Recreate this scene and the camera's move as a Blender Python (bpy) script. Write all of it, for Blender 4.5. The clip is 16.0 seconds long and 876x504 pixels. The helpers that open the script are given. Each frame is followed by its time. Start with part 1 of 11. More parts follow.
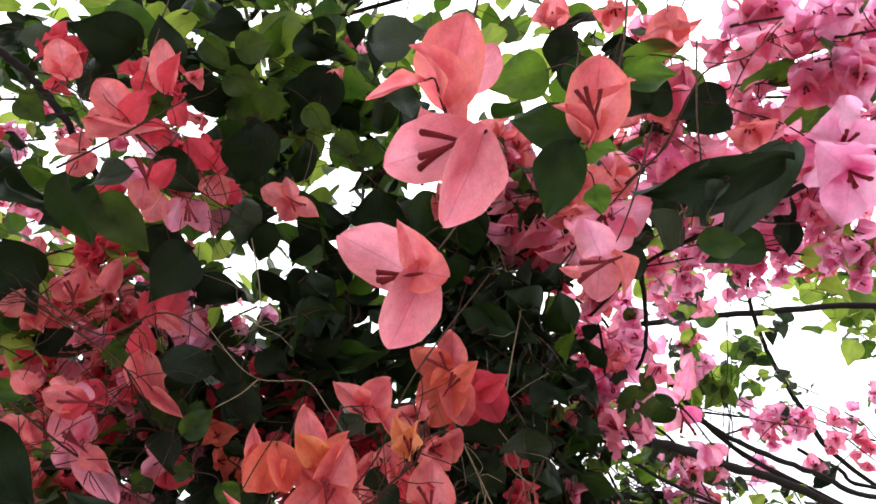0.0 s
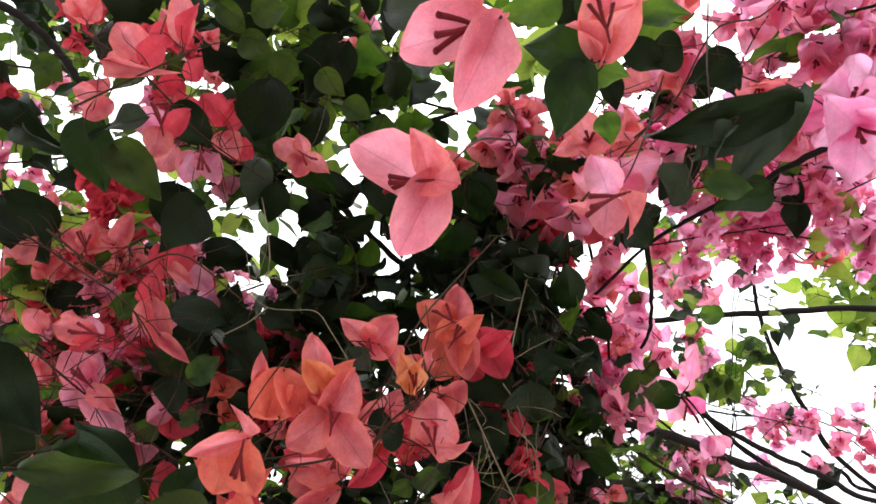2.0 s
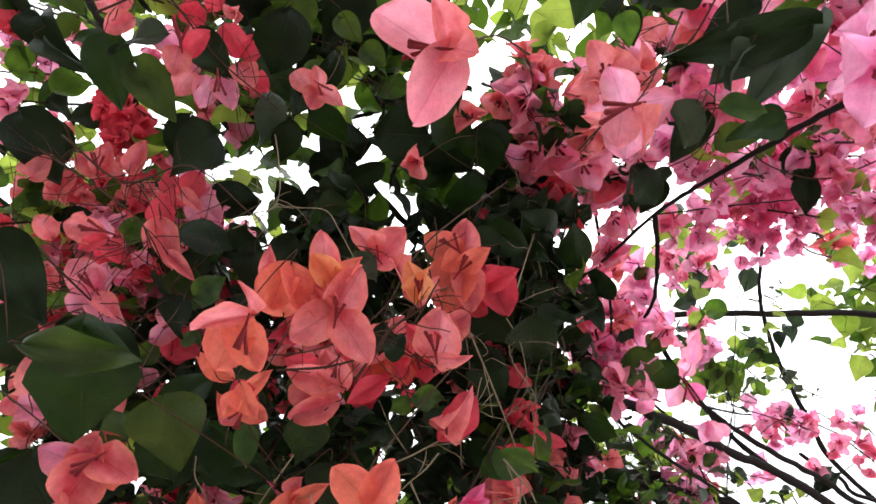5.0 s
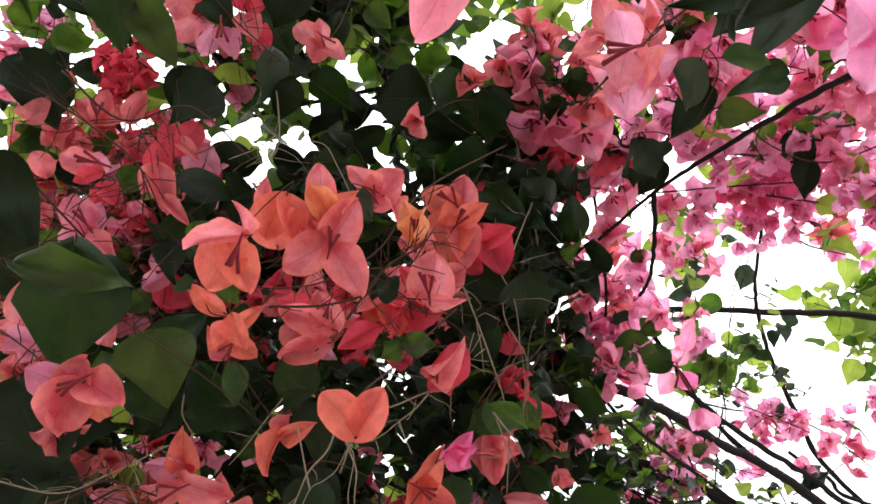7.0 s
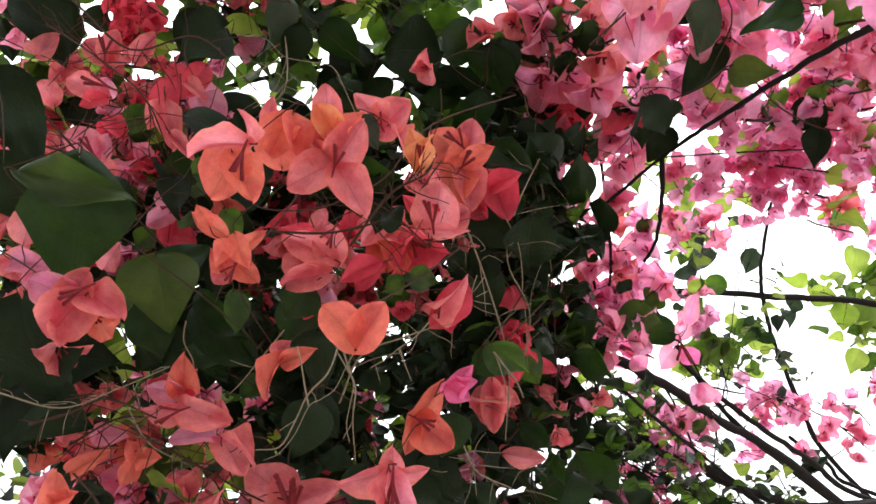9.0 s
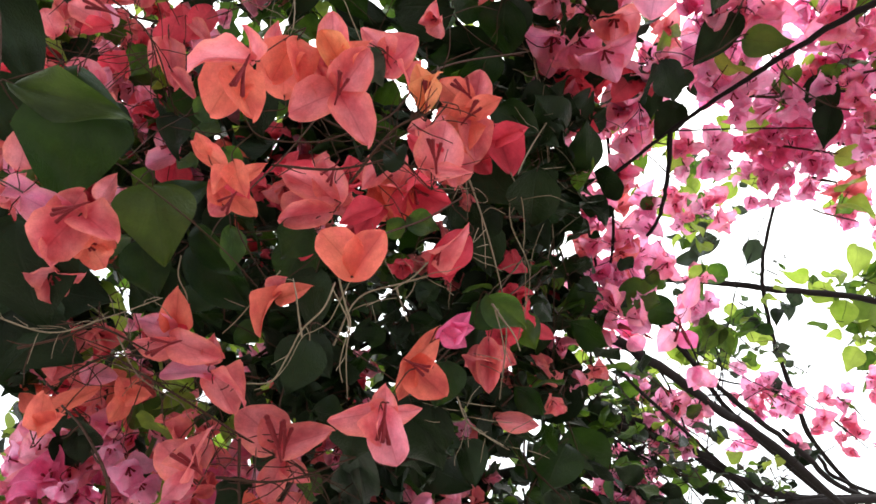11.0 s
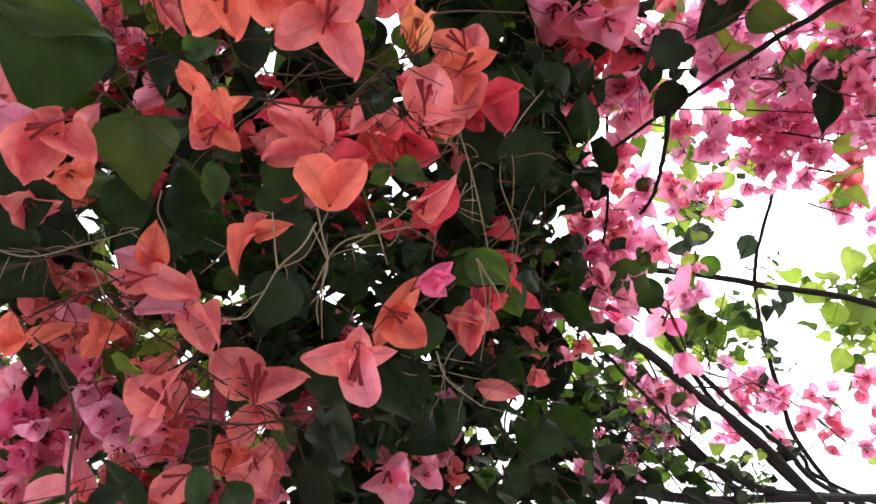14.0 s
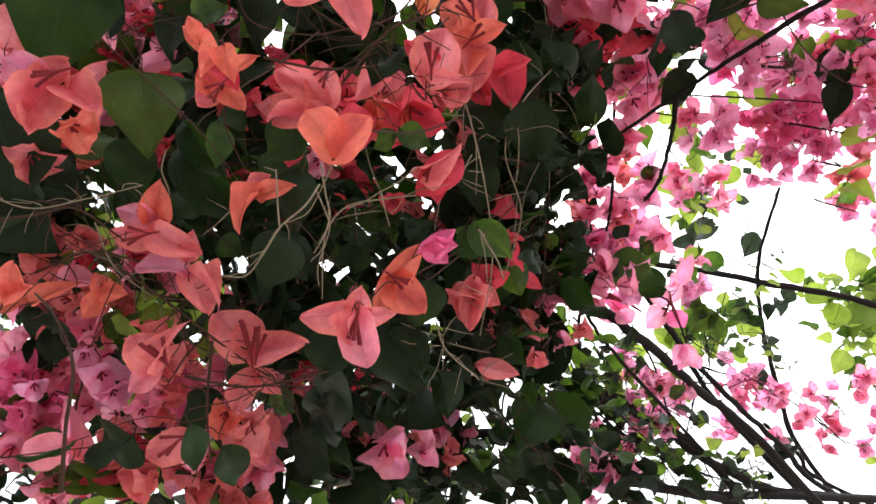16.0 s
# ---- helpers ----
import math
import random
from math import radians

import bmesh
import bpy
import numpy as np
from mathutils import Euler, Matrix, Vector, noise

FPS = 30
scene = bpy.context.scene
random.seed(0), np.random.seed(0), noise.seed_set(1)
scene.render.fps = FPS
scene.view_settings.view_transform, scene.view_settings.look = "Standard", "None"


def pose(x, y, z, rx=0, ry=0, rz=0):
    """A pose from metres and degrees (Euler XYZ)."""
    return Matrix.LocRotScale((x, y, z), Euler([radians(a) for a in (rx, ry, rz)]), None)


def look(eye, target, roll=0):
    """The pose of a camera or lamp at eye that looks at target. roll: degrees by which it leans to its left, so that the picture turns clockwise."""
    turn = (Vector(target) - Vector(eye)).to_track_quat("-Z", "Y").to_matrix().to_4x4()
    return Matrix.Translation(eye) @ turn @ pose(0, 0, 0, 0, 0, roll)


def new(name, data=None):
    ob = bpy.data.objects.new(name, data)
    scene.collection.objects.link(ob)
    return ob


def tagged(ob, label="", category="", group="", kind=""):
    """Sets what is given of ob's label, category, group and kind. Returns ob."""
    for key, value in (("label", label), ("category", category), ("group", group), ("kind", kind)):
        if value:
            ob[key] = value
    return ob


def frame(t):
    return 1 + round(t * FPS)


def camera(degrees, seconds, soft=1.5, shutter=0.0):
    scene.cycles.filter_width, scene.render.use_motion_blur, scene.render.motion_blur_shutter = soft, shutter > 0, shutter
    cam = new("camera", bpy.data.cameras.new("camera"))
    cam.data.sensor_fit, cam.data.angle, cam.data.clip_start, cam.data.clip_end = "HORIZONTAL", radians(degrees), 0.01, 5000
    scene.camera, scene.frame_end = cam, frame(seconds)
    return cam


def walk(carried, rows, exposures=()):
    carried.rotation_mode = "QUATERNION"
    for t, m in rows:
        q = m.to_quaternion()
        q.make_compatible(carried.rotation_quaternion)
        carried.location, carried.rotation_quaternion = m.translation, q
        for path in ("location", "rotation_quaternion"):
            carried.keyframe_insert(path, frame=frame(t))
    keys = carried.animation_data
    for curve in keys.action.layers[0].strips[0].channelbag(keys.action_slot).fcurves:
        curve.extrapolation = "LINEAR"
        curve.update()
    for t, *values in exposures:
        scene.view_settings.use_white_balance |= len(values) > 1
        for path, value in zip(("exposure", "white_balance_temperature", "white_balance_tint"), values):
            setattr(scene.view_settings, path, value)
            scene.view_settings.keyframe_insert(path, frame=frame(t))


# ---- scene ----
cam = camera(68.7, 16.0, soft=1.65)
METRES, EYE, TILT, LEAN, TURN = 0.28, 1.6, 45.0, 0.0, 0.0
ROWS = [
    (0.0, 0.0, 0.0, 0.0, -0.0, -0.0, -0.0),
    (0.5, -0.0029, -0.0052, -0.0436, 0.21, 0.19, -0.49),
    (1.0, -0.0077, -0.0082, -0.0834, 0.34, 0.39, -0.71),
    (1.5, -0.0095, -0.0151, -0.1275, 0.53, 0.61, -0.99),
    (2.0, -0.0057, -0.0154, -0.1708, 0.49, 0.83, -1.45),
    (2.5, -0.0044, -0.0154, -0.2115, 0.5, 1.12, -1.88),
    (3.0, -0.0024, -0.0128, -0.2456, 0.41, 1.29, -2.0),
    (3.5, -0.0041, -0.0163, -0.2857, 0.61, 1.41, -2.51),
    (4.0, -0.0068, -0.0169, -0.3285, 0.73, 1.39, -3.12),
    (6.5, 0.0039, -0.0079, -0.5077, 0.68, 1.61, -6.17),
    (7.0, 0.0111, -0.0039, -0.544, 0.56, 1.5, -6.57),
    (7.5, 0.0153, -0.0016, -0.5811, 0.69, 1.35, -6.97),
    (8.0, 0.0193, 0.0027, -0.6166, 0.72, 1.05, -7.24),
    (8.5, 0.0263, 0.0028, -0.652, 0.86, 0.75, -7.49),
    (9.0, 0.0325, 0.0051, -0.6885, 1.01, 0.56, -8.14),
    (9.5, 0.037, 0.013, -0.724, 0.95, 0.33, -8.75),
    (12.0, 0.0682, 0.0454, -0.8387, 1.1, -0.76, -11.6),
    (12.5, 0.0807, 0.0513, -0.8545, 0.96, -0.92, -12.12),
    (13.0, 0.0924, 0.0566, -0.8733, 0.81, -0.93, -12.98),
    (13.5, 0.0996, 0.0592, -0.8871, 0.79, -1.02, -13.32),
    (14.0, 0.1045, 0.0593, -0.8999, 0.83, -1.14, -13.49),
    (14.5, 0.1123, 0.0624, -0.9181, 0.78, -1.27, -13.93),
    (15.0, 0.1154, 0.0612, -0.938, 0.98, -1.41, -14.44),
    (15.5, 0.1177, 0.0583, -0.953, 1.2, -1.54, -14.72),
    (16.0, 0.1236, 0.061, -0.9676, 1.14, -1.63, -15.17),
]
walk(cam, [(t, pose(0, 0, EYE, TILT, LEAN, TURN) @ pose(METRES * x, METRES * y, METRES * z, 90 + pitch, roll, yaw)) for t, x, y, z, yaw, pitch, roll in ROWS],
     exposures=((0.0, 0.12), (2.5, 0.22), (4.0, 0.25), (8.0, 0.3), (13.0, 0.44), (16.0, 0.44)))

# ---- light: a bright overcast sky and a weak, wide sun behind the cloud ----
world = bpy.data.worlds.new("overcast_sky")
scene.world = world
world.use_nodes = True
wn, wl = world.node_tree.nodes, world.node_tree.links
sky = wn.new("ShaderNodeTexSky")
sky.sky_type, sky.sun_disc = "NISHITA", False
sky.sun_elevation, sky.sun_rotation = radians(62), radians(20)
sky.air_density, sky.dust_density, sky.ozone_density = 1.0, 4.0, 1.0
cloud = wn.new("ShaderNodeMixRGB")
cloud.inputs["Fac"].default_value = 0.85
# an overcast sky is brightest overhead and dims to a third at the horizon
way = wn.new("ShaderNodeTexCoord")
height_of = wn.new("ShaderNodeSeparateXYZ")
wl.new(way.outputs["Generated"], height_of.inputs[0])
dome = wn.new("ShaderNodeMapRange")
dome.inputs["To Min"].default_value, dome.inputs["To Max"].default_value = 7.5, 22.0
wl.new(height_of.outputs[2], dome.inputs["Value"])
grey = wn.new("ShaderNodeVectorMath")
grey.operation = "SCALE"
grey.inputs[0].default_value = (0.97, 1.0, 1.02)
wl.new(dome.outputs[0], grey.inputs["Scale"])
wl.new(grey.outputs[0], cloud.inputs["Color2"])
wl.new(sky.outputs["Color"], cloud.inputs["Color1"])
wl.new(cloud.outputs["Color"], wn["Background"].inputs["Color"])
wn["Background"].inputs["Strength"].default_value = 0.15

sun = new("sun", bpy.data.lights.new("sun", "SUN"))
sun.data.energy, sun.data.angle, sun.data.color = 1.2, radians(25), (1.0, 0.96, 0.9)
sun.matrix_world = look((0.5, 1.4, 6), (0, 0.2, 0))


# ---- materials ----
def shader(name):
    m = bpy.data.materials.new(name)
    m.use_nodes = True
    m.node_tree.nodes.clear()
    return m, m.node_tree.nodes, m.node_tree.links


def math_node(n, l, op, a, b=None):
    k = n.new("ShaderNodeMath")
    k.operation = op
    for i, v in enumerate((a, b)):
        if v is None:
            continue
        if isinstance(v, (int, float)):
            k.inputs[i].default_value = v
        else:
            l.new(v, k.inputs[i])
    return k.outputs[0]


def blade(name, dark, light, glow_dark, glow_light, vein, through_part, rough, vein_gain, tip=None, gloss=0.22, rim=None, crinkle=0.25):
    """A thin petal or leaf: reflected and transmitted colour, veins from the blade's own UV, blotches and bump."""
    m, n, l = shader(name)
    uv = n.new("ShaderNodeUVMap")
    sep = n.new("ShaderNodeSeparateXYZ")
    l.new(uv.outputs["UV"], sep.inputs[0])
    info = n.new("ShaderNodeObjectInfo")
    across = math_node(n, l, "ABSOLUTE", math_node(n, l, "SUBTRACT", sep.outputs[0], 0.5))
    # midrib
    mid = math_node(n, l, "SUBTRACT", 1.0, math_node(n, l, "MULTIPLY", across, 34.0))
    mid = math_node(n, l, "MAXIMUM", mid, 0.0)
    # side veins sweep towards the tip
    run = math_node(n, l, "SUBTRACT", math_node(n, l, "MULTIPLY", sep.outputs[1], 6.5), math_node(n, l, "MULTIPLY", across, 7.0))
    saw = math_node(n, l, "ABSOLUTE", math_node(n, l, "SUBTRACT", math_node(n, l, "FRACT", run), 0.5))
    side = math_node(n, l, "MAXIMUM", math_node(n, l, "SUBTRACT", 1.0, math_node(n, l, "MULTIPLY", saw, 16.0)), 0.0)
    side = math_node(n, l, "MULTIPLY", side, 0.5)
    # fine net between the veins
    net = n.new("ShaderNodeTexVoronoi")
    net.feature = "DISTANCE_TO_EDGE"
    net.inputs["Scale"].default_value = 11.0
    l.new(uv.outputs["UV"], net.inputs["Vector"])
    mesh_of = math_node(n, l, "MAXIMUM", math_node(n, l, "SUBTRACT", 1.0, math_node(n, l, "MULTIPLY", net.outputs["Distance"], 9.0)), 0.0)
    veins = math_node(n, l, "MULTIPLY", math_node(n, l, "MAXIMUM", math_node(n, l, "MAXIMUM", mid, side), math_node(n, l, "MULTIPLY", mesh_of, 0.28)), vein_gain)
    tex = n.new("ShaderNodeTexCoord")
    shift = n.new("ShaderNodeVectorMath")
    shift.operation = "ADD"
    l.new(tex.outputs["Object"], shift.inputs[0])
    l.new(info.outputs["Random"], shift.inputs[1])
    blot = n.new("ShaderNodeTexNoise")
    blot.inputs["Scale"].default_value, blot.inputs["Detail"].default_value = 1.9, 3.0
    l.new(shift.outputs[0], blot.inputs["Vector"])
    fine = n.new("ShaderNodeTexNoise")
    fine.inputs["Scale"].default_value, fine.inputs["Detail"].default_value = 28.0, 3.0
    l.new(shift.outputs[0], fine.inputs["Vector"])
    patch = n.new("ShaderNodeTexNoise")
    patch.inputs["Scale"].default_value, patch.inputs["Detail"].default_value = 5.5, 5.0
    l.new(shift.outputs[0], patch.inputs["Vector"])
    geo = n.new("ShaderNodeNewGeometry")
    chance = math_node(n, l, "FRACT", math_node(n, l, "ADD", info.outputs["Random"], geo.outputs["Random Per Island"]))
    pick = math_node(n, l, "ADD", math_node(n, l, "MULTIPLY", chance, 0.5), math_node(n, l, "MULTIPLY", math_node(n, l, "SUBTRACT", blot.outputs["Fac"], 0.38), 2.4))
    pick_node = n.new("ShaderNodeClamp")
    l.new(pick, pick_node.inputs["Value"])

    def tinted(a, b, v):
        k = n.new("ShaderNodeMixRGB")
        l.new(pick_node.outputs[0], k.inputs["Fac"])
        k.inputs["Color1"].default_value, k.inputs["Color2"].default_value = (*a, 1), (*b, 1)
        out = k.outputs[0]
        if tip:
            t = n.new("ShaderNodeMixRGB")
            l.new(math_node(n, l, "MULTIPLY", math_node(n, l, "POWER", math_node(n, l, "SUBTRACT", 1.0, sep.outputs[1]), 2.5), 0.8), t.inputs["Fac"])
            l.new(out, t.inputs["Color1"])
            t.inputs["Color2"].default_value = (*tip, 1)
            out = t.outputs[0]
        if rim:
            t = n.new("ShaderNodeMixRGB")
            edge = math_node(n, l, "MULTIPLY", math_node(n, l, "POWER", math_node(n, l, "MULTIPLY", across, 2.0), 2.5), math_node(n, l, "MULTIPLY", blot.outputs["Fac"], 1.3))
            l.new(edge, t.inputs["Fac"])
            l.new(out, t.inputs["Color1"])
            t.inputs["Color2"].default_value = (*rim, 1)
            out = t.outputs[0]
        w = n.new("ShaderNodeMixRGB")
        l.new(veins, w.inputs["Fac"])
        l.new(out, w.inputs["Color1"])
        w.inputs["Color2"].default_value = (*v, 1)
        g = n.new("ShaderNodeMixRGB")
        g.blend_type = "MULTIPLY"
        g.inputs["Fac"].default_value = 0.22
        l.new(w.outputs[0], g.inputs["Color1"])
        l.new(fine.outputs["Fac"], g.inputs["Color2"])
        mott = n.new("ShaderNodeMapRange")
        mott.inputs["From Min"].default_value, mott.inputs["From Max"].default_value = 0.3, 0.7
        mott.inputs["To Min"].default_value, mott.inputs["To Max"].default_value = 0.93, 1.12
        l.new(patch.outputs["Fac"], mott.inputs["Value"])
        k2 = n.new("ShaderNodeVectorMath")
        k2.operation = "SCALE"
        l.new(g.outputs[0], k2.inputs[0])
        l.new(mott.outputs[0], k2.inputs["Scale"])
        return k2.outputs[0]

    bump = n.new("ShaderNodeBump")
    bump.inputs["Strength"].default_value, bump.inputs["Distance"].default_value = crinkle, 0.012
    l.new(math_node(n, l, "SUBTRACT", math_node(n, l, "ADD", math_node(n, l, "MULTIPLY", fine.outputs["Fac"], 0.4), math_node(n, l, "MULTIPLY", patch.outputs["Fac"], 0.9)), veins), bump.inputs["Height"])
    front = n.new("ShaderNodeBsdfPrincipled")
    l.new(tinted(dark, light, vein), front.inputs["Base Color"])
    front.inputs["Roughness"].default_value = rough
    front.inputs["Specular IOR Level"].default_value = gloss
    l.new(bump.outputs[0], front.inputs["Normal"])
    back = n.new("ShaderNodeBsdfTranslucent")
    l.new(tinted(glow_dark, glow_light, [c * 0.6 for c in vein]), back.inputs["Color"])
    mix = n.new("ShaderNodeMixShader")
    mix.inputs["Fac"].default_value = through_part
    l.new(front.outputs[0], mix.inputs[1])
    l.new(back.outputs[0], mix.inputs[2])
    out = n.new("ShaderNodeOutputMaterial")
    l.new(mix.outputs[0], out.inputs["Surface"])
    return m


def bark(name, a, b, rough=0.85, scale=40.0):
    m, n, l = shader(name)
    tex = n.new("ShaderNodeTexCoord")
    no = n.new("ShaderNodeTexNoise")
    no.inputs["Scale"].default_value, no.inputs["Detail"].default_value = scale, 6.0
    l.new(tex.outputs["Object"], no.inputs["Vector"])
    big = n.new("ShaderNodeTexNoise")
    big.inputs["Scale"].default_value = scale / 8
    l.new(tex.outputs["Object"], big.inputs["Vector"])
    k = n.new("ShaderNodeMixRGB")
    l.new(math_node(n, l, "MULTIPLY", math_node(n, l, "ADD", no.outputs["Fac"], big.outputs["Fac"]), 0.5), k.inputs["Fac"])
    k.inputs["Color1"].default_value, k.inputs["Color2"].default_value = (*a, 1), (*b, 1)
    bump = n.new("ShaderNodeBump")
    bump.inputs["Strength"].default_value, bump.inputs["Distance"].default_value = 0.7, 0.003
    l.new(no.outputs["Fac"], bump.inputs["Height"])
    s = n.new("ShaderNodeBsdfPrincipled")
    l.new(k.outputs[0], s.inputs["Base Color"])
    l.new(bump.outputs[0], s.inputs["Normal"])
    s.inputs["Roughness"].default_value = rough
    s.inputs["Specular IOR Level"].default_value = 0.15
    out = n.new("ShaderNodeOutputMaterial")
    l.new(s.outputs[0], out.inputs["Surface"])
    return m


HUES = {}
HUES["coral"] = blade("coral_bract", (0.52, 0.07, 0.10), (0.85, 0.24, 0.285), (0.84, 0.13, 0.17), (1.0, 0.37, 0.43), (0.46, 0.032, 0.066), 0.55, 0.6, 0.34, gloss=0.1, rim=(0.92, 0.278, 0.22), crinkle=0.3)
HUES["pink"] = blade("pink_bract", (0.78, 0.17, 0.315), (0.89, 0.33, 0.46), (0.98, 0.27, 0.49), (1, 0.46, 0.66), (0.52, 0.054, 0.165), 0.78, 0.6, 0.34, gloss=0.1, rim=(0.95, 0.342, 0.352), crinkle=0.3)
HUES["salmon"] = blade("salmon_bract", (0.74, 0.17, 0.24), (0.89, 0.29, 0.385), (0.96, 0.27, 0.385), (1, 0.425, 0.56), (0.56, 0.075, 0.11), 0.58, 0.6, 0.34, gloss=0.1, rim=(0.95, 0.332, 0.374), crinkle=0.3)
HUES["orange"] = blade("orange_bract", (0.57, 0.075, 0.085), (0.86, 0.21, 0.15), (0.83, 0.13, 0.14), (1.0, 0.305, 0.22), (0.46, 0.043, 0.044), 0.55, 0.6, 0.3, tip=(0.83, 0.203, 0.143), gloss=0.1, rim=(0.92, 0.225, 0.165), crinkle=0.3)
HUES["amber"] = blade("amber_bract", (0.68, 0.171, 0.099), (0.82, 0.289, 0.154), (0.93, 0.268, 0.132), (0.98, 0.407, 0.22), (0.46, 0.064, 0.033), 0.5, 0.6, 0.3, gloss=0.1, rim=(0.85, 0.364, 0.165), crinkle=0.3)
# red flowers, and a painted stand-in for shade on coral ones deep inside
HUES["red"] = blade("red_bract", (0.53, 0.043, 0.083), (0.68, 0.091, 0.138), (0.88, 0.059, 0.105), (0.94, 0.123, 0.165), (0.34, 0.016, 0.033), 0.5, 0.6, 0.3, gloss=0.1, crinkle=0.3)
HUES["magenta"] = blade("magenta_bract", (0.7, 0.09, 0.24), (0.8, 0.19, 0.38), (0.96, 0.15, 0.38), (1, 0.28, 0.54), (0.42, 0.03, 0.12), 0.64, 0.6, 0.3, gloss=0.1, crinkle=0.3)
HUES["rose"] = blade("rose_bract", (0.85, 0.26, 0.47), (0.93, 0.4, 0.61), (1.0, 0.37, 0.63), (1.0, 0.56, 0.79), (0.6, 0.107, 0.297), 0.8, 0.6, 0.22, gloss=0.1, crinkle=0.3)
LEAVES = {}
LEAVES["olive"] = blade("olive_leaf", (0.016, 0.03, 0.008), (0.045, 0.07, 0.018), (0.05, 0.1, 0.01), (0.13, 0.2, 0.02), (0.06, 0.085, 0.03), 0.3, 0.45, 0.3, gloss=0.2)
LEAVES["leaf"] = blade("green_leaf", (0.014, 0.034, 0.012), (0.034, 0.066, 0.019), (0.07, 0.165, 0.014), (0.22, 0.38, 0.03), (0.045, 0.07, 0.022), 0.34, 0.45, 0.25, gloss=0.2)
# brighter, yellower copy of the green leaf: back light and haze in its colour
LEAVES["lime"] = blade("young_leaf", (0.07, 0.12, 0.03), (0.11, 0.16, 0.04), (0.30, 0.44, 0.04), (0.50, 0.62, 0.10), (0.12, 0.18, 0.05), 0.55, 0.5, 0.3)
# near-black copy of the green leaf: deep shade put into its colour
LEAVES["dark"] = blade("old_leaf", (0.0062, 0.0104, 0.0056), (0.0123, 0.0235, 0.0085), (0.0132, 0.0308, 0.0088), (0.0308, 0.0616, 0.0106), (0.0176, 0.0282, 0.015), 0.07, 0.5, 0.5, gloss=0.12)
# darker copy of the green leaf: own deep green plus shade in the colour
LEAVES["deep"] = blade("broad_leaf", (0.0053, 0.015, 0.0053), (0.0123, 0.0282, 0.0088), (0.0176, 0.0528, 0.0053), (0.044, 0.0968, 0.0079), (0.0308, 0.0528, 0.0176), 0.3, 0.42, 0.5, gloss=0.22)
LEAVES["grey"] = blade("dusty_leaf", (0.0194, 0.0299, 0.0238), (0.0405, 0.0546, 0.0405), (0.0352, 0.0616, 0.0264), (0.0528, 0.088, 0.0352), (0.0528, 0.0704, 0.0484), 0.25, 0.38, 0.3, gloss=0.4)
TUBE = bark("flower_tube", (0.2, 0.015, 0.028), (0.33, 0.04, 0.05), 0.6, 200)
TWIG = bark("green_brown_twig", (0.026, 0.012, 0.009), (0.065, 0.032, 0.022), 0.8, 120)
PALE = bark("dry_twig", (0.125, 0.10, 0.07), (0.27, 0.215, 0.155), 0.8, 150)
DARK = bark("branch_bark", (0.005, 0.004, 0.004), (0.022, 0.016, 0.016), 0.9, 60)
EARTH = bark("trodden_earth", (0.22, 0.195, 0.165), (0.38, 0.345, 0.29), 0.95, 6)


# ---- shapes ----
def sheet(name, outline, rows, cols, height):
    """A leaf blade along +Y from the origin, one unit long, facing +Z; UV runs across and along it."""
    bm = bmesh.new()
    uvl = bm.loops.layers.uv.new("UVMap")
    grid, tex = [], {}
    for i in range(rows + 1):
        v = 0.35 * i / rows + 0.65 * (0.5 - 0.5 * math.cos(math.pi * i / rows))
        w = outline(v)
        line = []
        for j in range(cols + 1):
            u = j / cols
            s = 2 * u - 1
            x, y = s * w, v
            p = bm.verts.new(height(x, y, s, v))
            tex[p] = (u, v)
            line.append(p)
        grid.append(line)
    for i in range(rows):
        for j in range(cols):
            f = bm.faces.new((grid[i][j], grid[i][j + 1], grid[i + 1][j + 1], grid[i + 1][j]))
            f.smooth = True
            for lp in f.loops:
                lp[uvl].uv = tex[lp.vert]
    me = bpy.data.meshes.new(name)
    bm.to_mesh(me)
    bm.free()
    return me


def leaf_shape(k, wide, fold, droop, wave, rows=11, cols=8):
    rnd = random.Random(k)
    a, b, skew, k_base = rnd.uniform(0, 6), rnd.uniform(0, 6), rnd.uniform(-0.10, 0.10), rnd.uniform(0.62, 0.82)

    def outline(v):
        body = math.sin(math.pi * min(1, v) ** k_base) ** 0.85 if v < 0.995 else 0.0
        return max(0.004, wide * 0.5 * body * (1 - 0.25 * v) * (1 - max(0, v - 0.72) * 1.1) * (1 + 0.06 * math.sin(7 * v + a) + 0.03 * math.sin(16 * v + b)))

    def height(x, y, s, v):
        z = fold * abs(x) - droop * v * v + wave * math.sin(6 * v + a + 2 * s) * abs(s) + 0.3 * wave * math.sin(11 * v + b)
        back = 0.07 * (1 - v) ** 6 * abs(s) ** 1.5
        return (x + skew * v * v, y - back - 0.25 * droop * v ** 3, z)

    return sheet("leaf", outline, rows, cols, height)


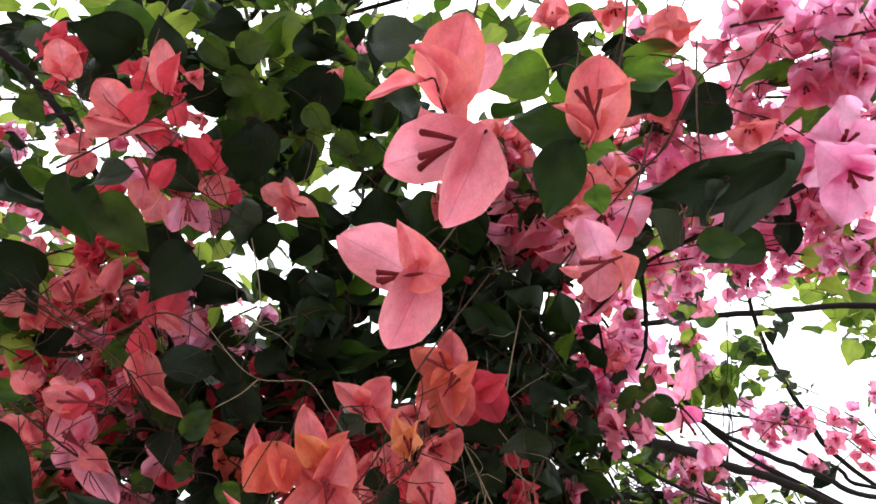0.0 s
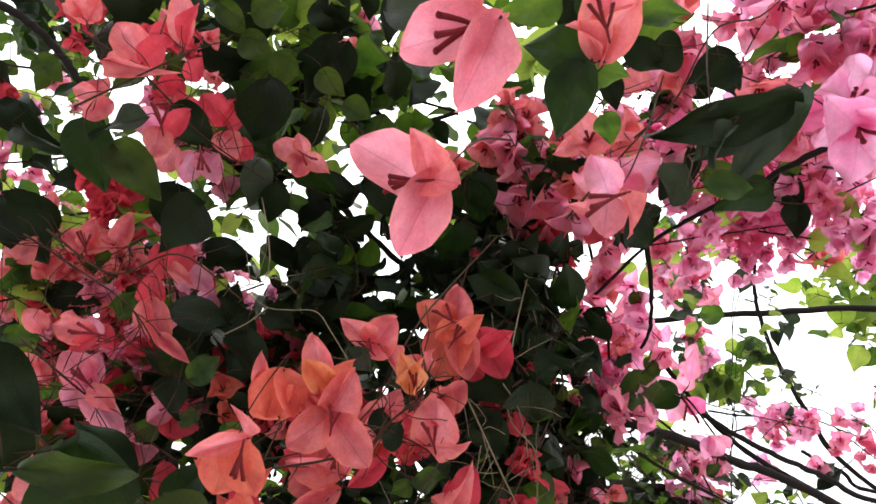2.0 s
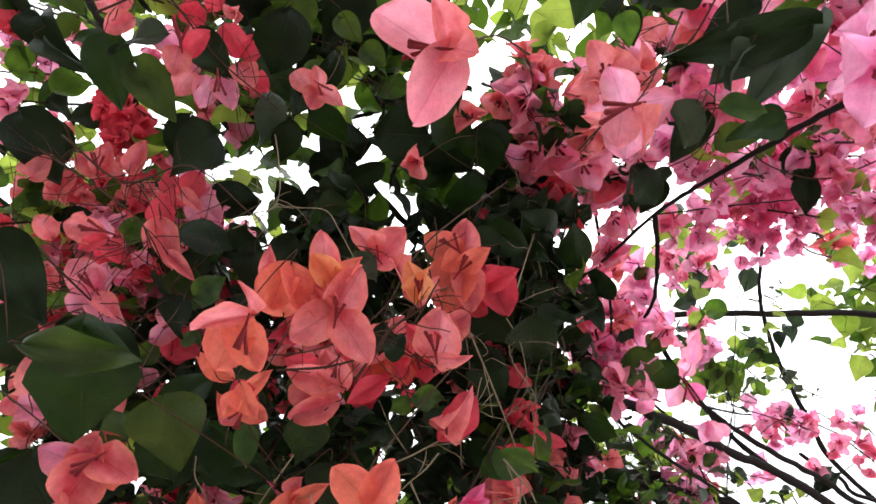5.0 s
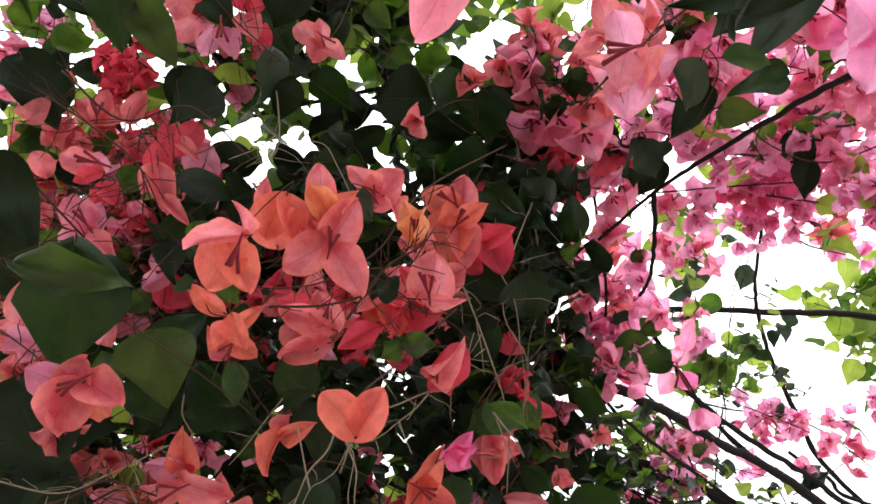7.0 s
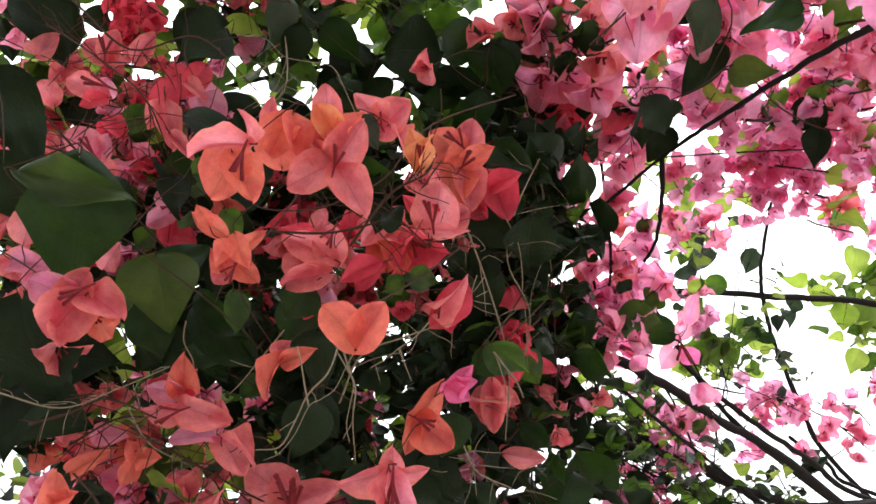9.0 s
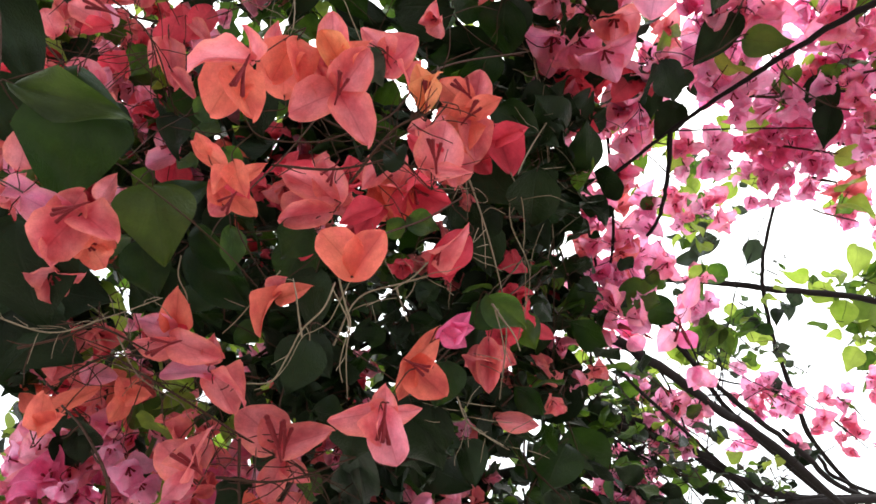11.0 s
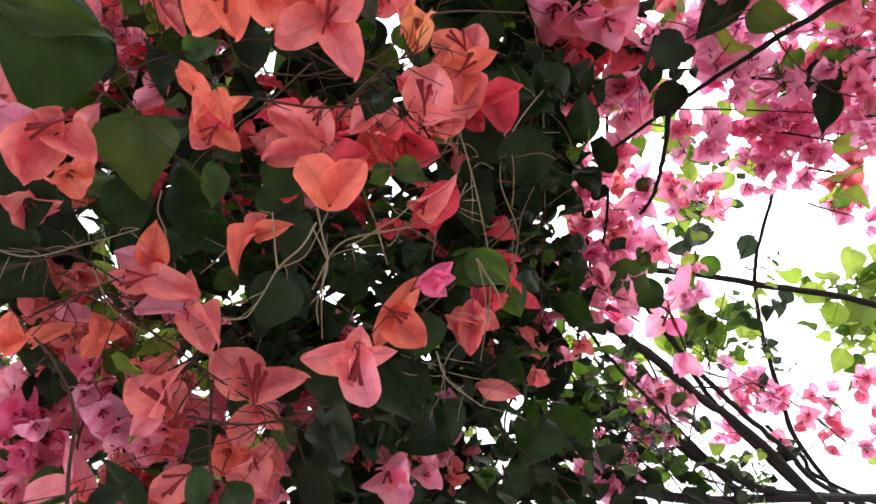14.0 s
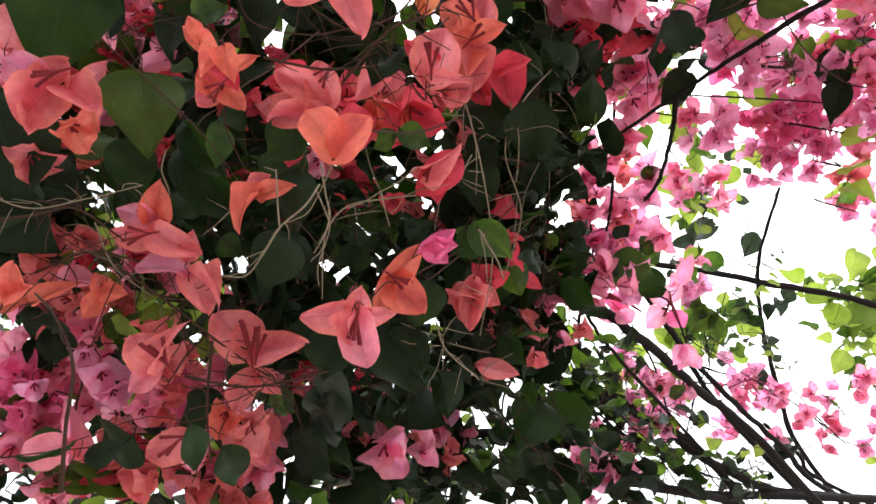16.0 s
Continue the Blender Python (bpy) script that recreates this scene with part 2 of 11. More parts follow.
def bract_shape(k, wide, cup, curl, wave, twist, belly=0.68, blunt=0.55, crease_most=0.35):
    """A papery bract: rounded base, small point, crinkled rim, cupped or rolled and a little twisted."""
    rnd = random.Random(100 + k)
    a, b, c, skew, crease = rnd.uniform(0, 6), rnd.uniform(0, 6), rnd.uniform(0, 6), rnd.uniform(-0.12, 0.12), rnd.uniform(0.0, crease_most)

    def outline(v):
        body = math.sin(math.pi * min(1, v) ** belly) ** blunt if 0 < v < 0.99 else 0.0
        return max(0.012, wide * 0.5 * body * (1 - max(0, v - 0.75) * 0.7) * (1 + 0.045 * math.sin(8 * v + a) + 0.016 * math.sin(19 * v + c)))

    def height(x, y, s, v):
        z = cup * (x * x * 2.4 + 0.16 * math.sin(math.pi * v)) - curl * v ** 3 + wave * math.sin(7 * v + a + 2.4 * s) * s * s
        z += 0.5 * wave * math.sin(15 * v + c + 3 * s) * abs(s) ** 3 + 0.02 * math.sin(9 * v + b + s) + twist * s * v * wide - 0.03 * (1 - abs(s)) ** 4 + crease * abs(x)
        back = 0.10 * max(0, 1 - 2.5 * v) ** 2 * abs(s)
        return (x + skew * v * v, y - back, z)

    return sheet("bract", outline, 16, 8, height)


def heart_shape(k, fold, droop, wave, lobe, tip, angular=False):
    """A broad heart-shaped leaf: lobed at the stalk, drawn out to a point, folded along its midrib."""
    rnd = random.Random(300 + k)
    a, b, skew = rnd.uniform(0, 6), rnd.uniform(0, 6), rnd.uniform(-0.08, 0.08)

    def outline(v):
        body = math.sin(math.pi * v ** 0.55) ** 0.8 if 0 < v < 0.995 else 0.0
        if angular:
            body = (v / 0.4) ** 0.6 if v < 0.4 else ((1 - v) / 0.6) ** 0.72
        return max(0.004, 0.5 * body * (1 - tip * v * v) * (1 + 0.03 * math.sin(7 * v + a)))

    def height(x, y, s, v):
        z = fold * abs(x) - droop * v * v + wave * math.sin(6 * v + a + 2 * s) * abs(s) + 0.25 * wave * math.sin(12 * v + b + s)
        return (x + skew * v * v, y - lobe * (1 - v) ** 4 * abs(s), z)

    return sheet("leaf", outline, 16, 10, height)


LEAF_SHAPES = [leaf_shape(k, w, f, d, wv) for k, (w, f, d, wv) in enumerate(
    [(0.78, 0.24, 0.22, 0.06), (0.70, 0.38, 0.28, 0.08), (0.84, 0.18, 0.24, 0.08), (0.74, 0.5, 0.34, 0.08),
     (0.66, 0.25, 0.42, 0.09), (0.82, -0.28, 0.22, 0.08), (0.60, 0.8, 0.30, 0.09), (0.88, 0.24, 0.32, 0.10)])]
LEAF_SHAPES += [heart_shape(k, *q) for k, q in enumerate([(0.3, 0.14, 0.10, 0.16, 0.2), (0.6, 0.18, 0.10, 0.14, 0.15), (0.25, 0.2, 0.10, 0.04, 0.25), (0.7, 0.2, 0.16, 0.08, 0.1), (0.22, 0.16, 0.12, 0.12, 0.0, True)])]
FAR_SHAPES = [leaf_shape(20 + k, w, f, d, wv, 6, 4) for k, (w, f, d, wv) in enumerate([(0.8, 0.12, 0.12, 0.03), (0.72, 0.3, 0.2, 0.04), (0.86, 0.05, 0.08, 0.04), (0.7, 0.5, 0.25, 0.04)])]
FAR_DATA = [([v.co.copy() for v in me.vertices], [list(p.vertices) for p in me.polygons], [tuple(q.uv) for q in me.uv_layers[0].data]) for me in FAR_SHAPES]
BRACT_SHAPES = [bract_shape(k, *q) for k, q in enumerate(
    [(0.92, 0.40, 0.06, 0.08, 0.08), (0.80, 0.7, 0.14, 0.09, -0.1), (1.0, 0.30, 0.0, 0.10, 0.06), (0.68, 0.9, 0.25, 0.10, 0.2), (0.94, 0.2, 0.2, 0.12, -0.15),
     (0.86, -0.25, 0.12, 0.11, 0.1), (0.58, 1.3, 0.3, 0.11, -0.25), (0.70, 0.5, -0.25, 0.13, 0.2),
     (1.0, 0.34, 0.12, 0.06, 0.06, 0.93, 0.51, 0.14), (0.95, 0.45, 0.14, 0.07, 0.10, 0.88, 0.8, 0.25), (0.95, 0.8, 0.14, 0.07, 0.14, 0.85, 0.85, 0.6), (0.95, 0.5, 0.3, 0.10, 0.25, 0.84, 0.85, 0.3)])]


def dressed(me, mat):
    """The shape in one material, made once and shared by all alike pieces."""
    key = me.name + ":" + mat.name
    if key not in DRESSED:
        d = me.copy()
        d.name = me.name.split(".")[0]
        d.materials.clear()
        d.materials.append(mat)
        DRESSED[key] = d
    return DRESSED[key]


DRESSED = {}


def smooth_path(points, steps=6):
    p = [Vector(q) for q in points]
    if len(p) < 3:
        return p
    p = [2 * p[0] - p[1]] + p + [2 * p[-1] - p[-2]]
    out = []
    for i in range(1, len(p) - 2):
        for k in range(steps):
            t = k / steps
            a, b, c, d = p[i - 1], p[i], p[i + 1], p[i + 2]
            out.append(0.5 * (2 * b + (c - a) * t + (2 * a - 5 * b + 4 * c - d) * t * t + (3 * b - a - 3 * c + d) * t ** 3))
    out.append(p[-2])
    return out


def tube(bm, points, r0, r1, sides=6, knot=0.0, rnd=None, weld=None):
    """A round, tapering stem along the points; knot roughens its thickness; weld: the stem's vertex into which it grows."""
    rings, n = [], len(points)
    for i, p in enumerate(points):
        way = (points[min(i + 1, n - 1)] - points[max(i - 1, 0)])
        if way.length < 1e-7:
            way = Vector((0, 0, 1))
        q = way.to_track_quat("Z", "Y")
        r = r0 + (r1 - r0) * i / max(1, n - 1)
        if knot:
            r *= 1 + rnd.uniform(-knot, knot)
        rings.append([bm.verts.new(p + q @ Vector((r * math.cos(6.2832 * k / sides), r * math.sin(6.2832 * k / sides), 0))) for k in range(sides)])
    for a, b in zip(rings, rings[1:]):
        for k in range(sides):
            f = bm.faces.new((a[k], a[(k + 1) % sides], b[(k + 1) % sides], b[k]))
            f.smooth = True
    bm.faces.new(rings[0][::-1])
    if weld is None:
        bm.faces.new(rings[-1])
    else:
        for k in range(sides):
            bm.faces.new((rings[-1][k], rings[-1][(k + 1) % sides], weld))
    return [ring[0] for ring in rings]


def linked(name, bm, mat, parent=None, label=""):
    me = bpy.data.meshes.new(name)
    bm.to_mesh(me)
    bm.free()
    me.materials.append(mat)
    ob = new(name, me)
    ob.parent = parent
    if label:
        ob["label"] = label
    return ob


def tubes_shape(k):
    """The three slim true flowers that stand inside the bracts, one against each midrib, on a short stalk."""
    rnd = random.Random(40 + k)
    bm = bmesh.new()
    for i in range(3):
        a = radians(120 * i + rnd.uniform(-12, 12))
        lean, length = rnd.uniform(0.08, 0.22), rnd.uniform(0.34, 0.5)
        pts = [Vector((0, 0, 0)), Vector((math.cos(a) * lean * 0.5, math.sin(a) * lean * 0.5, length * 0.5)), Vector((math.cos(a + 0.2) * lean, math.sin(a + 0.2) * lean, length))]
        tube(bm, smooth_path(pts, 3), 0.022, 0.038, 6)
        tube(bm, [pts[-1], pts[-1] + Vector((0, 0, 0.03))], 0.05, 0.026, 6)
    tube(bm, [Vector((0, 0, 0.02)), Vector((0, 0, -0.22))], 0.03, 0.016, 6)
    me = bpy.data.meshes.new("flower")
    bm.to_mesh(me)
    bm.free()
    me.materials.append(TUBE)
    return me


TUBE_SHAPES = [tubes_shape(k) for k in range(3)]


# ---- plants ----
class Spray:
    """One flowering or leafy shoot: an Empty at the foot of its stem, the stem with all its twigs, leaves and flowers."""

    def __init__(self, name, label, category, group, path, r0, r1, mat=TWIG, seed=1):
        self.rnd = random.Random(seed)
        self.path = smooth_path(path, 6)
        self.foot = self.path[0].copy()
        self.ob = tagged(new(name), label, category, group)
        self.ob.location = self.foot
        self.ob.empty_display_size = 0.02
        self.inv = Matrix.Translation(-self.foot)
        self.mat, self.r1 = mat, r1
        self.bm = bmesh.new()
        self.knots = tube(self.bm, [q - self.foot for q in self.path], r0, r1, 7, 0.08, self.rnd)

    def twig(self, base, back, r=0.00055):
        """A stalk from the foot of a leaf or flower to the nearest stretch of stem."""
        base = Vector(base)
        at = min(range(len(self.path)), key=lambda q: (self.path[q] - base).length_squared)
        near = self.path[at]
        gap = (near - base).length
        if gap < 0.002:
            return
        a = base + Vector(back).normalized() * min(0.012, gap * 0.3)
        mid = (a + near) * 0.5 + Vector((self.rnd.uniform(-1, 1), self.rnd.uniform(-1, 1), self.rnd.uniform(-0.4, 1))) * gap * 0.10
        pts = smooth_path([base, a, mid, near], 3)[:-1]
        rings = tube(self.bm, [q - self.foot for q in pts], r * 0.8, min(self.r1, r * 1.4), 5, weld=self.knots[at])
        # later stalks may fork from this one
        for q, v in list(zip(pts, rings))[3::2]:
            self.path.append(q)
            self.knots.append(v)

    def leaf(self, x, y, z, rx, ry, rz, size, kind="leaf", shape=None, wide=1.0):
        k = self.rnd.choice((0, 2, 5, 7, 8, 8, 9, 10)) if shape is None else shape
        ob = new("leaf", dressed(LEAF_SHAPES[k], LEAVES[kind]))
        ob.parent = self.ob
        m = pose(x, y, z, rx, ry, rz)
        ob.matrix_basis = self.inv @ m @ Matrix.Diagonal((size * wide, size, size, 1))
        self.twig((x, y, z), -m.col[1].xyz)
        return ob

    def flower(self, x, y, z, rx, ry, rz, size, wide_open, hue="coral", whole=False):
        """Bracts opened wide_open degrees away from the flower's axis. whole: a flower far off, with its bracts in one piece."""
        m = pose(x, y, z, rx, ry, rz)
        rnd = self.rnd
        if whole:
            ob = new("flower", whole_flower(rnd.randrange(6), 10 * round(wide_open / 10), hue))
        else:
            ob = new("flower", TUBE_SHAPES[rnd.randrange(3)])
        ob.parent = self.ob
        ob.matrix_basis = self.inv @ m @ Matrix.Diagonal((size, size, size, 1))
        if not whole:
            for i in range(3):
                b = new("bract", dressed(BRACT_SHAPES[rnd.choice((0, 2, 4, 0, 2, 1, 5, 7))], HUES[hue]))
                b.parent = ob
                b.matrix_basis = bract_pose(i, wide_open + rnd.uniform(-15, 15), rnd.uniform(-18, 18), rnd.uniform(0.85, 1.1))
        self.twig((x, y, z), -m.col[2].xyz)
        return ob

    def tubes(self, x, y, z, rx, ry, rz, size, shape=0):
        """The true flowers alone, where they stand clear of the bracts."""
        ob = new("floret", TUBE_SHAPES[shape])
        ob.parent = self.ob
        ob.matrix_basis = self.inv @ pose(x, y, z, rx, ry, rz) @ Matrix.Diagonal((size, size, size, 1))
        return ob

    def bract(self, x, y, z, rx, ry, rz, size, hue="coral", shape=0, wide=1.0):
        """A single bract that stands apart."""
        b = new("bract", dressed(BRACT_SHAPES[shape], HUES[hue]))
        b.parent = self.ob
        m = pose(x, y, z, rx, ry, rz)
        b.matrix_basis = self.inv @ m @ Matrix.Diagonal((size * wide, size, size, 1))
        self.twig((x, y, z), -m.col[1].xyz)
        return b

    def done(self):
        linked("stem", self.bm, self.mat, self.ob)
        return self.ob


def bract_pose(i, wide_open, turn, size):
    return pose(0, 0, 0, 0, 0, 120 * i - 90 + turn) @ pose(0, 0, 0.01, 90 - wide_open) @ Matrix.Diagonal((size, size, size, 1))


WHOLE = {}


def whole_flower(k, wide_open, hue):
    key = (k, wide_open, hue)
    if key not in WHOLE:
        rnd = random.Random(500 + k)
        bm = bmesh.new()
        for i in range(3):
            first = len(bm.verts)
            bm.from_mesh(BRACT_SHAPES[rnd.randrange(8)])
            bm.verts.ensure_lookup_table()
            mat = bract_pose(i, wide_open + rnd.uniform(-20, 20), rnd.uniform(-25, 25), rnd.uniform(0.75, 1.12))
            for v in bm.verts[first:]:
                v.co = mat @ v.co
        first = len(bm.faces)
        bm.from_mesh(TUBE_SHAPES[k % 3])
        bm.faces.ensure_lookup_table()
        for f in bm.faces[first:]:
            f.material_index = 1
        me = bpy.data.meshes.new("flower")
        bm.to_mesh(me)
        bm.free()
        me.materials.append(HUES[hue])
        me.materials.append(TUBE)
        WHOLE[key] = me
    return WHOLE[key]


def random_turn(rnd, up):
    """A turn with local Z near the way `up`, spun at random, loosely tilted."""
    q = Vector(up).normalized().to_track_quat("Z", "Y").to_matrix().to_4x4()
    return q @ pose(0, 0, 0, rnd.gauss(0, 28), rnd.gauss(0, 28), 0) @ pose(0, 0, 0, 0, 0, rnd.uniform(0, 360))


def thicket(name, label, category, group, centre, radius, leaves, flowers, leaf_kinds, hues, seed, leaf_size=0.045, bract_size=0.036, whole=False, foot=None, mat=TWIG, stretch=(1, 1, 1)):
    """A loose shoot that fills the space round centre: a bent stem, leaves hanging from it, and clusters of flowers at its side shoots."""
    rnd = random.Random(seed)
    c = Vector(centre)
    r = Vector(stretch) * radius
    start = Vector(foot) if foot else c + Vector((rnd.uniform(-0.3, 0.3) * r.x, r.y * 0.6, r.z * 0.9))
    end = c + Vector((rnd.uniform(-0.6, 0.6) * r.x, -0.5 * r.y, -0.8 * r.z))
    sp = Spray(name, label, category, group, [start, c + Vector((rnd.uniform(-0.3, 0.3) * r.x, 0.1 * r.y, 0.1 * r.z)), end], 0.0022, 0.0012, mat, seed)

    def spot():
        while True:
            v = Vector((rnd.uniform(-1, 1), rnd.uniform(-1, 1), rnd.uniform(-1, 1)))
            if v.length < 1:
                return c + Vector((v.x * r.x, v.y * r.y, v.z * r.z))

    left = flowers
    while left > 0:
        hub, hue, bunch = spot(), rnd.choice(hues), min(left, rnd.randint(2, 5))
        left -= bunch
        for _ in range(bunch):
            away = Vector((rnd.gauss(0, 1), rnd.gauss(-0.5, 1), rnd.gauss(-0.4, 0.8))).normalized()
            p = hub + away * bract_size * rnd.uniform(0.5, 1.1)
            e = random_turn(rnd, away).to_euler()
            sp.flower(*p, *[math.degrees(q) for q in e], bract_size * rnd.uniform(0.8, 1.15), rnd.uniform(30, 70), hue, whole)
    for _ in range(leaves):
        p = spot()
        e = random_turn(rnd, (rnd.gauss(0, 0.5), rnd.gauss(-0.45, 0.5), 0.9)).to_euler()
        sp.leaf(*p, *[math.degrees(q) for q in e], leaf_size * rnd.uniform(0.65, 1.2), rnd.choice(leaf_kinds), wide=rnd.uniform(0.85, 1.1))
    return sp.done()


def tangle(label, path, count, length, seed, mat=PALE, r=0.0007):
    """Dry leafless stalks that stick out of an old stem, forked and crooked, each grown from the stem."""
    rnd = random.Random(seed)
    sp = Spray("dry_twigs", label, "twigs", "", path, r * 2, r * 1.2, mat, seed)
    for _ in range(count):
        at = rnd.randrange(1, len(sp.path))
        p = sp.path[at]
        d = Vector((rnd.gauss(0, 1), rnd.gauss(-0.2, 0.8), rnd.gauss(-0.2, 0.9))).normalized()
        pts = [p]
        n = rnd.randint(2, 4)
        for _ in range(n):
            d = (d + Vector((rnd.gauss(0, 1), rnd.gauss(0, 1), rnd.gauss(-0.2, 1))) * 0.24).normalized()
            pts.append(pts[-1] + d * length * rnd.uniform(0.5, 1.2) / n)
        line = smooth_path(pts[::-1], 2)[:-1]
        tube(sp.bm, [q - sp.foot for q in line], r * 0.55, r, 5, weld=sp.knots[at])
    return sp.done()


def bush(places, seed, size, singles=280):
    """The old plant's deep mass of leaves behind the sprays. places: boxes of (centre, half size, leaves, kinds). The first leaves are parts
    of their own; the rest of each kind is joined. Woody stems run through it."""
    rnd = random.Random(seed)
    foot, top = plant.location.copy(), plant
    rest, n = {}, 0
    last = None
    for centre, half, count, kinds in places:
        c = Vector(centre)
        # axes that lean like the face of the mass: across, up its slope, into it
        ax, au, af = Vector((1, 0, 0)), Vector((0, -0.70711, 0.70711)), Vector((0, 0.70711, 0.70711))

        def inside(v):
            return c + ax * half[0] * v[0] + au * half[1] * v[1] + af * half[2] * v[2]

        line = smooth_path([(last if last else inside((0, -1, 0.6))) - foot, inside((rnd.uniform(-0.6, 0.6), 0.3, 0.5)) - foot, inside((rnd.uniform(-0.8, 0.8), -0.6, 0.2)) - foot], 6)
        stem = bmesh.new()
        tube(stem, line, 0.005, 0.003, 6, 0.08, rnd)
        linked("stem", stem, DARK, top)
        last = line[-1] + foot
        for _ in range(count):
            u, w = rnd.gauss(0, 0.62), rnd.gauss(0, 0.62)
            while abs(u) > 1.15 or abs(w) > 1.15:
                u, w = rnd.gauss(0, 0.62), rnd.gauss(0, 0.62)
            p = inside((u, w, rnd.uniform(-1, 1)))
            s = size * rnd.uniform(0.6, 1.2)
            m = Matrix.Translation(p - foot) @ random_turn(rnd, (rnd.gauss(0, 0.5), rnd.gauss(-0.5, 0.5), 0.8)) @ Matrix.Diagonal((s, s, s, 1))
            kind, k = rnd.choice(kinds), rnd.randrange(len(FAR_SHAPES))
            n += 1
            if n % 9 == 0 and n // 9 < singles:
                ob = new("leaf", dressed(FAR_SHAPES[k], LEAVES[kind]))
                ob.parent, ob.matrix_basis = top, m
            else:
                rest.setdefault(kind, []).append((k, m))
    for kind, items in rest.items():
        co, faces, uv = [], [], []
        for k, m in items:
            cv, cf, cu = FAR_DATA[k]
            base = len(co)
            co += [m @ q for q in cv]
            faces += [[base + i for i in f] for f in cf]
            uv += cu
        me = bpy.data.meshes.new("leaves")
        me.from_pydata(co, [], faces)
        me.uv_layers.new(name="UVMap").data.foreach_set("uv", [q for pair in uv for q in pair])
        me.polygons.foreach_set("use_smooth", [True] * len(faces))
        me.materials.append(LEAVES[kind])
        ob = new("leaves", me)
        ob.parent = top
        tagged(ob, kind="stuff")
    return top


def branch(name, label, path, r0, r1, mat=DARK, seed=3, thorns=0):
    """A bare woody branch of the old plant, knotted, with short thorns or stubs."""
    rnd = random.Random(seed)
    pts = smooth_path(path, 8)
    foot = pts[0].copy()
    wob = [q - foot + Vector((rnd.uniform(-1, 1), rnd.uniform(-1, 1), rnd.uniform(-1, 1))) * min(r0, r1) * 0.35 for q in pts]
    bm = bmesh.new()
    tube(bm, wob, r0, r1, 9, 0.10, rnd)
    ob = linked(name, bm, mat, plant, label)
    ob.location = foot - plant.location
    for _ in range(thorns):
        i = rnd.randrange(1, len(wob) - 1)
        d = Vector((rnd.gauss(0, 1), rnd.gauss(0, 1), rnd.gauss(0, 1))).normalized()
        r = r0 + (r1 - r0) * i / len(wob)
        spike = bmesh.new()
        tip = wob[i] + d * (r + rnd.uniform(0.006, 0.016))
        tube(spike, [wob[i], wob[i].lerp(tip, 0.5) + Vector((0, 0, 0.001)), tip], r * 0.35, r * 0.08, 6)
        linked("thorn", spike, mat, ob)
    return ob


# ---- ground, below and all round ----
bm = bmesh.new()
bmesh.ops.create_grid(bm, x_segments=24, y_segments=24, size=1500)
ground = tagged(linked("ground", bm, EARTH), "bare brown trodden earth under the plants", "ground", kind="structure")

# ---- the old plant: two trunks out of the ground, whose branches and leaves follow ----
plant = tagged(new("bougainvillea"), "old bougainvillea with dark bare branches and dense green leaves", "bush")
plant.location = (1.95, 2.2, 0)
for path, r0, r1 in (
    ([(1.95, 2.2, 0), (2.02, 2.26, 0.7), (1.9, 2.15, 1.5), (1.95, 2.2, 2.25)], 0.06, 0.03),
    ([(-0.15, 1.9, 0), (-0.2, 1.95, 0.8), (-0.1, 1.8, 1.6), (-0.25, 1.65, 2.1), (-0.3, 1.6, 2.5)], 0.05, 0.014),
):
    bm = bmesh.new()
    tube(bm, [q - plant.location for q in smooth_path(path, 8)], r0, r1, 10, 0.06, random.Random(5))
    linked("trunk", bm, DARK, plant)


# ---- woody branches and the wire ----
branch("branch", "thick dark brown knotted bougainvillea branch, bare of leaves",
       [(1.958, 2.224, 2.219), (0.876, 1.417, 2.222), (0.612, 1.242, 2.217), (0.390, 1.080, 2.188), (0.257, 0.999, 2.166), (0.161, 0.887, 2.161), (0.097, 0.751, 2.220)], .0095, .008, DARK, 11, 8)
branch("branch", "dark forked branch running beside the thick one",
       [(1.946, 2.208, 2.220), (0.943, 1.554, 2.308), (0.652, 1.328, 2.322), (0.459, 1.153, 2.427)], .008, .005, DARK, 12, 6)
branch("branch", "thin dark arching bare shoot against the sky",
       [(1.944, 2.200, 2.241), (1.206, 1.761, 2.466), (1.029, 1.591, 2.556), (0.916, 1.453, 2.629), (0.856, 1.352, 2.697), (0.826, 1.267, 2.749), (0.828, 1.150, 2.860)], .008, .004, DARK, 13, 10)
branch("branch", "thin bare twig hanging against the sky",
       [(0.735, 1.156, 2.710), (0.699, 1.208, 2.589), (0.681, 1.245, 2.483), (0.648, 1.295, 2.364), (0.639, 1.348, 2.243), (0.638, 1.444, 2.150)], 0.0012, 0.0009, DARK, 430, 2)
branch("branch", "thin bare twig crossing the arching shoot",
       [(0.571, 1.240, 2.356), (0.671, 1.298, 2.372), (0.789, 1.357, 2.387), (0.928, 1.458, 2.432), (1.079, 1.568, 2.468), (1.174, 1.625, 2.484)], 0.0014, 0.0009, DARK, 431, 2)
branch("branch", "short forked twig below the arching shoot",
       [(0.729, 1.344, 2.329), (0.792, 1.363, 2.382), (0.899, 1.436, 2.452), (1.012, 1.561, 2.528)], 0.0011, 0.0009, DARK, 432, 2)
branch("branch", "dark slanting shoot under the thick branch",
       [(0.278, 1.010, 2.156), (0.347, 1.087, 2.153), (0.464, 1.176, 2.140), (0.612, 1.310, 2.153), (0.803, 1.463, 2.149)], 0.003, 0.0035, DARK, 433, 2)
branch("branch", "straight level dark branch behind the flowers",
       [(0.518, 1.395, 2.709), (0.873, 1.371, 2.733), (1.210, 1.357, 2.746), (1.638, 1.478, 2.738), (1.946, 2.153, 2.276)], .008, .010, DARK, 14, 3)
